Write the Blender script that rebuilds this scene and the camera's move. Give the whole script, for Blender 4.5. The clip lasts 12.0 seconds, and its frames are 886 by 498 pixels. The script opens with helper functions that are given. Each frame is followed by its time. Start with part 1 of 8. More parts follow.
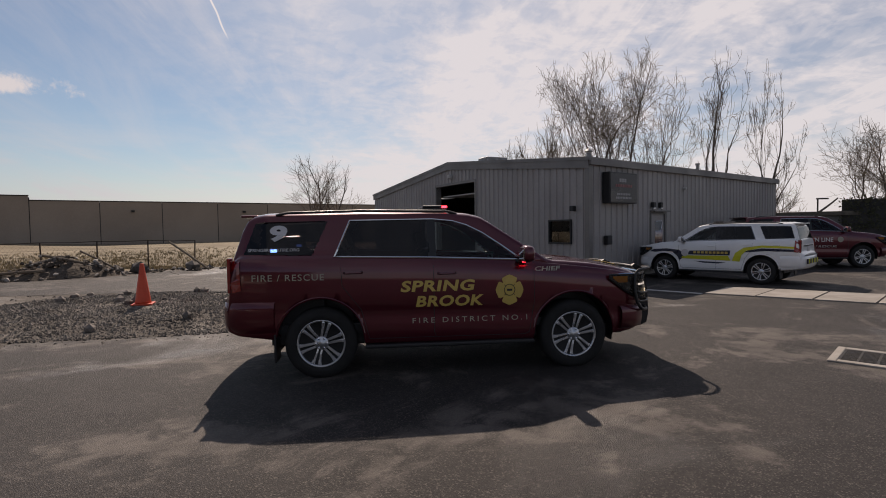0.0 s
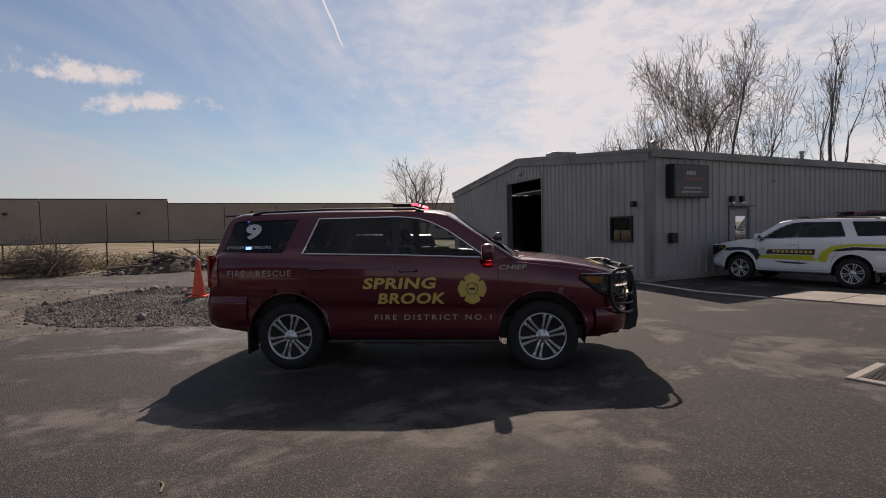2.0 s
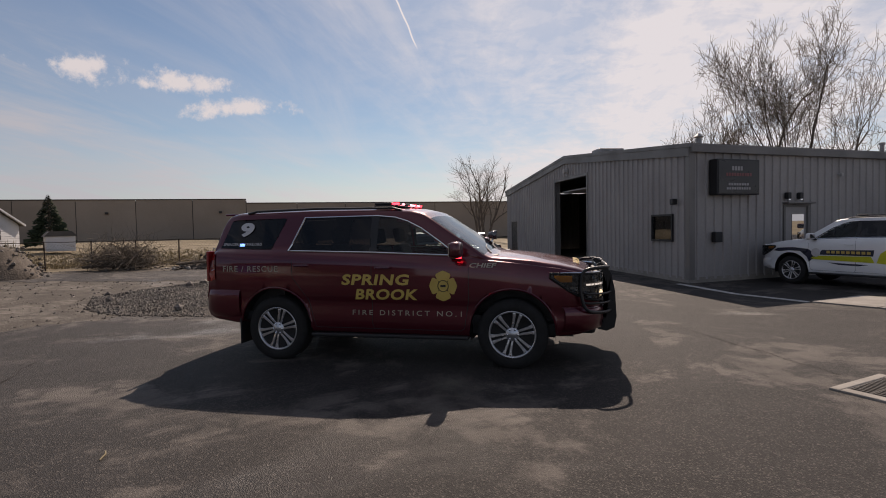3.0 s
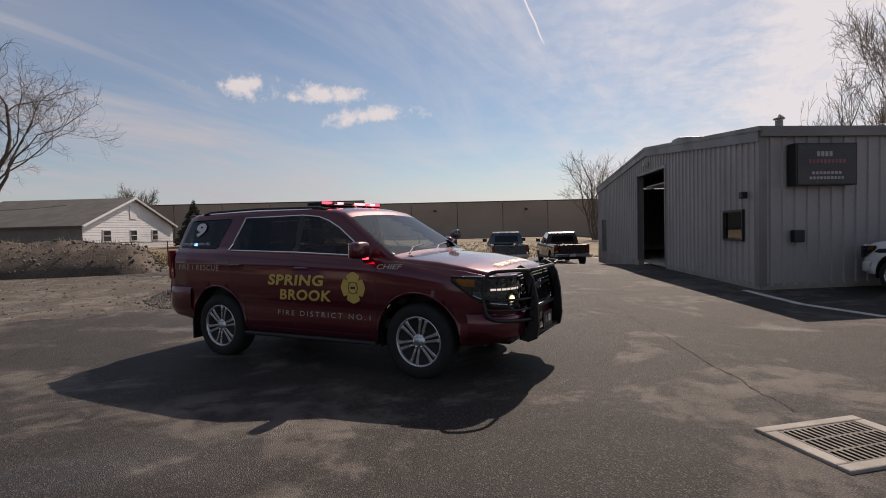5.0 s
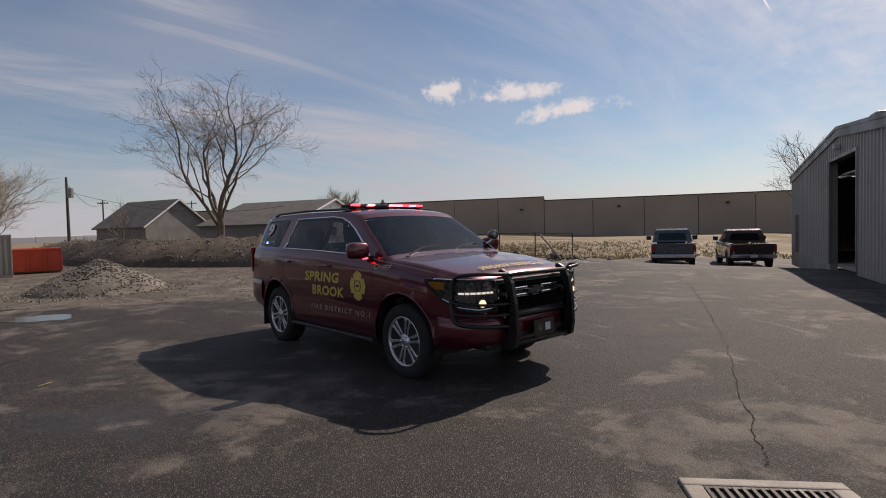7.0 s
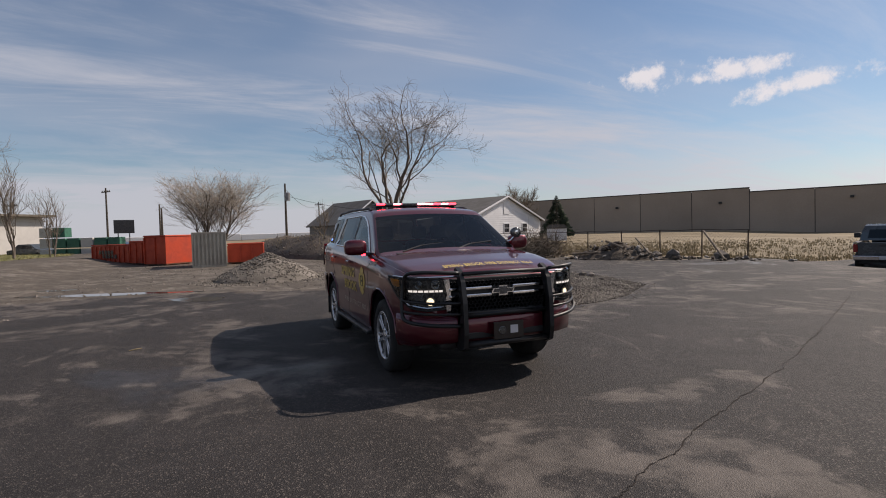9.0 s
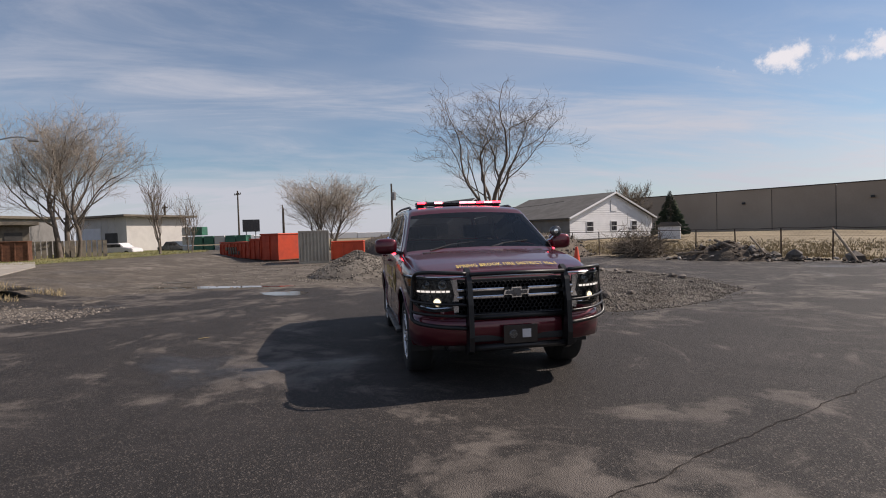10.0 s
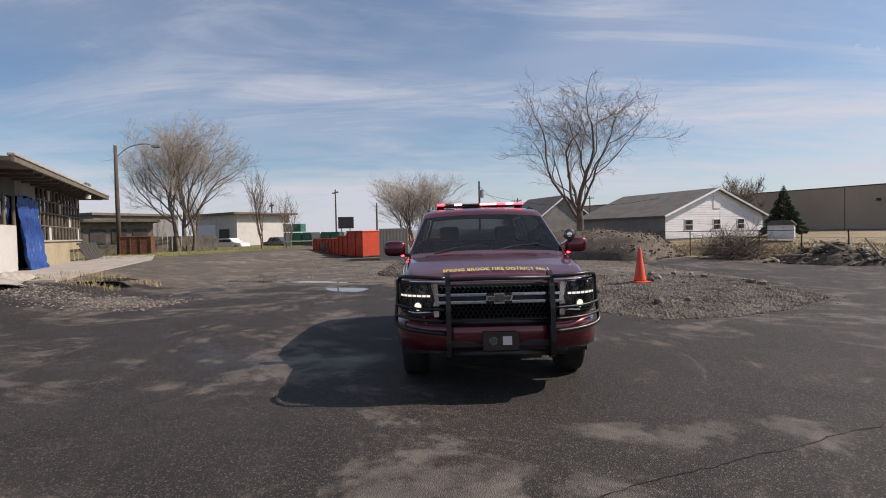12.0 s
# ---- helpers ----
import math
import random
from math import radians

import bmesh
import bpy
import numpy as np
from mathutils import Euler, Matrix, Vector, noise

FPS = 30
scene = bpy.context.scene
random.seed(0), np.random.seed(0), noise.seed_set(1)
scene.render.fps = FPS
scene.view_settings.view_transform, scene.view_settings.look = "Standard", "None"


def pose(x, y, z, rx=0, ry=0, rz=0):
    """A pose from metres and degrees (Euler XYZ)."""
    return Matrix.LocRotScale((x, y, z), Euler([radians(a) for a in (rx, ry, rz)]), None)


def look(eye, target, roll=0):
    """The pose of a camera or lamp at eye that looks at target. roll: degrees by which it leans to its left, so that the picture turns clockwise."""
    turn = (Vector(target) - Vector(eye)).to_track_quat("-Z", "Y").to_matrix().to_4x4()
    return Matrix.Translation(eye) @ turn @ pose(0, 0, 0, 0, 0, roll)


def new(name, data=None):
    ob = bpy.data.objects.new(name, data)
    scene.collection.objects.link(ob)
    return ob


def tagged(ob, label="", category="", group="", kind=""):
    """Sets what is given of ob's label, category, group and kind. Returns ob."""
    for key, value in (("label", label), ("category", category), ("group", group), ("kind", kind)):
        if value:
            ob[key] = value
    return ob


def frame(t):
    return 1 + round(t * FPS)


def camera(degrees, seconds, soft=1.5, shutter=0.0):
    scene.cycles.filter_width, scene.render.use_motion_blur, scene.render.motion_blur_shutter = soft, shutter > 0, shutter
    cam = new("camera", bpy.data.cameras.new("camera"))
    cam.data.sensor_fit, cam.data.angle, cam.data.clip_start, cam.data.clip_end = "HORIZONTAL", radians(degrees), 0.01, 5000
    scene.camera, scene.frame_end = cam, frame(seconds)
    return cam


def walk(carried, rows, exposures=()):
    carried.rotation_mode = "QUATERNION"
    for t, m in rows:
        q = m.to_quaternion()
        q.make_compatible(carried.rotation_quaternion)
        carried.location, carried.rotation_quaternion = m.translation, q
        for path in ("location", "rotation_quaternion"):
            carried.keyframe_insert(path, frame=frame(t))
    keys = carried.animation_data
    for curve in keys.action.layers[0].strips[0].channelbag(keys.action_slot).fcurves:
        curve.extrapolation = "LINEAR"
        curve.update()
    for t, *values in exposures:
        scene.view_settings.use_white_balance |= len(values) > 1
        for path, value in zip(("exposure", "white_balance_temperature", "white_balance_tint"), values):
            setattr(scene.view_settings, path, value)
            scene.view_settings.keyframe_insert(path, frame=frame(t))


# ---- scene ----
cam = camera(80.0, 12.0, soft=1.0)
PATH = [
    (0, (-0.726, -6.992, 1.701), (-0.5114, -5.0053, 1.6171), -0.89),
    (0.5, (-0.398, -6.977, 1.677), (-0.2167, -4.9870, 1.5940), -1.07),
    (1, (-0.027, -6.961, 1.674), (0.1327, -4.9692, 1.5931), -1.07),
    (1.5, (0.405, -6.981, 1.673), (0.4500, -4.9836, 1.5921), -1.07),
    (2, (0.925, -6.960, 1.665), (0.7388, -4.9701, 1.5813), -1.23),
    (2.5, (1.536, -7.005, 1.667), (1.2095, -5.0333, 1.5856), -1.26),
    (3, (2.072, -6.921, 1.643), (1.6196, -4.9745, 1.5589), -1.16),
    (5, (4.206, -5.765, 1.587), (3.3091, -3.9789, 1.5108), -1.47),
    (5.5, (4.637, -5.469, 1.575), (3.5844, -3.7701, 1.4984), -1.43),
    (6, (5.063, -5.146, 1.571), (3.8593, -3.5507, 1.4965), -1.44),
    (6.5, (5.489, -4.849, 1.577), (4.1339, -3.3799, 1.5035), -1.37),
    (7, (5.898, -4.440, 1.591), (4.4288, -3.0849, 1.5178), -1.47),
    (7.5, (6.315, -4.075, 1.607), (4.7217, -2.8677, 1.5309), -1.62),
    (9.5, (7.265, -1.997, 1.528), (5.3455, -1.4370, 1.4651), -1.63),
    (10, (7.318, -1.556, 1.526), (5.3501, -1.2062, 1.4643), -1.69),
    (10.5, (7.424, -1.155, 1.562), (5.4357, -0.9503, 1.4998), -1.71),
    (11, (7.436, -0.801, 1.551), (5.4400, -0.6991, 1.4885), -1.60),
    (11.5, (7.432, -0.584, 1.552), (5.4326, -0.5649, 1.4886), -1.47),
    (12, (7.398, -0.486, 1.568), (5.3993, -0.4968, 1.5044), -1.34),
]
walk(cam, [(t, look(eye, target, roll)) for t, eye, target, roll in PATH],
     [(0, -0.17, 7620, 21), (3, -0.12, 7620, 21), (5.5, -0.08, 7560, 21), (7.5, -0.04, 7450, 20), (9.5, 0.13, 7120, 18), (12, 0.34, 7060, 18)])

# ---- world, sun ----
SUN_DIR = Vector((-0.085, 1.10, 1.0)).normalized()      # towards the sun
SUN_EL = math.asin(SUN_DIR.z)
world = bpy.data.worlds.new("sky")
scene.world = world
world.use_nodes = True


class Nodes:
    """A small writer of node trees."""

    def __init__(self, tree):
        self.tree = tree
        tree.nodes.clear()

    def n(self, kind, **values):
        node = self.tree.nodes.new(kind)
        for key, value in values.items():
            if key in node.inputs:
                node.inputs[key].default_value = value
        return node

    def link(self, a, b):
        self.tree.links.new(a, b)

    def math(self, op, a, b=None, clamp=False):
        node = self.tree.nodes.new("ShaderNodeMath")
        node.operation, node.use_clamp = op, clamp
        for k, v in enumerate((a, b)):
            if v is None:
                continue
            if isinstance(v, (int, float)):
                node.inputs[k].default_value = v
            else:
                self.link(v, node.inputs[k])
        return node.outputs[0]

    def ramp(self, fac, lo, hi, a=0.0, b=1.0, smooth=True):
        node = self.tree.nodes.new("ShaderNodeMapRange")
        node.interpolation_type = "SMOOTHSTEP" if smooth else "LINEAR"
        for key, v in (("From Min", lo), ("From Max", hi), ("To Min", a), ("To Max", b)):
            node.inputs[key].default_value = v
        self.link(fac, node.inputs["Value"])
        return node.outputs["Result"]

    def mix(self, fac, a, b, blend="MIX"):
        node = self.tree.nodes.new("ShaderNodeMix")
        node.data_type, node.blend_type = "RGBA", blend
        for sock, v in ((node.inputs["Factor"], fac), (node.inputs[6], a), (node.inputs[7], b)):
            if isinstance(v, (int, float)):
                sock.default_value = v
            elif isinstance(v, tuple):
                sock.default_value = (*v[:3], 1)
            else:
                self.link(v, sock)
        return node.outputs[2]

    def noise(self, vec, scale, detail=4.0, rough=0.55, dist=0.0):
        node = self.n("ShaderNodeTexNoise", Scale=scale, Detail=detail, Roughness=rough, Distortion=dist)
        if vec is not None:
            self.link(vec, node.inputs["Vector"])
        return node.outputs["Fac"]


def build_sky():
    w = Nodes(world.node_tree)
    out = w.n("ShaderNodeOutputWorld")
    bg = w.n("ShaderNodeBackground", Strength=0.085)
    w.link(bg.outputs[0], out.inputs[0])
    sky = w.n("ShaderNodeTexSky")
    sky.sky_type, sky.sun_disc = "NISHITA", False
    sky.sun_elevation, sky.sun_rotation = SUN_EL, math.atan2(SUN_DIR.x, SUN_DIR.y)
    sky.altitude, sky.air_density, sky.dust_density, sky.ozone_density = 200, 1.0, 0.6, 1.6
    co = w.n("ShaderNodeTexCoord").outputs["Generated"]
    sep = w.n("ShaderNodeSeparateXYZ")
    w.link(co, sep.inputs[0])
    up = w.math("MAXIMUM", sep.outputs["Z"], 0.0)
    # clouds lie on a flat layer: the way is divided by its height
    low = w.math("ADD", up, 0.2)
    px, py = w.math("DIVIDE", sep.outputs["X"], low), w.math("DIVIDE", sep.outputs["Y"], low)
    flat = w.n("ShaderNodeCombineXYZ")
    w.link(px, flat.inputs[0]); w.link(py, flat.inputs[1])
    # streaks of high cloud run along one bearing, drawn out and frayed
    def drawn(scale, place):
        node = w.n("ShaderNodeMapping")
        node.inputs["Rotation"].default_value = (0, 0, radians(-8))
        node.inputs["Scale"].default_value = scale
        node.inputs["Location"].default_value = place
        w.link(flat.outputs[0], node.inputs[0])
        return node.outputs[0]
    broad = w.ramp(w.noise(drawn((0.75, 0.26, 1.0), (1.7, 0.6, 0.0)), 1.0, 4, 0.5, 0.5), 0.36, 0.62)
    wisp = w.ramp(w.noise(drawn((2.3, 0.55, 1.0), (0.4, 2.1, 0.0)), 1.0, 8, 0.66, 0.9), 0.42, 0.72)
    fine = w.ramp(w.noise(flat.outputs[0], 3.2, 8, 0.66, 0.5), 0.40, 0.70)
    ripple = w.ramp(w.noise(flat.outputs[0], 11.0, 4, 0.55, 0.3), 0.42, 0.60)
    dot = w.n("ShaderNodeVectorMath")
    dot.operation = "DOT_PRODUCT"
    w.link(co, dot.inputs[0])
    dot.inputs[1].default_value = Vector((0.38, 0.82, 0.42)).normalized()
    sunward = w.ramp(dot.outputs["Value"], 0.62, 0.98)
    mack = w.math("MULTIPLY", w.math("ADD", w.math("MULTIPLY", ripple, 0.30), w.math("MULTIPLY", fine, 0.75)), sunward)
    cover = w.math("ADD", w.math("MULTIPLY", broad, 0.42), w.math("MULTIPLY", w.math("MULTIPLY", wisp, w.math("ADD", w.math("MULTIPLY", broad, 0.65), 0.35)), 0.75))
    cover = w.math("ADD", cover, w.math("MULTIPLY", mack, 0.62))
    cover = w.math("ADD", cover, w.math("MULTIPLY", w.math("POWER", sunward, 2.0), 0.22))
    # low banks of haze and thin cloud along the horizon
    bank = w.n("ShaderNodeMapping")
    bank.inputs["Scale"].default_value = (1.6, 1.6, 11.0)
    w.link(co, bank.inputs[0])
    streak = w.ramp(w.noise(bank.outputs[0], 1.5, 6, 0.6, 0.4), 0.45, 0.66)
    haze = w.math("ADD", w.ramp(sep.outputs["Z"], 0.0, 0.16, 0.5, 0.0), w.math("MULTIPLY", streak, w.ramp(sep.outputs["Z"], 0.02, 0.26, 0.45, 0.0)))
    cover = w.math("ADD", cover, haze, clamp=True)
    # small puffs of fair-weather cloud
    warp = w.n("ShaderNodeTexNoise", Scale=17.0, Detail=8.0, Roughness=0.68)
    w.link(co, warp.inputs["Vector"])
    puffs = None
    for x, y, z, r in PUFFS:
        d = w.n("ShaderNodeVectorMath"); d.operation = "SUBTRACT"
        w.link(co, d.inputs[0]); d.inputs[1].default_value = Vector((x, y, z)).normalized()
        s = w.n("ShaderNodeVectorMath"); s.operation = "MULTIPLY"
        w.link(d.outputs[0], s.inputs[0]); s.inputs[1].default_value = (1 / r, 1 / r, 3.3 / r)
        ln = w.n("ShaderNodeVectorMath"); ln.operation = "LENGTH"
        w.link(s.outputs[0], ln.inputs[0])
        puffs = ln.outputs["Value"] if puffs is None else w.math("MINIMUM", puffs, ln.outputs["Value"])
    edge = w.math("ADD", puffs, w.math("MULTIPLY", w.math("SUBTRACT", warp.outputs["Fac"], 0.5), 4.6))
    puff = w.ramp(edge, 1.05, 0.1)
    glow = w.ramp(dot.outputs["Value"], 0.2, 1.0)
    white = w.mix(glow, (5.4, 6.0, 7.0), (9.2, 9.8, 10.7))
    tint = w.mix(1.0, sky.outputs[0], SKY_TINT, "MULTIPLY")
    col = w.mix(w.math("MULTIPLY", cover, 0.9), tint, white)
    col = w.mix(w.math("MULTIPLY", puff, 0.85), col, (8.8, 9.0, 9.5))
    # a short vapour trail
    cross = w.n("ShaderNodeVectorMath"); cross.operation = "DOT_PRODUCT"
    w.link(co, cross.inputs[0])
    cross.inputs[1].default_value = Vector((-0.272, 0.889, 0.37)).cross(Vector((-0.250, 0.917, 0.311))).normalized()
    bent = w.math("ADD", cross.outputs["Value"], w.math("MULTIPLY", w.math("SUBTRACT", w.noise(co, 14, 2), 0.5), 0.010))
    thin = w.ramp(w.math("ABSOLUTE", bent), 0.0022, 0.0004)
    trail = w.math("MULTIPLY", thin, w.math("MULTIPLY", w.ramp(sep.outputs["Z"], 0.31, 0.33), w.ramp(sep.outputs["Z"], 0.40, 0.385)))
    ahead = w.ramp(sep.outputs["Y"], 0.4, 0.6)
    col = w.mix(w.math("MULTIPLY", w.math("MULTIPLY", trail, ahead), 0.7), col, (11.5, 11.5, 11.5))
    w.link(col, bg.inputs["Color"])


SKY_TINT = (0.74, 0.92, 1.02)
PUFFS = [(-0.715, 0.655, 0.252, 0.062), (-0.645, 0.725, 0.236, 0.055), (-0.605, 0.76, 0.243, 0.065), (-0.56, 0.79, 0.205, 0.055), (-0.525, 0.825, 0.212, 0.055)]
build_sky()
sun = new("sun", bpy.data.lights.new("sun", "SUN"))
sun.data.energy, sun.data.angle, sun.data.color = 4.6, radians(0.55), (1.0, 0.95, 0.87)
sun.matrix_world = look(SUN_DIR * 60, (0, 0, 0))

# ---- materials ----
def surface(name, a, b=None, rough=0.6, metal=0.0, scale=3.0, fine=40.0, bump=0.15, coat=0.0, depth=0.01, rough_vary=0.12, island=0.0, spec=0.5, flake=0.0):
    """A principled material: two colours blended by coarse and fine noise, with fine relief."""
    m = bpy.data.materials.new(name)
    m.use_nodes = True
    w = Nodes(m.node_tree)
    out = w.n("ShaderNodeOutputMaterial")
    p = w.n("ShaderNodeBsdfPrincipled", Roughness=rough, Metallic=metal)
    p.inputs["Coat Weight"].default_value = coat
    p.inputs["Coat Roughness"].default_value = 0.06
    p.inputs["Specular IOR Level"].default_value = spec
    w.link(p.outputs[0], out.inputs[0])
    b = b or tuple(v * 0.8 for v in a)
    geo = w.n("ShaderNodeTexCoord").outputs["Object"]
    big = w.noise(geo, scale, 5, 0.6, 0.3)
    small = w.noise(geo, fine, 3, 0.6)
    blend = w.math("ADD", w.math("MULTIPLY", big, 0.65), w.math("MULTIPLY", small, 0.35))
    col = w.mix(w.ramp(blend, 0.36, 0.64), a, b)
    if island:
        rnd = w.n("ShaderNodeNewGeometry").outputs["Random Per Island"]
        inf = w.n("ShaderNodeObjectInfo").outputs["Random"]
        both = w.math("FRACT", w.math("ADD", rnd, inf))
        hsv = w.n("ShaderNodeHueSaturation")
        w.link(w.ramp(both, 0, 1, 1 - island, 1 + island, False), hsv.inputs["Value"])
        w.link(col, hsv.inputs["Color"])
        col = hsv.outputs[0]
    w.link(col, p.inputs["Base Color"])
    w.link(w.ramp(big, 0.3, 0.7, max(0.02, rough - rough_vary), min(1, rough + rough_vary)), p.inputs["Roughness"])
    if bump:
        bp = w.n("ShaderNodeBump", Strength=bump, Distance=depth)
        w.link(small, bp.inputs["Height"])
        w.link(bp.outputs[0], p.inputs["Normal"])
    return m


def glowing(name, colour, strength, base=(0.02, 0.02, 0.02)):
    m = bpy.data.materials.new(name)
    m.use_nodes = True
    p = m.node_tree.nodes["Principled BSDF"]
    p.inputs["Base Color"].default_value = (*base, 1)
    p.inputs["Emission Color"].default_value = (*colour, 1)
    p.inputs["Emission Strength"].default_value = strength
    p.inputs["Roughness"].default_value = 0.2
    return m


def pane(name, tint, gloss=0.04, shine=0.9, ior=1.5):
    """Window glass: a tinted see-through sheet with a mirror finish that grows towards grazing."""
    m = bpy.data.materials.new(name)
    m.use_nodes = True
    w = Nodes(m.node_tree)
    out = w.n("ShaderNodeOutputMaterial")
    t = w.n("ShaderNodeBsdfTransparent", Color=(*tint, 1))
    g = w.n("ShaderNodeBsdfGlossy", Roughness=0.015, Color=(shine, shine * 1.02, shine * 1.04, 1))
    f = w.n("ShaderNodeFresnel", IOR=ior)
    mixer = w.n("ShaderNodeMixShader")
    w.link(w.math("ADD", f.outputs[0], gloss, clamp=True), mixer.inputs[0])
    w.link(t.outputs[0], mixer.inputs[1])
    w.link(g.outputs[0], mixer.inputs[2])
    w.link(mixer.outputs[0], out.inputs[0])
    return m


def asphalt_like(name, dark, light, stone, wet=0.0, grain=90.0, patch=0.35, rough=0.74, bump=0.5):
    """Worn ground: broad pale and dark patches, fine stones, and smoother damp spots."""
    m = bpy.data.materials.new(name)
    m.use_nodes = True
    w = Nodes(m.node_tree)
    out = w.n("ShaderNodeOutputMaterial")
    p = w.n("ShaderNodeBsdfPrincipled", Roughness=rough)
    p.inputs["Specular IOR Level"].default_value = 0.28
    w.link(p.outputs[0], out.inputs[0])
    co = w.n("ShaderNodeTexCoord").outputs["Object"]
    broad = w.ramp(w.noise(co, patch, 9, 0.70, 1.3), 0.485, 0.575)
    mid = w.noise(co, patch * 7, 5, 0.6, 0.4)
    specks = w.n("ShaderNodeTexVoronoi", Scale=grain)
    w.link(co, specks.inputs["Vector"])
    grit = w.noise(co, grain * 0.7, 3, 0.7)
    base = w.mix(w.math("MULTIPLY", broad, w.ramp(mid, 0.36, 0.58)), dark, light)
    worn = w.ramp(w.noise(co, patch * 2.6, 6, 0.65, 1.0), 0.40, 0.64, 0.80, 1.22)
    shade = w.n("ShaderNodeHueSaturation")
    w.link(worn, shade.inputs["Value"]); w.link(base, shade.inputs["Color"])
    base = shade.outputs[0]
    sep = w.n("ShaderNodeSeparateColor")
    w.link(specks.outputs["Color"], sep.inputs[0])
    base = w.mix(w.ramp(sep.outputs[0], 0.80, 1.0, 0.0, 0.75), base, stone)
    base = w.mix(w.ramp(grit, 0.3, 0.7, 0.0, 0.30), base, (0.015, 0.014, 0.013))
    w.link(base, p.inputs["Base Color"])
    damp = w.ramp(w.noise(co, 0.22, 5, 0.6, 0.5), 0.57, 0.68)
    w.link(w.math("SUBTRACT", w.ramp(grit, 0.2, 0.8, rough - 0.12, rough + 0.1), w.math("MULTIPLY", damp, wet)), p.inputs["Roughness"])
    bp = w.n("ShaderNodeBump", Strength=bump, Distance=0.012)
    w.link(w.math("ADD", w.math("MULTIPLY", specks.outputs["Distance"], 1.6), grit), bp.inputs["Height"])
    w.link(bp.outputs[0], p.inputs["Normal"])
    return m


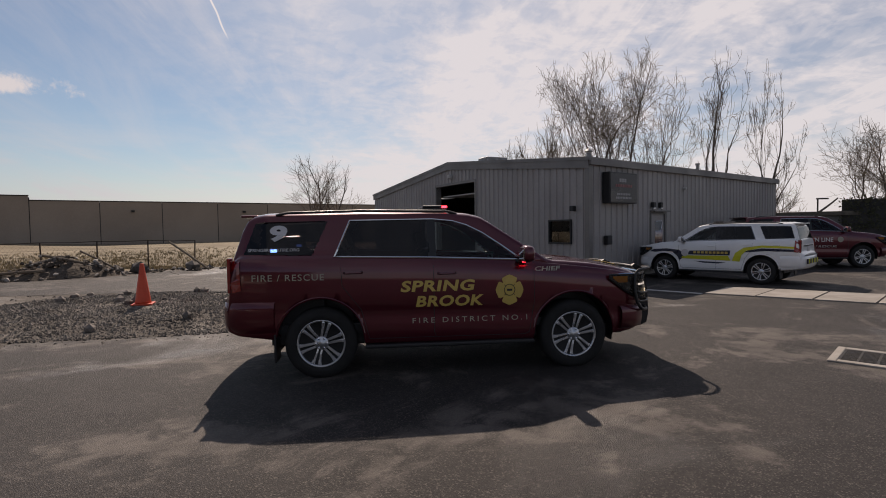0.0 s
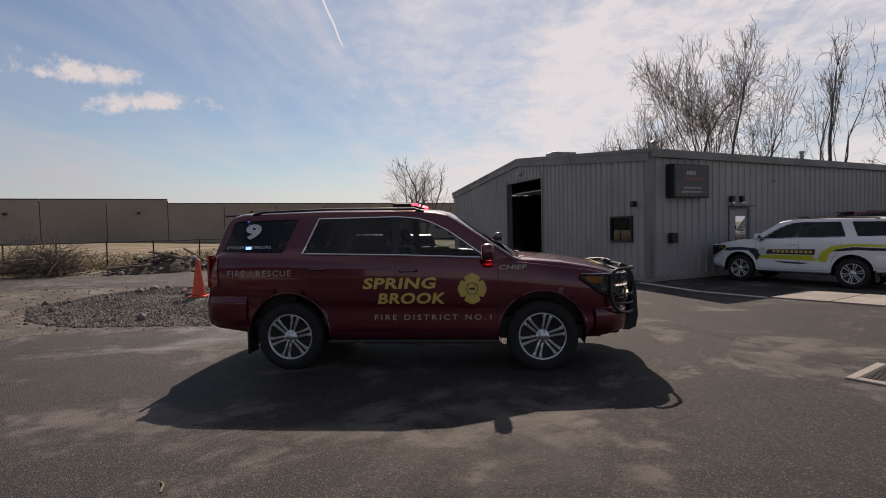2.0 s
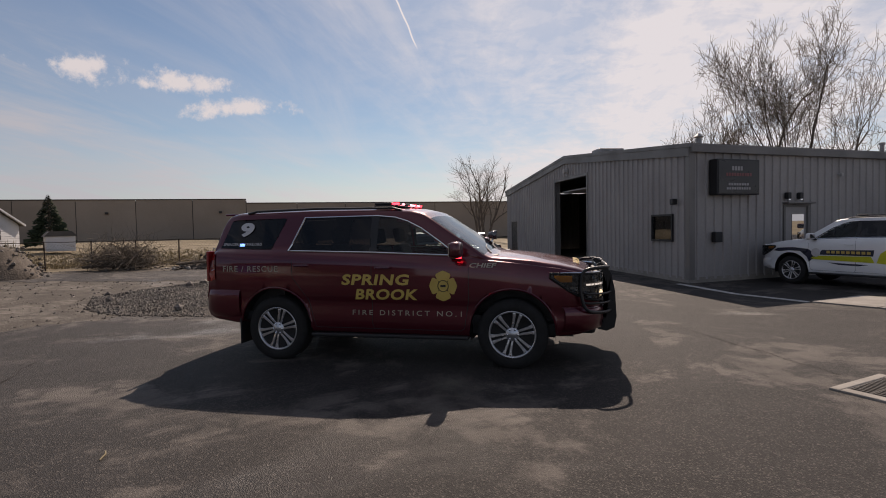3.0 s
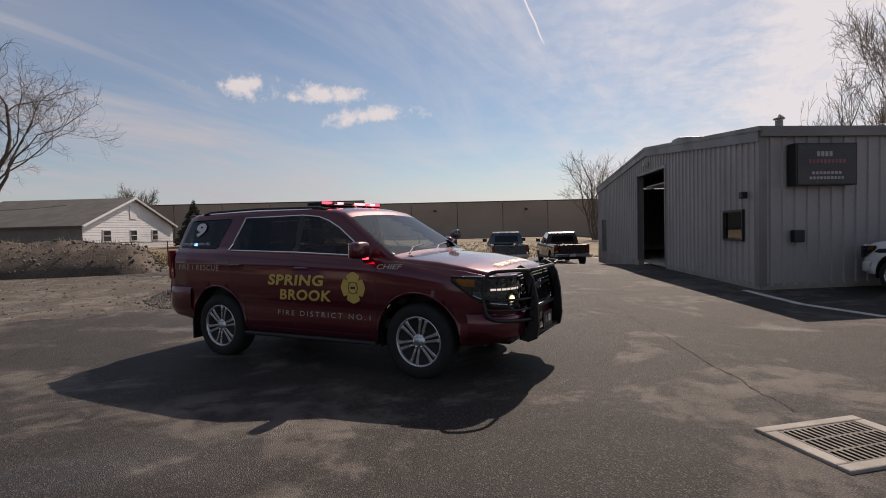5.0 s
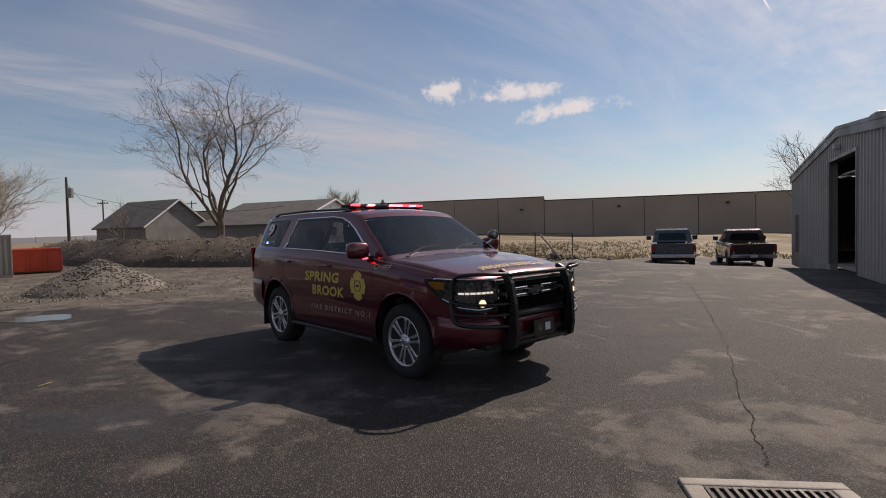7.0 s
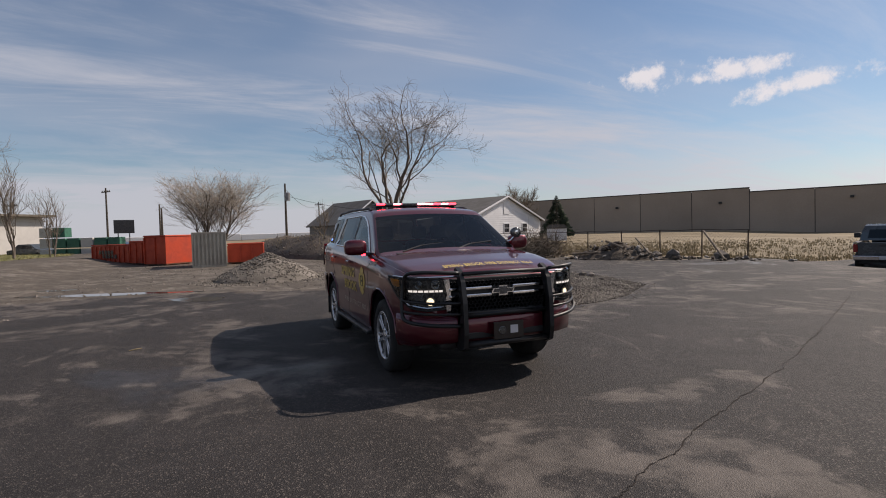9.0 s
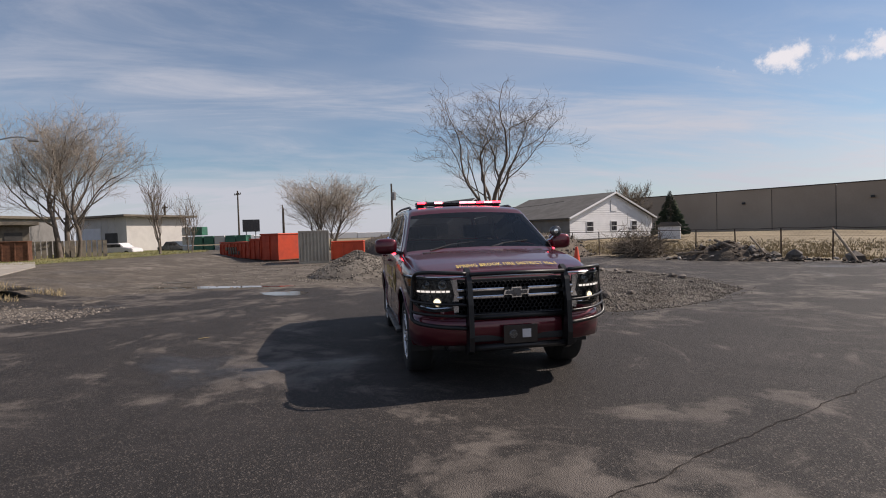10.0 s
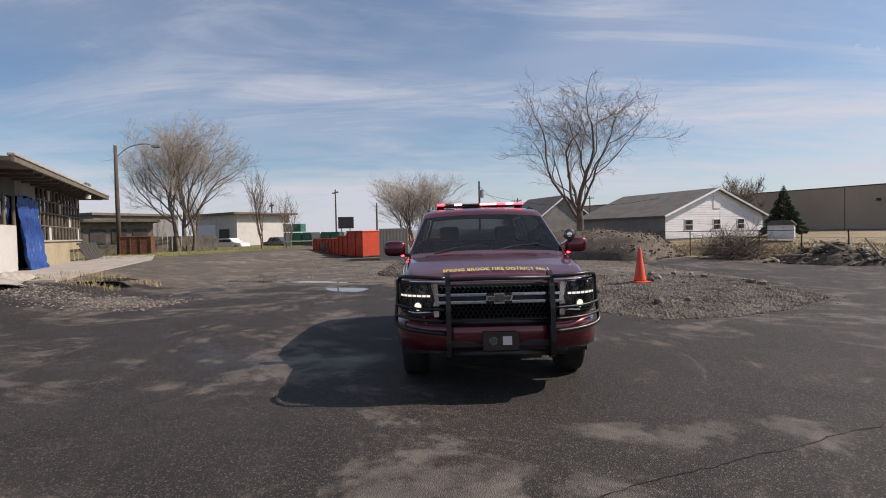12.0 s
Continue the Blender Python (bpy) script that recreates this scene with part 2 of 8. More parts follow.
M = dict(
    maroon=surface("maroon_paint", (0.104, 0.0072, 0.0172), (0.088, 0.006, 0.0145), 0.32, 0.5, 1.5, 400, 0.01, spec=0.3, coat=1.0, depth=0.001, rough_vary=0.04),
    white_paint=surface("white_paint", (0.80, 0.80, 0.80), (0.74, 0.74, 0.74), 0.35, 0.0, 1.5, 300, 0.02, coat=0.8, depth=0.001, rough_vary=0.05),
    grey_paint=surface("grey_paint", (0.06, 0.075, 0.085), (0.05, 0.06, 0.07), 0.3, 0.4, 1.5, 300, 0.02, coat=0.9, depth=0.001),
    dark_red=surface("dark_red_paint", (0.05, 0.018, 0.018), (0.04, 0.015, 0.015), 0.3, 0.3, 1.5, 300, 0.02, coat=0.9, depth=0.001),
    black_plastic=surface("black_plastic", (0.012, 0.012, 0.013), (0.02, 0.02, 0.021), 0.5, 0.0, 6, 200, 0.08, depth=0.002),
    black_steel=surface("black_powder_coat", (0.010, 0.010, 0.011), (0.017, 0.017, 0.018), 0.42, 0.2, 5, 250, 0.06, depth=0.002),
    chrome=surface("chrome", (0.75, 0.76, 0.78), (0.68, 0.69, 0.71), 0.12, 1.0, 6, 120, 0.0, rough_vary=0.05),
    alloy=surface("alloy", (0.62, 0.63, 0.65), (0.52, 0.53, 0.55), 0.30, 0.85, 8, 120, 0.03, rough_vary=0.06),
    chrome_dark=surface("smoked_chrome", (0.10, 0.10, 0.105), (0.16, 0.16, 0.165), 0.2, 0.8, 8, 120, 0.0),
    tyre=surface("tyre_rubber", (0.010, 0.010, 0.010), (0.018, 0.017, 0.016), 0.85, 0.0, 9, 120, 0.3),
    interior=surface("dark_interior", (0.022, 0.022, 0.024), (0.035, 0.034, 0.034), 0.8, 0.0, 5, 90, 0.1),
    gold=surface("gold_vinyl", (0.62, 0.44, 0.11), (0.55, 0.38, 0.09), 0.42, 0.0, 8, 150, 0.0),
    pale_vinyl=surface("pale_gold_vinyl", (0.40, 0.36, 0.28), (0.34, 0.30, 0.24), 0.45, 0.0, 8, 150, 0.0),
    silver_vinyl=surface("silver_vinyl", (0.62, 0.60, 0.60), (0.54, 0.52, 0.52), 0.45, 0.0, 8, 150, 0.0),
    dark_vinyl=surface("dark_vinyl", (0.025, 0.018, 0.014), (0.03, 0.02, 0.015), 0.45, 0.0, 8, 150, 0.0),
    navy_vinyl=surface("navy_vinyl", (0.012, 0.015, 0.035), (0.015, 0.018, 0.04), 0.35, 0.0, 8, 150, 0.0),
    yellow_vinyl=surface("yellow_vinyl", (0.62, 0.60, 0.04), (0.55, 0.53, 0.03), 0.4, 0.0, 8, 150, 0.0),
    red_lens=surface("red_lens", (0.28, 0.008, 0.008), (0.22, 0.006, 0.006), 0.15, 0.0, 8, 60, 0.0, coat=1.0),
    amber_lens=surface("amber_lens", (0.55, 0.20, 0.02), (0.5, 0.17, 0.02), 0.15, 0.0, 8, 60, 0.0, coat=1.0),
    lamp_metal=surface("lamp_reflector", (0.20, 0.205, 0.21), (0.12, 0.125, 0.13), 0.25, 0.9, 25, 120, 0.1),
    lamp_dark=surface("lamp_bowl", (0.05, 0.05, 0.052), (0.09, 0.09, 0.09), 0.25, 0.6, 25, 120, 0.1),
    glass_lamp=pane("lamp_lens", (0.80, 0.82, 0.83), 0.0, 0.6),
    red_glow=glowing("red_led", (1.0, 0.03, 0.05), 9.0, (0.4, 0.01, 0.02)),
    pink_glow=glowing("white_red_led", (1.0, 0.20, 0.26), 6.0, (0.5, 0.2, 0.2)),
    white_glow=glowing("white_led", (1.0, 0.96, 0.90), 0.85, (0.6, 0.6, 0.6)),
    warm_glow=glowing("warm_lamp", (1.0, 0.86, 0.60), 1.6, (0.25, 0.22, 0.15)),
    blue_glow=glowing("blue_led", (0.12, 0.3, 1.0), 5.0, (0.02, 0.05, 0.3)),
    glass_front=pane("front_glass", (0.66, 0.71, 0.70), 0.0, 0.8, 1.45),
    glass_screen=pane("windscreen_glass", (0.55, 0.62, 0.60), 0.0, 0.85, 1.5),
    glass_rear=pane("privacy_glass", (0.14, 0.13, 0.135), 0.01, 0.7, 1.45),
    glass_clear=pane("clear_glass", (0.75, 0.80, 0.82), 0.05),
    glass_dusty=pane("dusty_glass", (0.45, 0.48, 0.47), 0.10),
    asphalt=asphalt_like("asphalt", (0.0245, 0.0212, 0.0203), (0.116, 0.100, 0.088), (0.16, 0.138, 0.12), wet=0.38, grain=110.0),
    dirt=asphalt_like("dirt", (0.09, 0.075, 0.061), (0.172, 0.15, 0.128), (0.23, 0.21, 0.182), wet=0.25, grain=45, patch=0.5, rough=0.9),
    gravel=surface("gravel", (0.165, 0.145, 0.123), (0.085, 0.074, 0.062), 0.9, 0, 2.0, 60, 0.5, island=0.4),
    stone=surface("stone", (0.17, 0.148, 0.128), (0.10, 0.086, 0.074), 0.9, 0, 3.0, 30, 0.5, island=0.45),
    soil=surface("soil", (0.105, 0.08, 0.06), (0.055, 0.043, 0.033), 0.95, 0, 1.2, 14, 0.9, depth=0.05),
    field=surface("dry_field", (0.235, 0.185, 0.11), (0.155, 0.122, 0.075), 0.95, 0, 0.12, 3.0, 0.6, depth=0.05),
    straw=surface("dry_grass", (0.32, 0.255, 0.145), (0.22, 0.175, 0.10), 0.9, 0, 0.4, 8, 0.0, island=0.35),
    green_grass=surface("spring_grass", (0.14, 0.15, 0.05), (0.20, 0.17, 0.075), 0.95, 0, 0.5, 12, 0.4, island=0.3),
    concrete=surface("concrete", (0.34, 0.31, 0.275), (0.25, 0.228, 0.20), 0.85, 0, 1.6, 55, 0.3, island=0.08),
    cast_iron=surface("cast_iron", (0.045, 0.042, 0.04), (0.07, 0.062, 0.055), 0.6, 0.6, 6, 80, 0.3),
    metal_wall=surface("ribbed_steel", (0.365, 0.338, 0.322), (0.32, 0.296, 0.282), 0.52, 0.05, 0.5, 14, 0.06, rough_vary=0.08),
    trim=surface("steel_trim", (0.20, 0.185, 0.175), (0.17, 0.16, 0.15), 0.5, 0.15, 0.8, 30, 0.05),
    tilt_wall=surface("precast_wall", (0.36, 0.295, 0.235), (0.31, 0.255, 0.205), 0.9, 0, 0.12, 6, 0.1, island=0.05),
    crack=surface("crack_filler", (0.022, 0.019, 0.017), (0.034, 0.029, 0.026), 0.95, 0, 4, 60, 0.0, spec=0.1),
    tilt_joint=surface("dark_joint", (0.06, 0.05, 0.045), None, 0.9, 0, 2, 20, 0.0),
    siding=surface("white_siding", (0.66, 0.67, 0.69), (0.60, 0.61, 0.63), 0.7, 0, 1.0, 20, 0.05),
    grey_siding=surface("grey_siding", (0.20, 0.195, 0.19), (0.165, 0.16, 0.155), 0.8, 0, 1.0, 20, 0.1),
    shingle=surface("grey_shingles", (0.105, 0.10, 0.095), (0.08, 0.077, 0.073), 0.9, 0, 0.8, 25, 0.4, island=0.15),
    wood=surface("weathered_wood", (0.20, 0.155, 0.11), (0.13, 0.10, 0.075), 0.85, 0, 2.5, 40, 0.3, island=0.25),
    bark=surface("bark", (0.15, 0.122, 0.10), (0.095, 0.077, 0.063), 0.95, 0, 3, 30, 0.5),
    twig=surface("twigs", (0.19, 0.155, 0.12), (0.13, 0.105, 0.08), 0.95, 0, 3, 30, 0.0, island=0.25),
    bud=surface("budding_twigs", (0.34, 0.295, 0.25), (0.25, 0.215, 0.18), 0.95, 0, 3, 30, 0.0, island=0.3),
    needle=surface("needles", (0.030, 0.045, 0.022), (0.045, 0.062, 0.03), 0.9, 0, 3, 30, 0.0, island=0.35),
    shrub=surface("shrub_leaves", (0.045, 0.05, 0.025), (0.07, 0.065, 0.035), 0.9, 0, 3, 30, 0.0, island=0.35),
    orange=surface("orange_plastic", (0.72, 0.085, 0.03), (0.60, 0.065, 0.025), 0.5, 0, 3, 40, 0.05),
    dumpster_red=surface("red_orange_steel", (0.50, 0.055, 0.018), (0.36, 0.04, 0.016), 0.55, 0.1, 1.5, 25, 0.15),
    container=surface("cream_steel", (0.42, 0.385, 0.32), (0.34, 0.30, 0.245), 0.55, 0.1, 1.2, 25, 0.12),
    rust=surface("rust", (0.16, 0.065, 0.035), (0.09, 0.04, 0.025), 0.85, 0.2, 4, 40, 0.3),
    tarp=surface("blue_tarp", (0.025, 0.075, 0.26), (0.014, 0.04, 0.16), 0.34, 0, 2.5, 30, 0.25),
    brick=surface("painted_block", (0.36, 0.30, 0.19), (0.27, 0.225, 0.15), 0.9, 0, 1.0, 30, 0.3),
    old_frame=surface("old_window_frame", (0.15, 0.13, 0.10), (0.10, 0.085, 0.07), 0.8, 0, 3, 40, 0.2),
    pale_panel=surface("pale_panel", (0.50, 0.485, 0.46), (0.42, 0.405, 0.385), 0.75, 0, 0.6, 18, 0.1),
    sign_face=surface("dark_sign", (0.022, 0.022, 0.026), (0.03, 0.03, 0.034), 0.3, 0, 2, 60, 0.0),
    sign_text=surface("sign_lettering", (0.42, 0.40, 0.40), None, 0.5, 0, 2, 60, 0.0),
    sign_red=surface("sign_red_lettering", (0.30, 0.10, 0.10), None, 0.5, 0, 2, 60, 0.0),
    pole_wood=surface("pole_wood", (0.085, 0.07, 0.055), (0.06, 0.05, 0.04), 0.9, 0, 2, 30, 0.3),
    galv=surface("galvanised", (0.30, 0.30, 0.30), (0.22, 0.22, 0.22), 0.5, 0.7, 4, 60, 0.1),
    fence_post=surface("rusty_fence", (0.075, 0.05, 0.037), (0.05, 0.037, 0.03), 0.85, 0.3, 4, 60, 0.2),
    fence_wire=surface("fence_wire", (0.10, 0.085, 0.075), (0.075, 0.065, 0.055), 0.7, 0.4, 4, 60, 0.0),
    water=surface("puddle_water", (0.035, 0.032, 0.03), (0.045, 0.04, 0.036), 0.05, 0.0, 2, 9, 0.02, depth=0.002, rough_vary=0.03, spec=0.6),
    line_paint=surface("line_paint", (0.55, 0.53, 0.50), (0.38, 0.36, 0.34), 0.8, 0, 4, 60, 0.2),
    # room dimness put into a dark base colour; also plain dark boards and walls
    inside=surface("dark_and_painted_dim", (0.06, 0.057, 0.054), (0.045, 0.043, 0.041), 0.9, 0, 1, 10, 0.1),
    green_plastic=surface("green_crates", (0.03, 0.14, 0.09), (0.025, 0.10, 0.07), 0.6, 0, 2, 30, 0.1),
    silt=surface("pale_silt", (0.20, 0.175, 0.15), (0.145, 0.125, 0.108), 0.95, 0, 1.3, 30, 0.3),
)

# ---- making meshes ----
rng = random.Random(7)


def ob_from(name, verts, faces, material, parent=None, label="", smooth=False):
    me = bpy.data.meshes.new(name)
    me.from_pydata([tuple(v) for v in verts], [], faces)
    me.materials.append(material)
    if smooth:
        me.polygons.foreach_set("use_smooth", [True] * len(me.polygons))
    ob = new(name, me)
    if parent:
        ob.parent = parent
    return tagged(ob, label)


def part(name, bm, material, parent=None, label="", smooth=False):
    me = bpy.data.meshes.new(name)
    bm.normal_update()
    bm.to_mesh(me)
    bm.free()
    me.materials.append(material)
    if smooth:
        me.polygons.foreach_set("use_smooth", [True] * len(me.polygons))
    ob = new(name, me)
    if parent:
        ob.parent = parent
    return tagged(ob, label)


def thing(name, m, label, category, group="", kind=""):
    ob = new(name)
    ob.empty_display_size = 0.2
    ob.matrix_world = m
    return tagged(ob, label, category, group, kind)


def box_into(bm, lo, hi, m=None, bevel=0.0):
    lo, hi = Vector(lo), Vector(hi)
    r = bmesh.ops.create_cube(bm, size=1.0, matrix=(m or Matrix()) @ Matrix.Translation((lo + hi) / 2) @ Matrix.Diagonal((*(hi - lo), 1)))
    if bevel:
        es = list({e for v in r["verts"] for e in v.link_edges})
        bmesh.ops.bevel(bm, geom=es, offset=bevel, segments=2, affect="EDGES", profile=0.5)
    return bm


def box(lo, hi, m=None, bevel=0.0):
    return box_into(bmesh.new(), lo, hi, m, bevel)


def tube_into(bm, points, radius, sides=8, closed=False):
    """A tube along points; radius a number or one for each point."""
    pts = [Vector(p) for p in points]
    rad = radius if isinstance(radius, (list, tuple)) else [radius] * len(pts)
    rings, side = [], None
    for k, p in enumerate(pts):
        a = pts[k - 1] if k or closed else pts[k]
        b = pts[(k + 1) % len(pts)] if k + 1 < len(pts) or closed else pts[k]
        way = (b - a).normalized()
        if side is None:
            side = way.orthogonal().normalized()
        side = (side - way * side.dot(way)).normalized()
        other = way.cross(side)
        rings.append([bm.verts.new(p + rad[k] * (math.cos(q) * side + math.sin(q) * other)) for q in [2 * math.pi * j / sides for j in range(sides)]])
    n = len(rings)
    for k in range(n if closed else n - 1):
        r, s = rings[k], rings[(k + 1) % n]
        for j in range(sides):
            bm.faces.new((r[j], r[(j + 1) % sides], s[(j + 1) % sides], s[j]))
    if not closed:
        bm.faces.new(rings[0][::-1])
        bm.faces.new(rings[-1])
    return bm


def tube(points, radius, sides=8, closed=False):
    return tube_into(bmesh.new(), points, radius, sides, closed)


def lathe_into(bm, profile, sides=32, m=None):
    """Turns (radius, height) pairs about the z axis."""
    m = m or Matrix()
    rings = [[bm.verts.new(m @ Vector((r * math.cos(q), r * math.sin(q), h))) for q in [2 * math.pi * j / sides for j in range(sides)]] for r, h in profile]
    for r, s in zip(rings, rings[1:]):
        for j in range(sides):
            bm.faces.new((r[j], r[(j + 1) % sides], s[(j + 1) % sides], s[j]))
    if profile[0][0] > 1e-5:
        bm.faces.new(rings[0][::-1])
    if profile[-1][0] > 1e-5:
        bm.faces.new(rings[-1])
    return bm


def lathe(profile, sides=32, m=None):
    return lathe_into(bmesh.new(), profile, sides, m)


def slab(outline, z0, z1, m=None):
    """A plate over an outline of (x, y)."""
    bm = bmesh.new()
    m = m or Matrix()
    lo = [bm.verts.new(m @ Vector((x, y, z0))) for x, y in outline]
    hi = [bm.verts.new(m @ Vector((x, y, z1))) for x, y in outline]
    bm.faces.new(lo[::-1]); bm.faces.new(hi)
    for k in range(len(lo)):
        j = (k + 1) % len(lo)
        bm.faces.new((lo[k], lo[j], hi[j], hi[k]))
    return bm


def lerp_table(table, x):
    if x <= table[0][0]:
        return table[0][1]
    for (a, u), (b, v) in zip(table, table[1:]):
        if x <= b:
            return u + (v - u) * (x - a) / (b - a)
    return table[-1][1]


def spline(points, steps):
    """A smooth line through the points."""
    pts = [points[0], *points, points[-1]]
    out = []
    for k in range(1, len(pts) - 2):
        p0, p1, p2, p3 = (Vector(p) for p in pts[k - 1:k + 3])
        for s in range(steps):
            t = s / steps
            out.append(0.5 * (2 * p1 + (p2 - p0) * t + (2 * p0 - 5 * p1 + 4 * p2 - p3) * t * t + (3 * p1 - p0 - 3 * p2 + p3) * t ** 3))
    out.append(Vector(points[-1]))
    return out


def inside(poly, x, y):
    hit = False
    for k in range(len(poly)):
        (x0, y0), (x1, y1) = poly[k - 1], poly[k]
        if (y0 > y) != (y1 > y) and x < (x1 - x0) * (y - y0) / (y1 - y0) + x0:
            hit = not hit
    return hit


def lettering(text, height, width=None, slant=0.0, bold=0.0, spacing=1.0):
    """Triangles of a line of writing in the plane: x along it from 0, y up from 0, capitals 'height' high."""
    cu = bpy.data.curves.new("writing", "FONT")
    cu.body, cu.size, cu.offset, cu.resolution_u, cu.space_character = text, 1.0, bold, 3, spacing
    ob = bpy.data.objects.new("writing", cu)
    scene.collection.objects.link(ob)
    bpy.context.view_layer.update()
    me = bpy.data.meshes.new_from_object(ob.evaluated_get(bpy.context.evaluated_depsgraph_get()))
    co = np.array([v.co[:2] for v in me.vertices]) if len(me.vertices) else np.zeros((1, 2))
    faces = [tuple(p.vertices) for p in me.polygons]
    bpy.data.objects.remove(ob); bpy.data.curves.remove(cu); bpy.data.meshes.remove(me)
    lo, hi = co.min(0), co.max(0)
    co = (co - lo) / (hi - lo) * ((width or (hi - lo)[0] / (hi - lo)[1] * height), height)
    co[:, 0] += co[:, 1] * slant
    return co, faces

# ---- sport utility vehicle ----
AXLE, HUB, TYRE_R = 1.473, 0.40, 0.405
TOP = [(-2.66, 0.93), (-2.60, 0.99), (-2.575, 1.30), (-2.55, 1.38), (-2.46, 1.70), (-2.41, 1.81), (-2.35, 1.85), (-2.2, 1.87), (-1.0, 1.885), (0.0, 1.87),
       (0.25, 1.85), (0.40, 1.815), (0.50, 1.755), (1.16, 1.315), (1.24, 1.285), (1.40, 1.275), (1.7, 1.245), (2.0, 1.195), (2.2, 1.15), (2.32, 1.11), (2.40, 1.03), (2.44, 0.95)]
BELT = [(-2.66, 0.90), (-2.60, 0.95), (-2.56, 1.28), (-2.5, 1.37), (-1.3, 1.36), (-0.2, 1.33), (0.9, 1.275), (1.2, 1.245), (1.6, 1.20), (2.0, 1.145), (2.2, 1.10), (2.32, 1.05), (2.40, 0.98), (2.44, 0.92)]
HALF = [(-2.66, 0.84), (-2.60, 0.92), (-2.45, 0.965), (-2.1, 0.99), (-1.5, 1.005), (1.5, 1.005), (1.9, 0.985), (2.1, 0.955), (2.25, 0.90), (2.36, 0.82), (2.44, 0.70)]
SILL = [(-2.66, 0.56), (-2.5, 0.50), (-2.1, 0.46), (-1.5, 0.38), (1.3, 0.36), (1.9, 0.38), (2.2, 0.40), (2.44, 0.46)]


def smooth_in(x):
    """How far the tail is drawn in: none before x = -2.0, all of it past -2.3."""
    return min(1.0, max(0.0, (-x - 2.0) / 0.3))


def half_section(x):
    """The car's skin at x: (y, z) from the sill up and over to the middle of the roof."""
    w, zl, zb, zt = (lerp_table(t, x) for t in (HALF, SILL, BELT, TOP))
    zb = min(zb, zt - 0.02)
    mid = zl + (zb - zl) * 0.42
    pts = [(w - 0.30, zl + 0.03), (w - 0.07, zl), (w - 0.025, zl + 0.05), (w - 0.012, zl + 0.20 * (zb - zl)), (w - 0.020, mid - 0.05), (w, mid + 0.09), (w - 0.004, zb - 0.16), (w - 0.030, zb - 0.05), (w - 0.062, zb)]
    zg = max(zb + 0.004, zt - 0.055)
    gl = lambda z: (w - 0.075) - (0.175 + 0.14 * max(0.0, -x - 2.1)) * max(0.0, (z - 1.30)) / 0.52
    for k in (0.12, 0.4, 0.7, 1.0):
        z = zb + (zg - zb) * k
        pts.append((min(gl(z), w - 0.066), z))
    g = pts[-1][0]
    pts += [(g - 0.028, zg + (zt - zg) * 0.62), (g - 0.085, zt - 0.004), (g * 0.62, zt + 0.014), (g * 0.3, zt + 0.024), (0.0, zt + 0.028)]
    return pts


for _table in (TOP, BELT, HALF, SILL):
    _table[:] = [(x + 0.11 * smooth_in(x), v) for x, v in _table]
STEP = 3
ROW_BELT, ROW_GLASS_TOP, ROW_ROOF = 8 * STEP, 12 * STEP, 14 * STEP
_sections = {}


def skin(x):
    key = round(x, 3)
    if key not in _sections:
        _sections[key] = [(p.x, p.y) for p in spline([(y, z, 0) for y, z in half_section(x)], STEP)]
    return _sections[key]


def side_y(x, z):
    """Half the car's width at x, at the height z of its flank."""
    s = skin(round(x / 0.02) * 0.02)
    for (y0, z0), (y1, z1) in zip(s[3:], s[4:]):
        if z0 <= z <= z1 and z1 > z0:
            return y0 + (y1 - y0) * (z - z0) / (z1 - z0)
    return s[ROW_GLASS_TOP][0]


SIDE_OPENING = [(-1.31, 1.375), (-1.14, 1.785), (-0.18, 1.79), (0.06, 1.765), (0.22, 1.715), (0.40, 1.625), (0.62, 1.475), (0.86, 1.30), (-0.19, 1.345)]
FRONT_WIN = [(-0.175, 1.36), (-0.175, 1.775), (0.05, 1.75), (0.21, 1.70), (0.39, 1.612), (0.60, 1.465), (0.80, 1.31)]
REAR_WIN = [(-1.285, 1.39), (-1.125, 1.772), (-0.215, 1.777), (-0.215, 1.36)]
QUARTER_WIN = [(-2.31, 1.42), (-2.20, 1.755), (-1.40, 1.775), (-1.57, 1.40)]


def flank_patch(poly, side, off, dense=0.06):
    """A thin sheet over the car's flank inside an outline of (x, z)."""
    bm = bmesh.new()
    line = []
    for k in range(len(poly)):
        a, b = poly[k], poly[(k + 1) % len(poly)]
        n = max(1, int(math.dist(a, b) / dense))
        line += [(a[0] + (b[0] - a[0]) * t / n, a[1] + (b[1] - a[1]) * t / n) for t in range(n)]
    vs = [bm.verts.new((x, side * (side_y(x, z) + off), z)) for x, z in line]
    f = bm.faces.new(vs)
    f.normal_update()
    if f.normal.y * side < 0:
        f.normal_flip()
    bmesh.ops.triangulate(bm, faces=[f])
    return bm


def flank_tube(poly, side, radius, off=0.004, closed=True, dense=0.08):
    line = []
    for k in range(len(poly) if closed else len(poly) - 1):
        a, b = poly[k], poly[(k + 1) % len(poly)]
        n = max(1, int(math.dist(a, b) / dense))
        line += [(a[0] + (b[0] - a[0]) * t / n, a[1] + (b[1] - a[1]) * t / n) for t in range(n)]
    if not closed:
        line.append(poly[-1])
    return tube([(x, side * (side_y(x, z) + off), z) for x, z in line], radius, 6, closed)


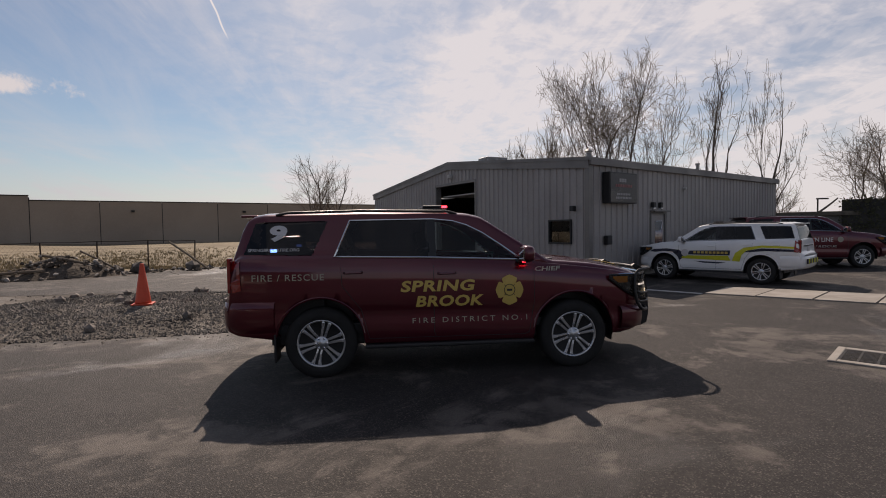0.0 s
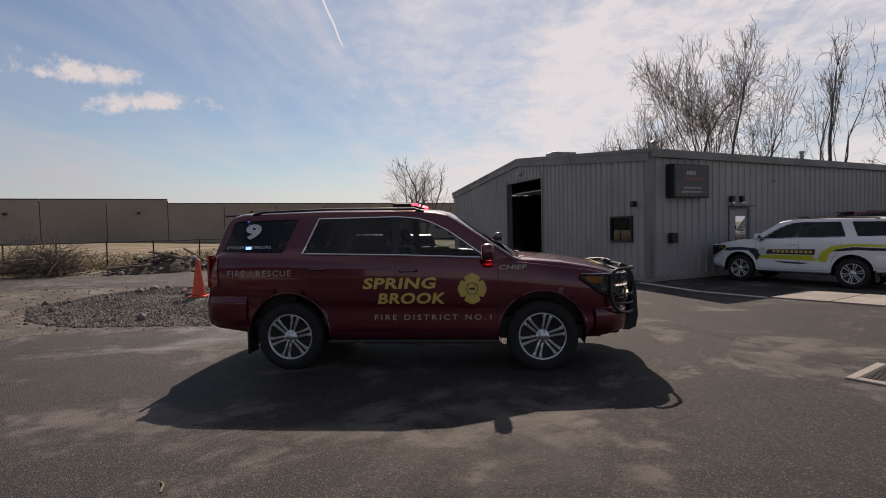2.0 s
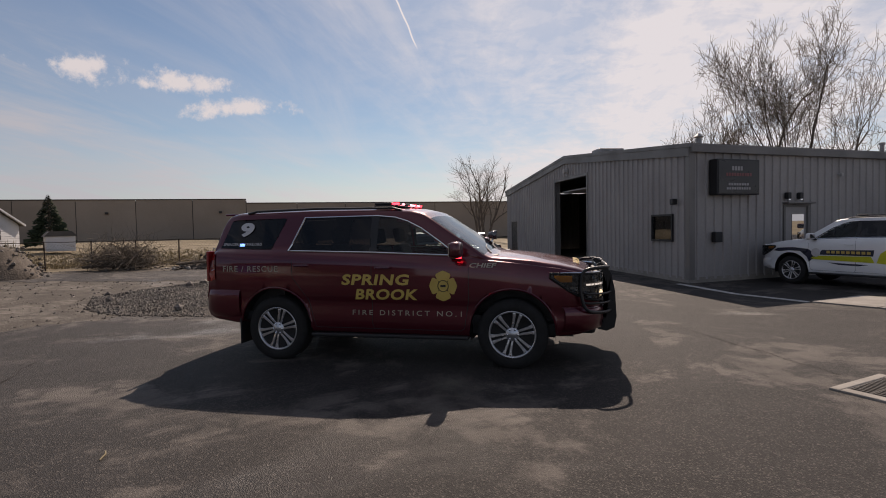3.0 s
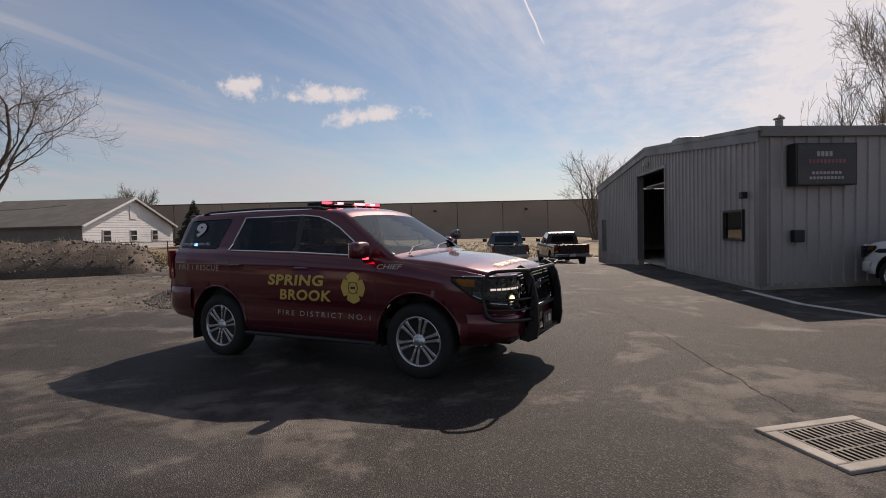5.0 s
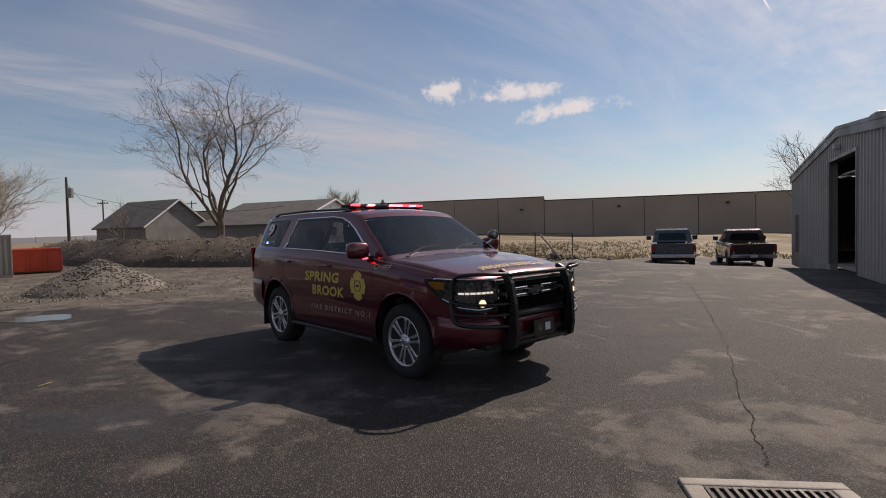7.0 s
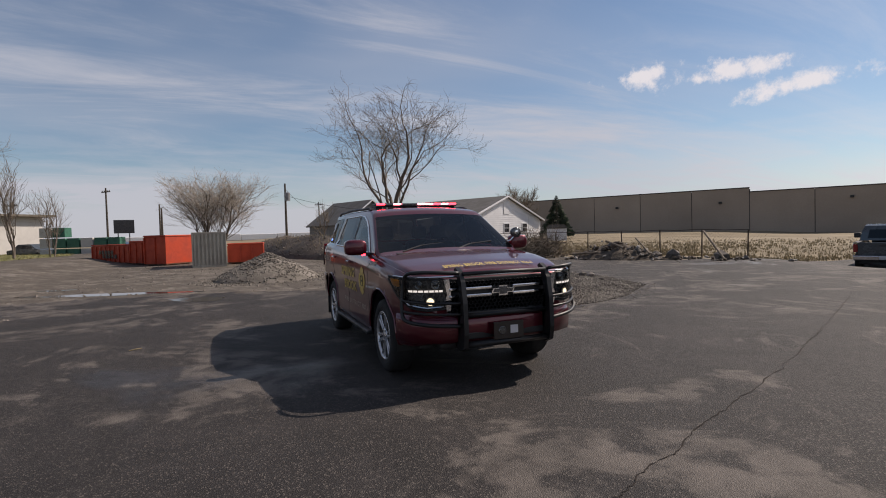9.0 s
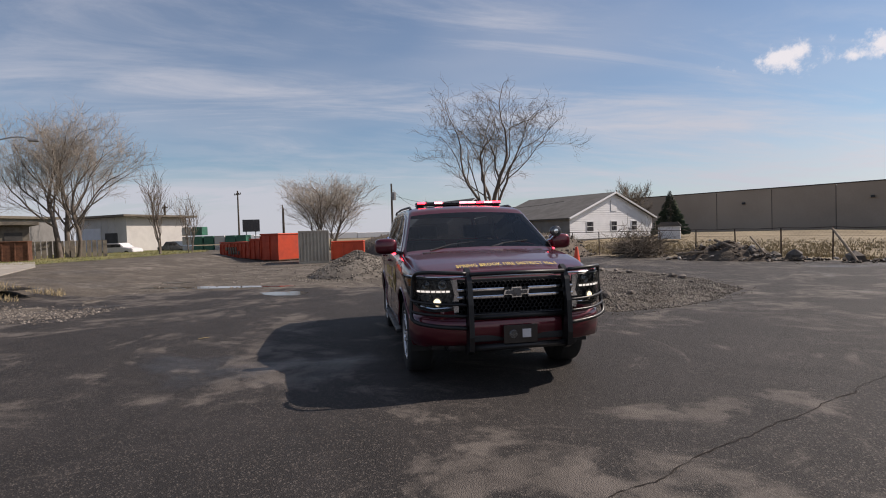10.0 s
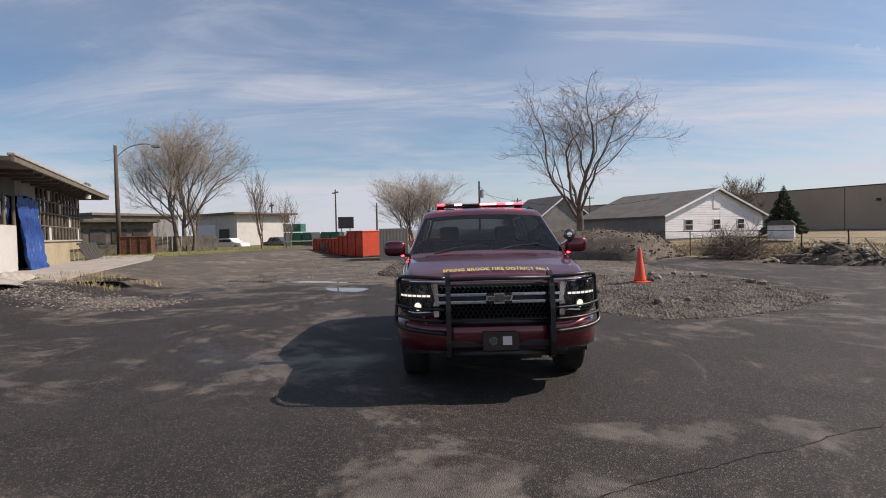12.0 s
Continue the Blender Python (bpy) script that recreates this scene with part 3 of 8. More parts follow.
def flank_text(text, x, z, height, width, side, material, parent, name="letter", label="", slant=0.0, bold=0.0, off=0.005, spacing=1.0):
    """Writing on the flank; it runs forward on the right side and backward on the left."""
    co, faces = lettering(text, height, width, slant, bold, spacing)
    way = 1 if side < 0 else -1
    for piece in letters(len(co), faces):
        used = sorted({i for f in piece for i in f})
        at = {i: k for k, i in enumerate(used)}
        verts = [(x + way * co[i][0], side * (side_y(x + way * co[i][0], z + co[i][1]) + off), z + co[i][1]) for i in used]
        ob_from(name, verts, [tuple(at[i] for i in f) for f in piece], material, parent, label)


def letters(count, faces):
    """The faces of a line of writing, letter by letter."""
    root = list(range(count))

    def find(i):
        while root[i] != i:
            root[i] = root[root[i]]
            i = root[i]
        return i
    for f in faces:
        for i in f[1:]:
            root[find(i)] = find(f[0])
    out = {}
    for f in faces:
        out.setdefault(find(f[0]), []).append(f)
    return list(out.values())


def car_skin(parent, paint, body_name="body"):
    """The painted shell with its arches and window openings, split into panels."""
    xs = sorted({round(v, 3) for v in ([-2.55, -2.52, -2.49, -2.48, -2.465, -2.45, 2.44] + [-2.44 + 0.03 * k for k in range(167) if -2.44 + 0.03 * k < 2.43])})
    rows = len(skin(0.0))
    for side in (-1, 1):
        verts, index = [], {}
        for a, x in enumerate(xs):
            for b, (y, z) in enumerate(skin(x)):
                p = [x, side * y, z]
                for ax in (-AXLE, AXLE):
                    d = math.hypot(x - ax, z - 0.43)
                    if d < 0.49 and b < ROW_BELT:
                        k = 0.49 / max(d, 1e-3)
                        if d > 0.40:
                            p[0], p[2] = ax + (x - ax) * k, 0.43 + (z - 0.43) * k
                index[a, b] = len(verts)
                verts.append(p)
        groups = {}
        for a in range(len(xs) - 1):
            for b in range(rows - 1):
                x = (xs[a] + xs[a + 1]) / 2
                y, z = [(skin(xs[a])[b][k] + skin(xs[a + 1])[b + 1][k]) / 2 for k in (0, 1)]
                if b < ROW_BELT and any(math.hypot(x - ax, z - 0.43) < 0.445 for ax in (-AXLE, AXLE)):
                    continue
                if ROW_BELT <= b < ROW_ROOF - 3 and any(inside(w, x, z) for w in (FRONT_WIN, REAR_WIN, QUARTER_WIN)):
                    continue
                region = "body"
                if b >= ROW_GLASS_TOP + 4 and 0.50 <= x <= 1.16:
                    region = "windscreen"
                elif b >= ROW_GLASS_TOP + 3 and -2.445 <= x <= -2.33:
                    region = "rear_window"
                elif 3 <= b < ROW_BELT and -0.19 < x < 0.98 and z > 0.42:
                    region = "front_door"
                elif 3 <= b < ROW_BELT and -1.24 < x <= -0.19 and z > 0.42:
                    region = "rear_door"
                elif b >= ROW_BELT + 6 and x > 1.24 and x < 2.36:
                    region = "bonnet"
                f = (index[a, b], index[a + 1, b], index[a + 1, b + 1], index[a, b + 1])
                groups.setdefault(region, []).append(f if side < 0 else f[::-1])
        for region, faces in groups.items():
            used = sorted({i for f in faces for i in f})
            at = {i: k for k, i in enumerate(used)}
            mat = M["glass_screen"] if region == "windscreen" else M["glass_rear"] if region == "rear_window" else paint
            ob = ob_from(region if region != "body" else body_name, [verts[i] for i in used], [tuple(at[i] for i in f) for f in faces], mat, parent, smooth=True)
    # closed ends
    for x, name in ((-2.55, "rear_bumper_face"), (2.44, "nose")):
        s = skin(x)
        loop = [(x, -y, z) for y, z in s] + [(x, y, z) for y, z in reversed(s[:-1])]
        ob_from(name, loop, [tuple(range(len(loop)))] if x > 0 else [tuple(reversed(range(len(loop))))], paint, parent)


def wheel_into(parent, x, side):
    """Tyre and six-pair-spoke rim, its face towards the flank."""
    m = Matrix.Translation((x, side * 0.845, HUB)) @ Matrix.Rotation(-side * math.pi / 2, 4, "X")
    tyre = [(0.255, -0.125), (0.31, -0.135), (0.358, -0.13), (0.392, -0.112), (0.404, -0.085), (TYRE_R, 0.0), (0.404, 0.085), (0.392, 0.112), (0.358, 0.130), (0.315, 0.136), (0.272, 0.124), (0.255, 0.10)]
    w = part("wheel", lathe(tyre, 40, m), M["tyre"], parent, smooth=True)
    rim = [(0.22, -0.10), (0.256, -0.10), (0.258, 0.085), (0.274, 0.118), (0.264, 0.128), (0.250, 0.114), (0.242, 0.06), (0.242, -0.09)]
    part("rim", lathe(rim, 40, m), M["alloy"], w, "bright alloy rim", smooth=True)
    part("brake_disc", lathe([(0.0, 0.0), (0.235, 0.0), (0.235, 0.012), (0.17, 0.012), (0.16, 0.03), (0.0, 0.03)], 28, m), M["black_steel"], w)
    for k in range(6):
        q = 2 * math.pi * k / 6 + 0.26
        r = m @ Matrix.Rotation(q, 4, "Z")
        bm = bmesh.new()
        for lean in (-1, 1):
            vs = []
            # each arm runs straight out, flares at the rim and has sloped flanks
            for rad, mid, hw, top in ((0.060, 0.020, 0.017, 0.100), (0.12, 0.0235, 0.0145, 0.108), (0.19, 0.029, 0.0155, 0.112), (0.235, 0.037, 0.020, 0.116), (0.258, 0.046, 0.027, 0.112)):
                for off, h in ((-1.25, 0.055), (-1.0, 0.008), (-0.6, 0.0), (0.6, 0.0), (1.0, 0.008), (1.25, 0.055)):
                    vs.append(bm.verts.new(r @ Vector((rad, lean * mid + hw * off, top - h))))
            for i in range(4):
                for j in range(5):
                    bm.faces.new((vs[6 * i + j], vs[6 * i + j + 1], vs[6 * i + j + 7], vs[6 * i + j + 6]))
        bmesh.ops.recalc_face_normals(bm, faces=bm.faces[:])
        part("spoke", bm, M["alloy"], w)
    part("hub_cap", lathe([(0.0, 0.116), (0.034, 0.116), (0.044, 0.108), (0.075, 0.104), (0.085, 0.09), (0.09, 0.04)], 24, m), M["alloy"], w, smooth=True)
    for k in range(6):
        q = 2 * math.pi * k / 6
        part("lug_nut", lathe([(0.012, 0.09), (0.012, 0.116), (0.0, 0.120)], 6, m @ Matrix.Rotation(q, 4, "Z") @ Matrix.Translation((0.062, 0, 0))), M["chrome"], w)
    # liner of the arch
    bm = bmesh.new()
    rings = []
    for y in (side * 0.955, side * 0.62):
        rings.append([bm.verts.new((x + 0.485 * math.cos(q), y, 0.43 + 0.485 * math.sin(q))) for q in [math.pi * (k / 16 * 1.16 - 0.08) for k in range(17)]])
    for k in range(16):
        bm.faces.new((rings[0][k], rings[0][k + 1], rings[1][k + 1], rings[1][k]))
    back = bm.faces.new(rings[1])
    part("wheel_arch_liner", bm, M["black_plastic"], parent)


LAMP_LINE = [(2.455, 0.60), (2.452, 0.66), (2.430, 0.74), (2.385, 0.825), (2.31, 0.892), (2.20, 0.940), (2.06, 0.972), (1.90, 0.992)]


def front_point(u, z, off, side):
    """A point on the car's front corner: u from 0 beside the grille to 1 at the lamp's rear tip."""
    f = min(max(u, 0.0), 0.9999) * (len(LAMP_LINE) - 1)
    k = int(f)
    a, b = Vector(LAMP_LINE[k]), Vector(LAMP_LINE[k + 1])
    p, way = a.lerp(b, f - k), (b - a).normalized()
    return Vector((p.x + way.y * off, side * (p.y - way.x * off), z))


def front_sheet(u0, u1, low, high, off, side, n=18, rows=4):
    """A curved panel on the front corner between two heights that depend on u."""
    bm = bmesh.new()
    grid = []
    for a in range(n + 1):
        u = u0 + (u1 - u0) * a / n
        grid.append([bm.verts.new(front_point(u, low(u) + (high(u) - low(u)) * b / rows, off, side)) for b in range(rows + 1)])
    for a in range(n):
        for b in range(rows):
            q = (grid[a][b], grid[a + 1][b], grid[a + 1][b + 1], grid[a][b + 1])
            bm.faces.new(q if side > 0 else q[::-1])
    return bm


def headlamp_into(car, side, lit):
    """Wrapped headlamp: dark bowl, two projectors, light strip, chrome edges and a clear lens."""
    low = lambda u: lerp_table([(0, 0.80), (0.35, 0.785), (0.6, 0.81), (0.8, 0.89), (1.0, 1.055)], u)
    high = lambda u: lerp_table([(0, 1.072), (0.5, 1.082), (1.0, 1.095)], u)
    lamp = part("headlamp", front_sheet(0.02, 1.0, low, high, 0.010, side), M["lamp_dark"], car, "clear headlamp with dark bowl and bright reflectors", smooth=True)
    part("headlamp_surround", tube([front_point(u / 12, low(u / 12) - 0.004, 0.014, side) for u in range(13)] + [front_point(u / 12, high(u / 12) + 0.004, 0.014, side) for u in range(12, -1, -1)], 0.011, 6, True), M["black_plastic"], lamp)
    part("headlamp_trim", tube([front_point(u / 20, low(u / 20) + 0.022, 0.022, side) for u in range(0, 17)], 0.010, 6), M["chrome"], lamp, "chrome lower edge")
    part("inner_reflector", front_sheet(0.40, 0.80, lambda u: low(u) + 0.035, lambda u: 0.95, 0.014, side, 8, 2), M["lamp_metal"], lamp)
    part("turn_lamp", front_sheet(0.78, 0.96, lambda u: max(low(u) + 0.03, 1.0), lambda u: high(u) - 0.018, 0.016, side, 6, 2), M["amber_lens"], lamp, "amber turn lamp")
    for u, z, rr in ((0.22, 1.030, 0.036), (0.46, 1.030, 0.034), (0.30, 0.868, 0.040)):
        c, d = front_point(u, z, 0.02, side), front_point(u, z, 0.12, side) - front_point(u, z, 0.02, side)
        mm = Matrix.Translation(c) @ d.to_track_quat("Z", "Y").to_matrix().to_4x4()
        part("lamp_bowl", lathe([(rr * 1.3, -0.012), (rr * 1.3, 0.004), (rr, 0.008), (rr * 0.86, -0.004), (rr * 0.6, 0.010), (0.0, 0.016)], 20, mm), M["lamp_metal"], lamp, smooth=True)
    for k in range(7):
        u = 0.10 + 0.075 * k
        part("running_light", front_sheet(u, u + 0.062, lambda v: 0.958, lambda v: 0.978, 0.026, side, 2, 1), M["white_glow"] if lit else M["chrome"], lamp, "white daytime running lamp")
    c, d = front_point(0.30, 0.868, 0.026, side), front_point(0.30, 0.868, 0.12, side) - front_point(0.30, 0.868, 0.02, side)
    part("low_beam", lathe([(0.036, 0.004), (0.030, 0.012), (0.0, 0.016)], 18, Matrix.Translation(c) @ d.to_track_quat("Z", "Y").to_matrix().to_4x4()), M["warm_glow"] if lit else M["lamp_metal"], lamp, "lit warm-white low beam", smooth=True)
    part("headlamp_lens", front_sheet(0.02, 1.0, low, high, 0.040, side), M["glass_lamp"], lamp, smooth=True)


def seat_into(parent, x, y, name="seat"):
    s = part(name, box((x - 0.28, y - 0.26, 0.62), (x + 0.26, y + 0.26, 0.82), bevel=0.05), M["interior"], parent)
    back = Matrix.Translation((x - 0.22, y, 0.80)) @ Matrix.Rotation(radians(-14), 4, "Y")
    part("backrest", box((-0.08, -0.25, 0.0), (0.06, 0.25, 0.62), back, 0.05), M["interior"], s)
    part("headrest", box((-0.06, -0.13, 0.66), (0.05, 0.13, 0.86), back, 0.04), M["interior"], s)


def suv(m, paint, label, group="", guard=False, lit=False):
    car = thing("sport_utility_vehicle", m, label, "car", group)
    car_skin(car, paint)
    # underside and cabin
    part("underbody", box((-2.05, -0.78, 0.36), (2.15, 0.78, 0.50)), M["black_plastic"], car)
    part("cabin_floor", box((-2.3, -0.86, 0.50), (1.25, 0.86, 0.60)), M["interior"], car)
    part("dashboard", box((0.85, -0.84, 0.75), (1.25, 0.84, 1.17), bevel=0.08), M["interior"], car)
    for y in (-0.42, 0.42):
        seat_into(car, 0.12, y)
    for y in (-0.45, 0.45):
        seat_into(car, -0.85, y)
    wheel_m = Matrix.Translation((0.68, 0.42, 1.12)) @ Matrix.Rotation(radians(-62), 4, "Y")
    part("steering_wheel", tube([wheel_m @ Vector((0.19 * math.cos(q), 0.19 * math.sin(q), 0)) for q in [k * math.pi / 12 for k in range(24)]], 0.016, 6, True), M["interior"], car)
    part("headliner", box((-2.2, -0.66, 1.80), (0.3, 0.66, 1.815)), M["interior"], car)
    part("cargo_panel", box((-2.36, -0.80, 0.6), (-1.45, 0.80, 1.30)), M["interior"], car)
    for x in (-AXLE, AXLE):
        for side in (-1, 1):
            wheel_into(car, x, side)
    for side in (-1, 1):
        for poly, mat, name in ((FRONT_WIN, "glass_front", "front_side_window"), (REAR_WIN, "glass_rear", "rear_side_window"), (QUARTER_WIN, "glass_rear", "quarter_window")):
            big = [(sum(p[0] for p in poly) / len(poly), sum(p[1] for p in poly) / len(poly))]
            part(name, flank_patch([(p[0] + (p[0] - big[0][0]) * 0.02, p[1] + (p[1] - big[0][1]) * 0.03) for p in poly], side, 0.004), M[mat], car)
        part("door_pillar", flank_patch([(-0.245, 1.345), (-0.245, 1.79), (-0.15, 1.79), (-0.15, 1.34)], side, 0.006), M["black_plastic"], car)
        part("window_trim", flank_tube(SIDE_OPENING, side, 0.011, 0.006), M["chrome"], car, "bright chrome window trim")
        # the gaps of the doors
        for gap in ([(-0.19, 1.33), (-0.19, 0.50), (-0.17, 0.44)], [(0.985, 1.25), (0.985, 0.80), (0.93, 0.46), (0.88, 0.43)], [(-1.24, 1.35), (-1.225, 1.05), (-1.02, 0.78), (-0.93, 0.45)], [(0.88, 0.43), (-0.93, 0.44)]):
            part("door_gap", flank_tube(gap, side, 0.0045, -0.0015, False), M["black_plastic"], car)
        part("fuel_flap_gap", flank_tube([(-1.98, 1.02), (-1.98, 1.20), (-1.80, 1.20), (-1.80, 1.02)], side, 0.003, -0.001), M["black_plastic"], car) if side > 0 else None
        for x0, z0 in ((-1.10, 1.195), (-0.04, 1.165)):
            y = side * (side_y(x0, z0) + 0.028)
            part("door_handle", tube([(x0 - 0.10, y - side * 0.028, z0), (x0 - 0.085, y, z0), (x0 + 0.085, y, z0 + 0.002), (x0 + 0.10, y - side * 0.028, z0 + 0.002)], 0.015, 8), paint, car)
        # mirror
        arm = part("mirror_arm", box((0.78, min(side * 0.90, side * 1.02), 1.27), (0.90, max(side * 0.90, side * 1.02), 1.31), bevel=0.012), M["black_plastic"], car)
        mir = bmesh.new()
        bmesh.ops.create_icosphere(mir, subdivisions=3, radius=1.0, matrix=Matrix.Translation((0.86, side * 1.115, 1.375)))
        for v in mir.verts:
            d = v.co - Vector((0.86, side * 1.115, 1.375))
            d = Vector([math.copysign(abs(c) ** 0.55, c) for c in d])
            v.co = Vector((0.86, side * 1.115, 1.375)) + Vector((d.x * (0.085 if d.x > 0 else 0.05), d.y * 0.135, d.z * 0.095))
        part("mirror_housing", mir, paint, arm, smooth=True)
        part("mirror_glass", box((0.804, side * 1.115 - 0.11, 1.30), (0.812, side * 1.115 + 0.11, 1.45), bevel=0.003), M["chrome"], arm)
        if lit:
            part("mirror_beacon", box((0.84, side * 1.02 - 0.02, 1.272), (0.91, side * 1.02 + 0.02, 1.296), bevel=0.008), M["red_glow"], arm, "lit red warning lamp")
        # running board, flap, tail lamp, roof rail
        part("running_board", box((-0.98, min(side * 0.86, side * 1.03), 0.33), (0.98, max(side * 0.86, side * 1.03), 0.375), bevel=0.015), M["black_plastic"], car)
        part("mud_flap", box((-1.99, side * 0.85 - 0.13, 0.20), (-1.965, side * 0.85 + 0.13, 0.52), bevel=0.005), M["black_plastic"], car)
        part("roof_rail", tube([(-1.98, side * 0.72, 1.855), (-1.85, side * 0.72, 1.882), (-1.0, side * 0.72, 1.898), (0.0, side * 0.71, 1.882), (0.12, side * 0.71, 1.85)], 0.016, 8), M["black_plastic"], car)
        bm = flank_patch([(-2.475, 0.98), (-2.44, 1.40), (-2.35, 1.40), (-2.33, 1.02)], side, 0.012)
        part("tail_lamp", bm, M["red_lens"], car, "red tail lamp lens")
        part("tail_lamp", box((-2.485, min(side * 0.80, side * 0.94), 0.99), (-2.45, max(side * 0.80, side * 0.94), 1.38), bevel=0.012), M["red_lens"], car, "red tail lamp lens")
        # wheel arch lips
        for ax in (-AXLE, AXLE):
            lip = [(ax + 0.492 * math.cos(q), 0.43 + 0.492 * math.sin(q)) for q in [math.pi * k / 20 for k in range(21)]]
            part("arch_lip", flank_tube(lip, side, 0.013, 0.0, False), paint, car)
        headlamp_into(car, side, lit)
    # grille
    part("grille_backing", box((2.405, -0.57, 0.735), (2.447, 0.57, 1.075), bevel=0.01), M["black_plastic"], car)
    bm = bmesh.new()
    for r in range(9):
        for c in range(26):
            y, z = -0.55 + c * 0.0437 + (0.0218 if r % 2 else 0), 0.765 + r * 0.033
            if abs(z - 0.94) < 0.05 or y > 0.565:
                continue
            lathe_into(bm, [(0.021, 0.0), (0.015, 0.014), (0.015, 0.0)], 6, Matrix.Translation((2.447, y, z)) @ Matrix.Rotation(math.pi / 2, 4, "Y"))
    tagged(part("grille_mesh", bm, M["black_steel"], car), kind="stuff")
    for z, t in ((0.972, 0.017), (0.902, 0.017)):
        for y0, y1 in ((-0.58, -0.115), (0.115, 0.58)):
            part("grille_bar", box((2.448, y0, z - t), (2.49, y1, z + t), bevel=0.010), M["chrome"], car, "chrome grille bar")
    for side in (-1, 1):
        part("grille_bracket", slab([(0.565, 0.745), (0.605, 0.76), (0.625, 0.86), (0.60, 0.93), (0.635, 1.075), (0.575, 1.08), (0.56, 0.92)], 0.0, 0.035, Matrix.Translation((2.45, 0, 0)) @ Matrix(((0, 0, 1, 0), (side, 0, 0, 0), (0, 1, 0, 0), (0, 0, 0, 1)))), M["chrome"], car, "chrome bracket beside the grille")
    part("bonnet_strip", tube([front_point(u, 1.098, 0.012, side) for side in (-1, 1) for u in ((0.9, 0.7, 0.5, 0.3, 0.1, 0.0) if side < 0 else (0.0, 0.1, 0.3, 0.5, 0.7, 0.9))], 0.012, 6), M["chrome"], car, "thin chrome strip under the bonnet edge")
    part("grille_sill", box((2.445, -0.56, 0.715), (2.485, 0.56, 0.745), bevel=0.01), M["black_plastic"], car)
    to_front = Matrix.Translation((2.487, 0, 0.937)) @ Matrix(((0, 0, 1, 0), (1, 0, 0, 0), (0, 1, 0, 0), (0, 0, 0, 1)))
    cross = [(-0.13, -0.024), (-0.048, -0.024), (-0.048, -0.05), (0.048, -0.05), (0.048, -0.024), (0.115, -0.024), (0.13, 0.024), (0.048, 0.024), (0.048, 0.05), (-0.048, 0.05), (-0.048, 0.024), (-0.115, 0.024)]
    badge = part("badge", slab(cross, -0.03, 0.016, to_front), M["chrome"], car, "chrome-edged badge on the grille")
    part("badge_face", slab([(x * 0.86, z * 0.74) for x, z in cross], 0.0, 0.021, to_front), M["chrome_dark"], badge)
    # front bumper, air intake
    bm = bmesh.new()
    prof = [(0.44, -0.02), (0.46, 0.035), (0.56, 0.05), (0.66, 0.05), (0.71, 0.03), (0.725, 0.0)]
    line = [(-0.97, 2.02), (-0.93, 2.20), (-0.84, 2.33), (-0.66, 2.425), (-0.4, 2.46), (0, 2.475), (0.4, 2.46), (0.66, 2.425), (0.84, 2.33), (0.93, 2.20), (0.97, 2.02)]
    rings = []
    for k, (y, x) in enumerate(line):
        nrm = Vector((1, y * 0.55, 0)).normalized()
        rings.append([bm.verts.new((x + nrm.x * o, y + nrm.y * o, z)) for z, o in prof])
    for a, b in zip(rings, rings[1:]):
        for j in range(len(prof) - 1):
            bm.faces.new((a[j], b[j], b[j + 1], a[j + 1]))
    part("front_bumper", bm, paint, car, smooth=True)
    part("air_intake", box((2.49, -0.50, 0.48), (2.512, 0.50, 0.545), bevel=0.008), M["black_plastic"], car)
    part("skid_plate", box((2.10, -0.66, 0.37), (2.40, 0.66, 0.47), bevel=0.04), M["black_plastic"], car)
    # rear bumper, hatch details
    rings = []
    bm = bmesh.new()
    for q in spline([(-1.98, -1.0, 0), (-2.25, -0.985, 0), (-2.46, -0.93, 0), (-2.57, -0.78, 0), (-2.61, -0.4, 0), (-2.62, 0, 0), (-2.61, 0.4, 0), (-2.57, 0.78, 0), (-2.46, 0.93, 0), (-2.25, 0.985, 0), (-1.98, 1.0, 0)], 3):
        x, y = q.x, q.y
        rings.append([bm.verts.new((x * kx, y * ky, z)) for z, kx, ky in ((0.50, 0.965, 0.93), (0.54, 0.985, 0.975), (0.62, 1.0, 1.0), (0.80, 1.0, 1.003), (0.88, 0.995, 0.997), (0.905, 0.96, 0.96))])
    for a, b in zip(rings, rings[1:]):
        for j in range(5):
            bm.faces.new((a[j], a[j + 1], b[j + 1], b[j]))
    part("rear_bumper", bm, paint, car, smooth=True)
    part("bumper_step", box((-2.59, -0.75, 0.895), (-2.45, 0.75, 0.91), bevel=0.006), M["black_plastic"], car)
    part("hatch_trim", box((-2.495, -0.62, 1.17), (-2.475, 0.62, 1.21), bevel=0.006), M["chrome"], car)
    part("registration_plate", box((-2.502, -0.155, 1.00), (-2.494, 0.155, 1.15), bevel=0.002), M["silver_vinyl"], car)
    part("rear_spoiler", box((-2.40, -0.62, 1.835), (-2.20, 0.62, 1.865), Matrix.Translation((0, 0, 0.0)), 0.012), paint, car)
    # wipers, aerial
    for y in (-0.36, 0.30):
        part("wiper", tube([(1.20, y - 0.26, 1.315), (1.10, y, 1.375), (1.06, y + 0.32, 1.40)], 0.009, 6), M["black_plastic"], car)
    part("cowl", box((1.16, -0.72, 1.275), (1.30, 0.72, 1.298), bevel=0.01), M["black_plastic"], car)
    fin = slab([(-0.09, 0), (0.09, 0), (-0.02, 0.055), (-0.07, 0.06)], -0.018, 0.018, Matrix.Translation((-0.05, 0, 1.90)) @ Matrix.Rotation(math.pi / 2, 4, "X"))
    part("aerial_fin", fin, M["black_plastic"], car)
    if guard:
        push_guard(car)
    return car


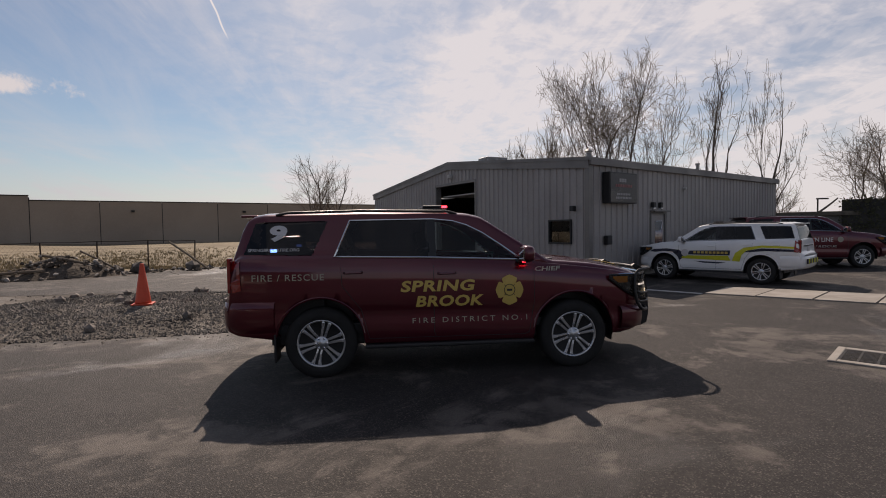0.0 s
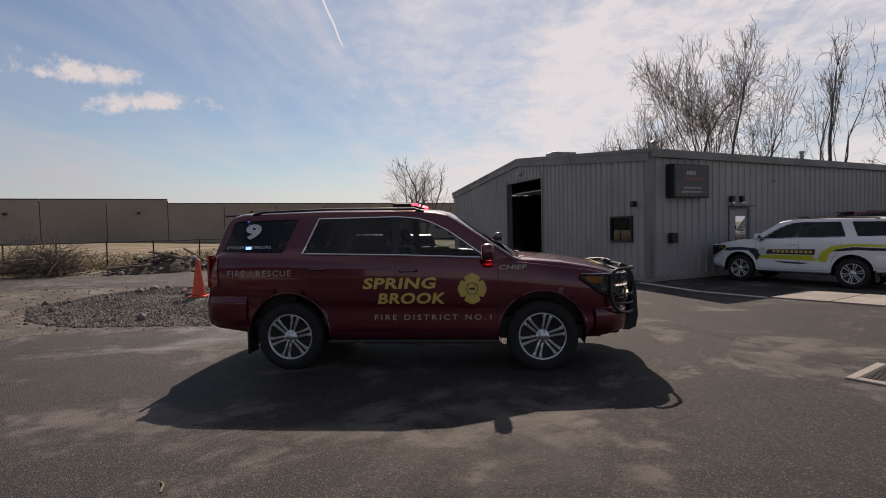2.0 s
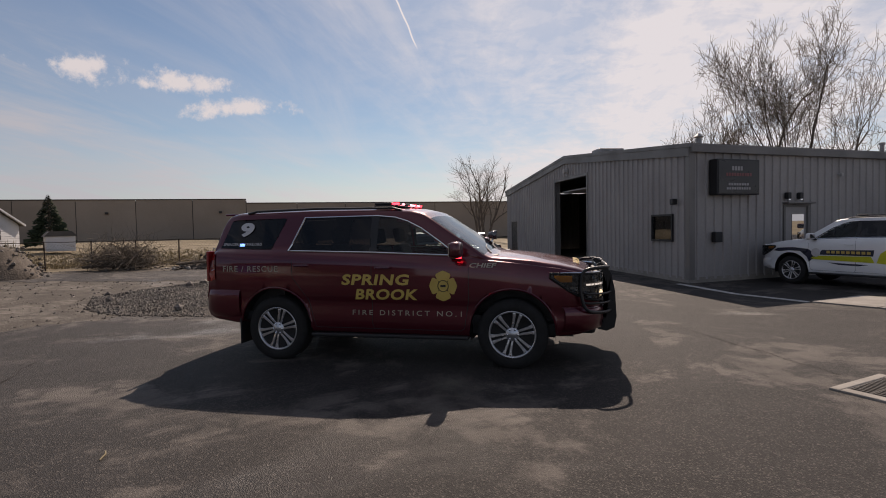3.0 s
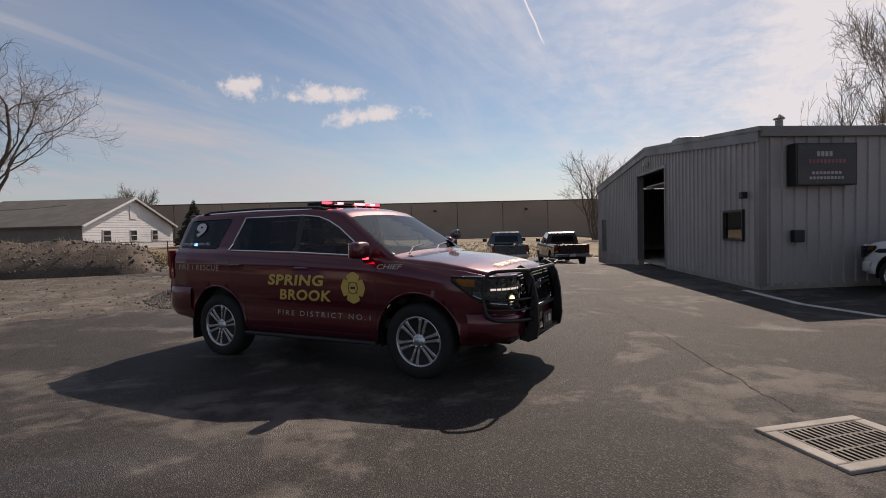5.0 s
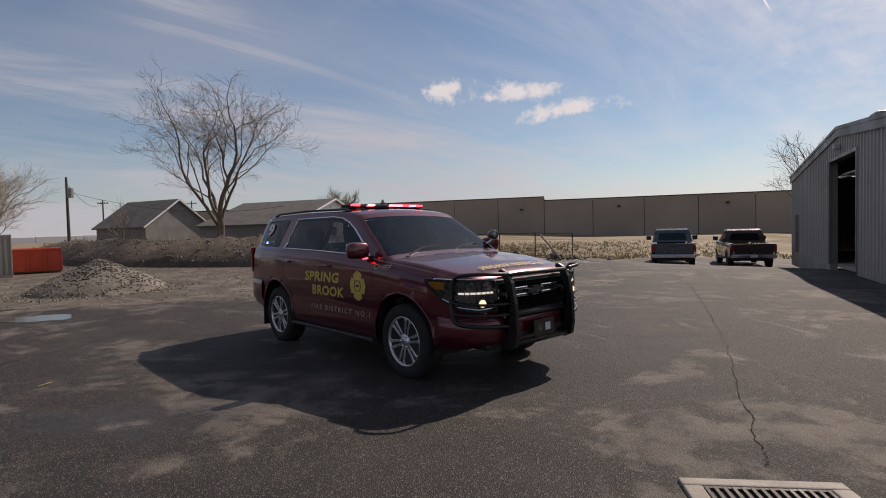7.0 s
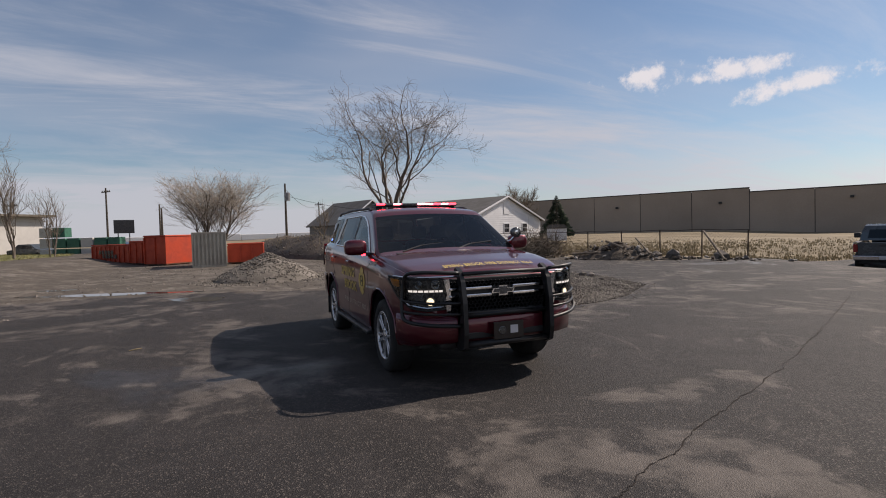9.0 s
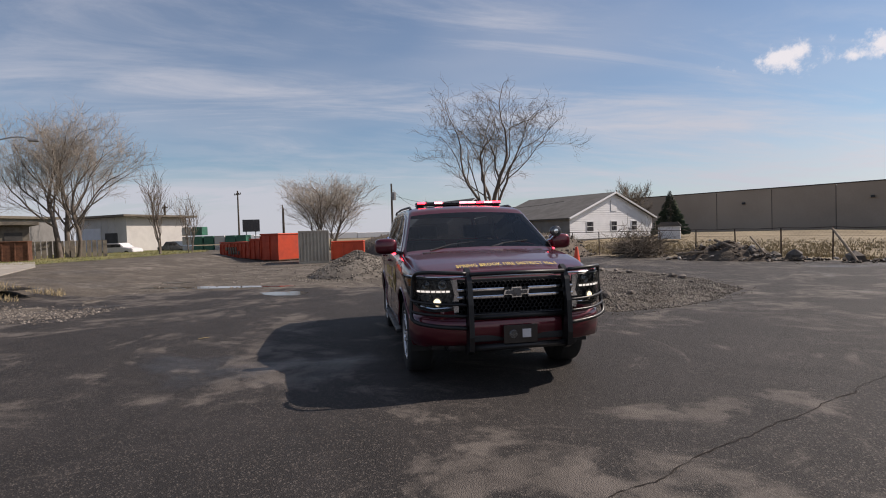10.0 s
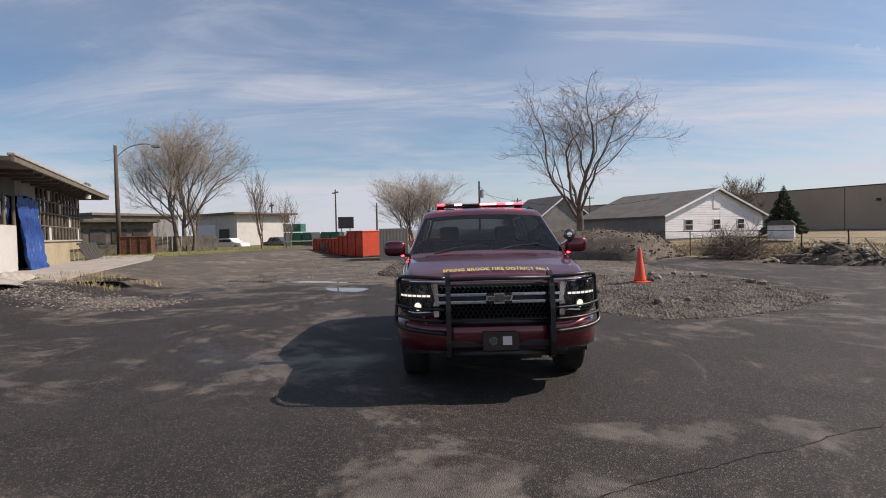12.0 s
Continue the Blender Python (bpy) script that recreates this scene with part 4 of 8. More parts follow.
def push_guard(car):
    """Black brush guard: two broad uprights, cross tubes and wrap-round hoops before the lamps."""
    g = part("push_guard", tube([(2.64, -0.46, 0.44), (2.64, 0.46, 0.44)], 0.032, 10), M["black_steel"], car, "black powder-coated steel push guard", smooth=True)
    for side in (-1, 1):
        bm = bmesh.new()
        y = side * 0.475
        prof = [(2.50, 0.40), (2.60, 0.38), (2.69, 0.42), (2.715, 0.55), (2.70, 0.85), (2.66, 1.05), (2.60, 1.15), (2.53, 1.185), (2.49, 1.16), (2.56, 1.08), (2.60, 0.95), (2.615, 0.75), (2.60, 0.55)]
        lo = [bm.verts.new((x, y - 0.023, z)) for x, z in prof]
        hi = [bm.verts.new((x, y + 0.023, z)) for x, z in prof]
        for k in range(len(prof)):
            j = (k + 1) % len(prof)
            bm.faces.new((lo[k], lo[j], hi[j], hi[k]))
        bmesh.ops.triangulate(bm, faces=[bm.faces.new(lo[::-1]), bm.faces.new(hi)])
        bmesh.ops.recalc_face_normals(bm, faces=bm.faces[:])
        part("upright", bm, M["black_steel"], g)
        hoop = spline([(2.62, side * 0.50, 1.135), (2.60, side * 0.72, 1.15), (2.48, side * 0.87, 1.15), (2.34, side * 0.945, 1.12), (2.30, side * 0.965, 0.98), (2.32, side * 0.985, 0.78), (2.39, side * 0.965, 0.68), (2.54, side * 0.78, 0.645), (2.65, side * 0.50, 0.63)], 4)
        part("hoop", tube(hoop, 0.019, 8), M["black_steel"], g, smooth=True)
        for z in (0.85, 0.745):
            bar = spline([(2.655, side * 0.50, z), (2.56, side * 0.76, z + 0.005), (2.38, side * 0.955, z + 0.02), (2.32, side * 0.98, z + 0.04)], 4)
            part("hoop_bar", tube(bar, 0.013, 8), M["black_steel"], g, smooth=True)
    for z, r in ((1.125, 0.020), (0.72, 0.024)):
        part("cross_tube", tube([(2.62, -0.46, z), (2.63, 0, z + 0.005), (2.62, 0.46, z)], r, 10), M["black_steel"], g, smooth=True)
    plate = part("front_plate", box((2.66, -0.165, 0.47), (2.672, 0.165, 0.64), bevel=0.003), M["dark_vinyl"], g, "dark front plate with a pale bar")
    part("plate_bar", box((2.672, 0.015, 0.52), (2.676, 0.10, 0.60), bevel=0.002), M["silver_vinyl"], plate)
    part("plate_emblem", lathe([(0.0, 0.004), (0.038, 0.004), (0.042, 0.0)], 16, Matrix.Translation((2.672, -0.07, 0.555)) @ Matrix.Rotation(math.pi / 2, 4, "Y")), M["lamp_metal"], plate)
    for y in (-0.27, 0.27):
        part("grille_beacon", box((2.49, y - 0.055, 1.045), (2.515, y + 0.055, 1.07), bevel=0.005), M["silver_vinyl"], g)
    g.location.x = -0.07


def light_bar(car, lit, x=-0.12):
    base = part("light_bar", box((x - 0.16, -0.60, 1.905), (x + 0.14, 0.60, 1.925), bevel=0.008), M["black_plastic"], car, "low-profile warning light bar")
    for y in (-0.55, 0.55):
        part("bar_foot", box((x - 0.06, y - 0.05, 1.86), (x + 0.06, y + 0.05, 1.91), bevel=0.006), M["black_plastic"], base)
    wedge = [(-0.15, 0.0), (0.14, 0.0), (0.12, 0.028), (0.02, 0.05), (-0.12, 0.052)]
    cells = 10
    for k in range(cells):
        y0 = -0.60 + k * 1.2 / cells
        mat = M["lamp_metal"]
        if lit:
            mat = M["pink_glow"] if k in (2, 5, 6, 8) else M["red_glow"] if k in (0, 7, 9) else M["lamp_metal"]
        part("light_module", box((x + 0.07, y0 + 0.006, 1.930), (x + 0.142, y0 + 1.2 / cells - 0.006, 1.953), bevel=0.005), mat, base)
    part("bar_cover", box((x - 0.155, -0.60, 1.926), (x + 0.08, 0.60, 1.957), bevel=0.012), M["black_plastic"], base, smooth=False)


def spot_lamp(car, side=1):
    arm = part("spot_lamp", tube([(0.95, side * 0.86, 1.36), (0.99, side * 0.95, 1.40), (1.02, side * 1.0, 1.46)], 0.012, 8), M["chrome"], car, "chrome pillar spot lamp")
    m = Matrix.Translation((1.03, side * 1.0, 1.50)) @ Matrix.Rotation(math.pi / 2, 4, "Y")
    part("spot_shell", lathe([(0.0, -0.10), (0.04, -0.085), (0.062, -0.03), (0.068, 0.03), (0.058, 0.036)], 20, m), M["chrome_dark"], arm, smooth=True)
    part("spot_glass", lathe([(0.0, 0.038), (0.058, 0.034), (0.060, 0.03)], 20, m), M["chrome"], arm)


def emblem(car, x, z, r, side):
    """A gold cross with flared arms, ringed in the middle."""
    out = []
    for k in range(4):
        q = k * math.pi / 2
        for a, s in ((-0.785, 0.66), (-0.67, 0.93), (-0.56, 1.0), (-0.38, 0.99), (-0.2, 1.02), (0.0, 1.06), (0.2, 1.02), (0.38, 0.99), (0.56, 1.0), (0.67, 0.93)):
            out.append((x + r * s * math.cos(q + a), z + r * 1.08 * s * math.sin(q + a)))
    base = part("emblem", flank_patch(out, side, 0.006, 0.05), M["gold"], car, "gold cross-shaped emblem")
    ring = [(x + 0.40 * r * math.cos(k * math.pi / 10), z + 0.42 * r * math.sin(k * math.pi / 10)) for k in range(20)]
    part("emblem_ring", flank_tube(ring, side, 0.004, 0.007, True, 0.05), M["dark_vinyl"], base)
    for k in range(4):
        q = k * math.pi / 2 + math.pi / 4
        part("emblem_line", flank_tube([(x + 0.42 * r * math.cos(q), z + 0.42 * r * math.sin(q)), (x + 0.56 * r * math.cos(q), z + 0.56 * r * math.sin(q))], side, 0.003, 0.007, False), M["dark_vinyl"], base)
    part("emblem_bar", flank_patch([(x - 0.2 * r, z - 0.08 * r), (x - 0.2 * r, z + 0.08 * r), (x + 0.2 * r, z + 0.08 * r), (x + 0.2 * r, z - 0.08 * r)], side, 0.008), M["dark_vinyl"], base)


def chief_livery(car):
    for side in (-1, 1):
        def put(text, x0, x1, z, h, mat, slant=0.0, bold=0.0, spacing=1.0):
            flank_text(text, x0 if side < 0 else x1, z, h, x1 - x0 - slant * h, side, M[mat], car, "letter", "", slant, bold, 0.005, spacing)
        put("SPRING", -0.575, 0.29, 0.96, 0.130, "gold", 0.20, 0.034, 1.08)
        put("BROOK", -0.40, 0.40, 0.785, 0.130, "gold", 0.20, 0.034, 1.08)
        put("FIRE DISTRICT NO.1", -0.44, 0.90, 0.60, 0.060, "pale_vinyl", 0.0, 0.0, 1.45)
        put("FIRE / RESCUE", -2.21, -1.42, 1.12, 0.072, "pale_vinyl", 0.0, 0.004, 1.15)
        put("CHIEF", 0.99, 1.31, 1.165, 0.052, "pale_vinyl", 0.3, 0.025)
        flank_text("9", -2.05 if side < 0 else -1.83, 1.555, 0.185, 0.20, side, M["silver_vinyl"], car, "unit_number", "", 0.10, 0.05, 0.022)
        flank_text("SPRINGBROOKFIRE.ORG", -2.27 if side < 0 else -1.70, 1.445, 0.034, 0.57, side, M["silver_vinyl"], car, "letter", "", 0, 0.005, 0.022)
        emblem(car, 0.69, 0.955, 0.155, side)
        part("side_beacon", flank_patch([(-2.02, 1.438), (-2.02, 1.47), (-1.95, 1.47), (-1.95, 1.438)], side, 0.012), M["blue_glow"], car, "lit blue warning lamp")
    # the line across the bonnet's front edge
    co, faces = lettering("SPRING BROOK FIRE DISTRICT No.1", 0.044, 1.04, 0.0, 0.025, 1.08)
    verts = []
    for u, v in co:
        x = 2.24 - v * 1.9
        verts.append((x, u - 0.52, surface_top(x, u - 0.52) + 0.018))
    for piece in letters(len(co), faces):
        used = sorted({i for f in piece for i in f})
        at = {i: k for k, i in enumerate(used)}
        ob_from("bonnet_letter", [verts[i] for i in used], [tuple(at[i] for i in f) for f in piece], M["gold"], car)


def surface_top(x, y):
    s = skin(round(x / 0.01) * 0.01)
    for (y0, z0), (y1, z1) in zip(s[ROW_GLASS_TOP:], s[ROW_GLASS_TOP + 1:]):
        if y1 <= abs(y) <= y0 and y0 > y1:
            return z0 + (z1 - z0) * (abs(y) - y0) / (y1 - y0)
    return s[-1][1]


def ems_livery(car):
    for side in (-1, 1):
        part("livery_patch", flank_patch([(1.98, 0.95), (1.85, 1.03), (1.4, 1.06), (0.98, 1.02), (0.75, 0.86), (0.97, 0.66), (1.02, 0.80), (1.2, 0.955), (1.5, 0.965), (1.8, 0.93)], side, 0.006), M["navy_vinyl"], car, "navy swoosh decal")
        part("livery_stripe", flank_patch([(0.95, 0.74), (0.80, 0.84), (-0.55, 0.86), (-0.62, 0.70)], side, 0.006), M["yellow_vinyl"], car, "yellow stripe decal")
        part("livery_stripe", flank_patch([(0.72, 0.87), (0.62, 1.0), (-0.62, 1.03), (-0.60, 0.87)], side, 0.006), M["navy_vinyl"], car, "navy stripe decal")
        part("livery_stripe", flank_patch([(0.50, 0.665), (-0.50, 0.645), (-0.25, 0.60), (0.2, 0.61)], side, 0.006), M["navy_vinyl"], car)
        part("livery_swoosh", flank_patch([(-0.66, 0.70), (-0.76, 0.95), (-1.0, 1.12), (-1.5, 1.20), (-2.35, 1.17), (-2.35, 1.11), (-1.5, 1.13), (-1.08, 1.03), (-0.95, 0.90), (-0.88, 0.68)], side, 0.006), M["yellow_vinyl"], car, "yellow swoosh decal")
        part("livery_swoosh", flank_patch([(-1.0, 0.98), (-1.12, 1.04), (-1.5, 1.11), (-2.35, 1.085), (-2.35, 1.02), (-1.6, 1.03), (-1.2, 0.99)], side, 0.0065), M["navy_vinyl"], car, "navy swoosh decal")
        part("livery_seal", flank_patch([(0.78 + 0.12 * math.cos(k * math.pi / 8), 0.93 + 0.12 * math.sin(k * math.pi / 8)) for k in range(16)], side, 0.008), M["silver_vinyl"], car, "round pale seal")
        for k in range(9):
            x0 = 0.50 - 0.12 * k
            part("lettering_bar", flank_patch([(x0, 0.915), (x0, 0.985), (x0 - 0.085, 0.985), (x0 - 0.085, 0.915)], side, 0.009), M["gold"], car)
    for k in range(8):
        part("chevron_stripe", box((-2.632, 0.62 - k * 0.17, 0.66), (-2.600, 0.70 - k * 0.17, 0.80), bevel=0.001), M["yellow_vinyl"] if k % 2 else M["navy_vinyl"], car)


def town_livery(car):
    for side in (-1, 1):
        flank_text("TOWN LINE", -0.62 if side < 0 else 0.48, 0.94, 0.15, 1.10, side, M["silver_vinyl"], car, "letter", "", 0, 0.01)
        flank_text("FIRE / RESCUE", -0.45 if side < 0 else 0.60, 0.74, 0.075, 1.05, side, M["silver_vinyl"], car)
        part("seal", flank_patch([(0.72 + 0.10 * math.cos(k * math.pi / 8), 1.02 + 0.10 * math.sin(k * math.pi / 8)) for k in range(16)], side, 0.008), M["pale_vinyl"], car, "round pale seal")


chief_car = suv(pose(0, 0, 0.005), M["maroon"], "dark maroon fire chief's four-wheel drive with gold lettering, on asphalt", "parked fire vehicles", True, True)
light_bar(chief_car, True)
spot_lamp(chief_car)
chief_livery(chief_car)

# ---- ground ----
def smooth01(t):
    t = min(1.0, max(0.0, t))
    return t * t * (3 - 2 * t)


def gz(x, y):
    """Height of the ground: nearly level, higher by the derelict building and the houses, lower behind the lot."""
    rise = 0.42 * smooth01((-y - 8.0) / 4.5) * smooth01((-x - 1) / 6)
    dip = 0.26 * smooth01((y - 13) / 9) * smooth01((x + 9) / 5) * smooth01((9 - x) / 4)
    dip += 0.40 * smooth01((y - 18) / 5) * smooth01((x + 16) / 5) * smooth01((5 - x) / 4)
    return rise - dip + 0.55 * smooth01((-x - 36) / 14) * smooth01((y - 5) / 12)


def sheet(name, xs, ys, keep, lift, material, label="", kind="structure", wobble=0.0, category=""):
    verts, index, faces = [], {}, []
    r = random.Random(3)
    for a in range(len(xs) - 1):
        for b in range(len(ys) - 1):
            if not keep((xs[a] + xs[a + 1]) / 2, (ys[b] + ys[b + 1]) / 2):
                continue
            f = []
            for i, j in ((a, b), (a + 1, b), (a + 1, b + 1), (a, b + 1)):
                if (i, j) not in index:
                    index[i, j] = len(verts)
                    x, y = xs[i] + r.uniform(-wobble, wobble), ys[j] + r.uniform(-wobble, wobble)
                    verts.append((x, y, gz(x, y) + lift))
                f.append(index[i, j])
            faces.append(tuple(f))
    return tagged(ob_from(name, verts, faces, material, None, label, smooth=True), label, category, "", kind)


def span(a, b, step):
    n = max(1, round((b - a) / step))
    return [a + (b - a) * k / n for k in range(n + 1)]


far_line = [-900, -500, -250, -130] + span(-80, 60, 2) + [110, 250, 500, 900]
tagged(sheet("ground", far_line, far_line, lambda x, y: True, -0.06, M["field"]), "dry tan field grass reaching to the horizon", "ground")

ASPHALT = [(-7.6, -60), (-8.2, -12), (-9.5, -6), (-8.6, -2.2), (-7.2, 0.4), (-6.4, 1.6), (-5.2, 4.5), (-7.5, 8.6), (-13, 8.0), (-18, 7.6), (-18.5, 10.8), (-14.0, 12.2), (-10.5, 14.6), (-9.4, 18.2), (-9.6, 22.5), (-8.8, 27.0), (-5.5, 30.5), (2, 33), (22, 36), (60, 30), (60, -60)]
DIRT = [(-60, -70), (-64, -12), (-40, -1.5), (-30, 2.5), (-22, 6.2), (-19.5, 12.0), (-15.5, 14.5), (-11, 17.0), (-8.6, 19.2), (-4, 25), (10, 30), (10, -70)]
tagged(sheet("dirt_yard", span(-64, 10, 0.8), span(-70, 30, 0.8), lambda x, y: inside(DIRT, x, y), 0.006, M["dirt"], wobble=0.25), "bare damp dirt and gravel yard with pale silt", "ground")
tagged(sheet("asphalt_lot", span(-20, 60, 0.4), span(-60, 36, 0.4), lambda x, y: inside(ASPHALT, x, y), 0.014, M["asphalt"], wobble=0.12), "dark worn asphalt lot with pale dusty patches", "asphalt")
LAWN = [(-26, -33), (-22, -19.5), (-30, -17), (-44, -14.5), (-60, -18), (-62, -30)]
tagged(sheet("grass_verge", span(-62, -20, 0.5), span(-34, -14, 0.5), lambda x, y: inside(LAWN, x, y), 0.022, M["green_grass"], wobble=0.2), "patchy spring grass verge", "grass")

# ---- steel building ----
CX, CY = 5.27, 8.12
G_ANG, S_ANG = radians(111.4), radians(33)
GD, SD = Vector((math.cos(G_ANG), math.sin(G_ANG), 0)), Vector((math.cos(S_ANG), math.sin(S_ANG), 0))
G_LEN, S_LEN, EAVE, RIDGE, RIDGE_AT = 18.1, 14.6, 3.56, 4.40, 8.7
CORNER = Vector((CX, CY, 0))
GOUT, SOUT = Vector((-GD.y, GD.x, 0)), Vector((SD.y, -SD.x, 0))
if GOUT.dot(Vector((-1, -1, 0))) < 0:
    GOUT = -GOUT


def roof_z(s):
    return EAVE + (RIDGE - EAVE) * (s / RIDGE_AT if s < RIDGE_AT else (G_LEN - s) / (G_LEN - RIDGE_AT))


def ribbed(name, origin, way, out, length, top, holes, parent, pitch=0.305):
    """A steel wall sheet with upright ribs; holes: (from, to, low, high) along the wall."""
    bm = bmesh.new()
    cuts = sorted({0.0, length, *[v for h in holes for v in h[:2]]})
    prof = []
    s = 0.0
    while s < length:
        for ds, dep in ((0.0, 0.0), (0.205, 0.0), (0.225, 0.035), (0.285, 0.035)):
            if s + ds < length:
                prof.append((s + ds, dep))
        s += pitch
    prof = sorted({(round(a, 4), d) for a, d in prof} | {(c, 0.0) for c in cuts})
    def column(s, dep, spans):
        return [[bm.verts.new(origin + way * s + out * dep + Vector((0, 0, z))) for z in sp] for sp in spans]
    for (s0, d0), (s1, d1) in zip(prof, prof[1:]):
        if s1 - s0 < 1e-4:
            continue
        mid = (s0 + s1) / 2
        spans = [(0.10, None)]
        for h in holes:
            if h[0] < mid < h[1]:
                spans = [sp for sp in ((0.10, h[2]), (h[3], None)) if sp[1] is None or sp[1] > sp[0] + 0.01]
        for lo, hi in spans:
            vs = []
            for s, d in ((s0, d0), (s1, d1)):
                for z in (lo, top(s) if hi is None else hi):
                    vs.append(bm.verts.new(origin + way * s + out * d + Vector((0, 0, z))))
            bm.faces.new((vs[0], vs[2], vs[3], vs[1]))
    bmesh.ops.remove_doubles(bm, verts=bm.verts[:], dist=0.0005)
    ext = bmesh.ops.extrude_face_region(bm, geom=bm.faces[:])
    bmesh.ops.translate(bm, verts=[v for v in ext["geom"] if isinstance(v, bmesh.types.BMVert)], vec=-out * 0.05)
    bmesh.ops.recalc_face_normals(bm, faces=bm.faces[:])
    return part(name, bm, M["metal_wall"], parent)


def wall_box(origin, way, out, s0, s1, z0, z1, d0, d1, bevel=0.0):
    m = Matrix.Translation(origin) @ Matrix((way, out, Vector((0, 0, 1)))).transposed().to_4x4()
    return box((s0, d0, z0), (s1, d1, z1), m, bevel)


shop = thing("steel_building", Matrix(), "grey ribbed steel workshop with an open garage door", "building")
BIG_DOOR, WIN, PED, LDOOR = (6.45, 9.85, 0.10, 3.50), (0.78, 1.78, 1.15, 1.82), (3.45, 4.35, 0.12, 2.02), (16.0, 17.2, 0.10, 1.85)
ribbed("gable_wall", CORNER, GD, GOUT, G_LEN, roof_z, [BIG_DOOR, WIN, LDOOR], shop)
ribbed("side_wall", CORNER, SD, SOUT, S_LEN, lambda s: EAVE, [PED], shop)
FAR_G, FAR_S = CORNER + GD * G_LEN, CORNER + SD * S_LEN
ribbed("far_wall", FAR_G, SD, -SOUT, S_LEN, lambda s: EAVE, [], shop)
ribbed("back_wall", FAR_S, GD, -GOUT, G_LEN, roof_z, [], shop)
for s0, s1, name in ((-0.12, RIDGE_AT, "roof"), (RIDGE_AT, G_LEN + 0.12, "roof")):
    bm = bmesh.new()
    vs = []
    for t in (-0.10, S_LEN + 0.1):
        for s in (s0, s1):
            for dz in (0.03, 0.13):
                vs.append(bm.verts.new(CORNER + GD * s + SD * t + Vector((0, 0, roof_z(min(max(s, 0), G_LEN)) + dz))))
    for f in ((0, 2, 3, 1), (4, 5, 7, 6), (0, 1, 5, 4), (2, 6, 7, 3), (1, 3, 7, 5), (0, 4, 6, 2)):
        bm.faces.new([vs[k] for k in f])
    part(name, bm, M["trim"], shop)
for a, b in ((-0.05, RIDGE_AT), (RIDGE_AT, G_LEN + 0.05)):
    bm = bmesh.new()
    vs = []
    for s in (a, b):
        for d, z in ((0.035, -0.20), (0.075, -0.20), (0.075, 0.14), (0.035, 0.14)):
            vs.append(bm.verts.new(CORNER + GD * s + GOUT * d + Vector((0, 0, roof_z(min(max(s, 0), G_LEN)) + z))))
    for k in range(4):
        j = (k + 1) % 4
        bm.faces.new((vs[k], vs[j], vs[4 + j], vs[4 + k]))
    bm.faces.new(vs[:4]); bm.faces.new(vs[4:][::-1])
    bmesh.ops.recalc_face_normals(bm, faces=bm.faces[:])
    part("gable_trim", bm, M["trim"], shop)
part("eave_gutter", wall_box(CORNER, SD, SOUT, -0.05, S_LEN + 0.05, EAVE - 0.10, EAVE + 0.10, 0.036, 0.13, 0.01), M["trim"], shop)
part("corner_trim", wall_box(CORNER, SD, SOUT, -0.06, 0.12, 0.1, EAVE - 0.1, 0.037, 0.05), M["trim"], shop)
part("corner_trim", wall_box(CORNER, GD, GOUT, -0.06, 0.12, 0.1, EAVE - 0.1, 0.037, 0.05), M["trim"], shop)
part("footing", wall_box(CORNER, SD, SOUT, 0, S_LEN, -0.1, 0.16, -0.2, 0.02), M["concrete"], shop)
part("footing", wall_box(CORNER, GD, GOUT, 0, BIG_DOOR[0], -0.5, 0.16, -0.2, 0.02), M["concrete"], shop)
part("footing", wall_box(CORNER, GD, GOUT, BIG_DOOR[1], G_LEN, -0.5, 0.16, -0.2, 0.02), M["concrete"], shop)
part("workshop_floor", slab([tuple((CORNER + GD * s + SD * t)[:2]) for s, t in ((0.2, 0.2), (0.2, S_LEN - 0.2), (G_LEN - 0.2, S_LEN - 0.2), (G_LEN - 0.2, 0.2))], 0.0, 0.115), M["concrete"], shop)
# added dark sheet across the workshop; its colour stands in for the unlit depth
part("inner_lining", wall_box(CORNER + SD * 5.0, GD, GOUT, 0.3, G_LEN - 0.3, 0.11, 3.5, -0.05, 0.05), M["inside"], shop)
for s0, s1 in ((BIG_DOOR[0] - 0.10, BIG_DOOR[0]), (BIG_DOOR[1], BIG_DOOR[1] + 0.10)):
    part("door_jamb", wall_box(CORNER, GD, GOUT, s0, s1, 0.1, 3.6, -0.2, 0.06), M["trim"], shop)
part("door_head", wall_box(CORNER, GD, GOUT, BIG_DOOR[0], BIG_DOOR[1], 3.5, 3.6, -0.2, 0.06), M["trim"], shop)
part("raised_door", wall_box(CORNER, GD, GOUT, BIG_DOOR[0], BIG_DOOR[1], 3.05, 3.10, -3.2, -0.3), M["pale_panel"], shop, "overhead door rolled up under the roof")
part("door_track", wall_box(CORNER, GD, GOUT, BIG_DOOR[1] - 0.9, BIG_DOOR[1], 2.96, 3.0, -0.4, -0.25), M["pale_panel"], shop)


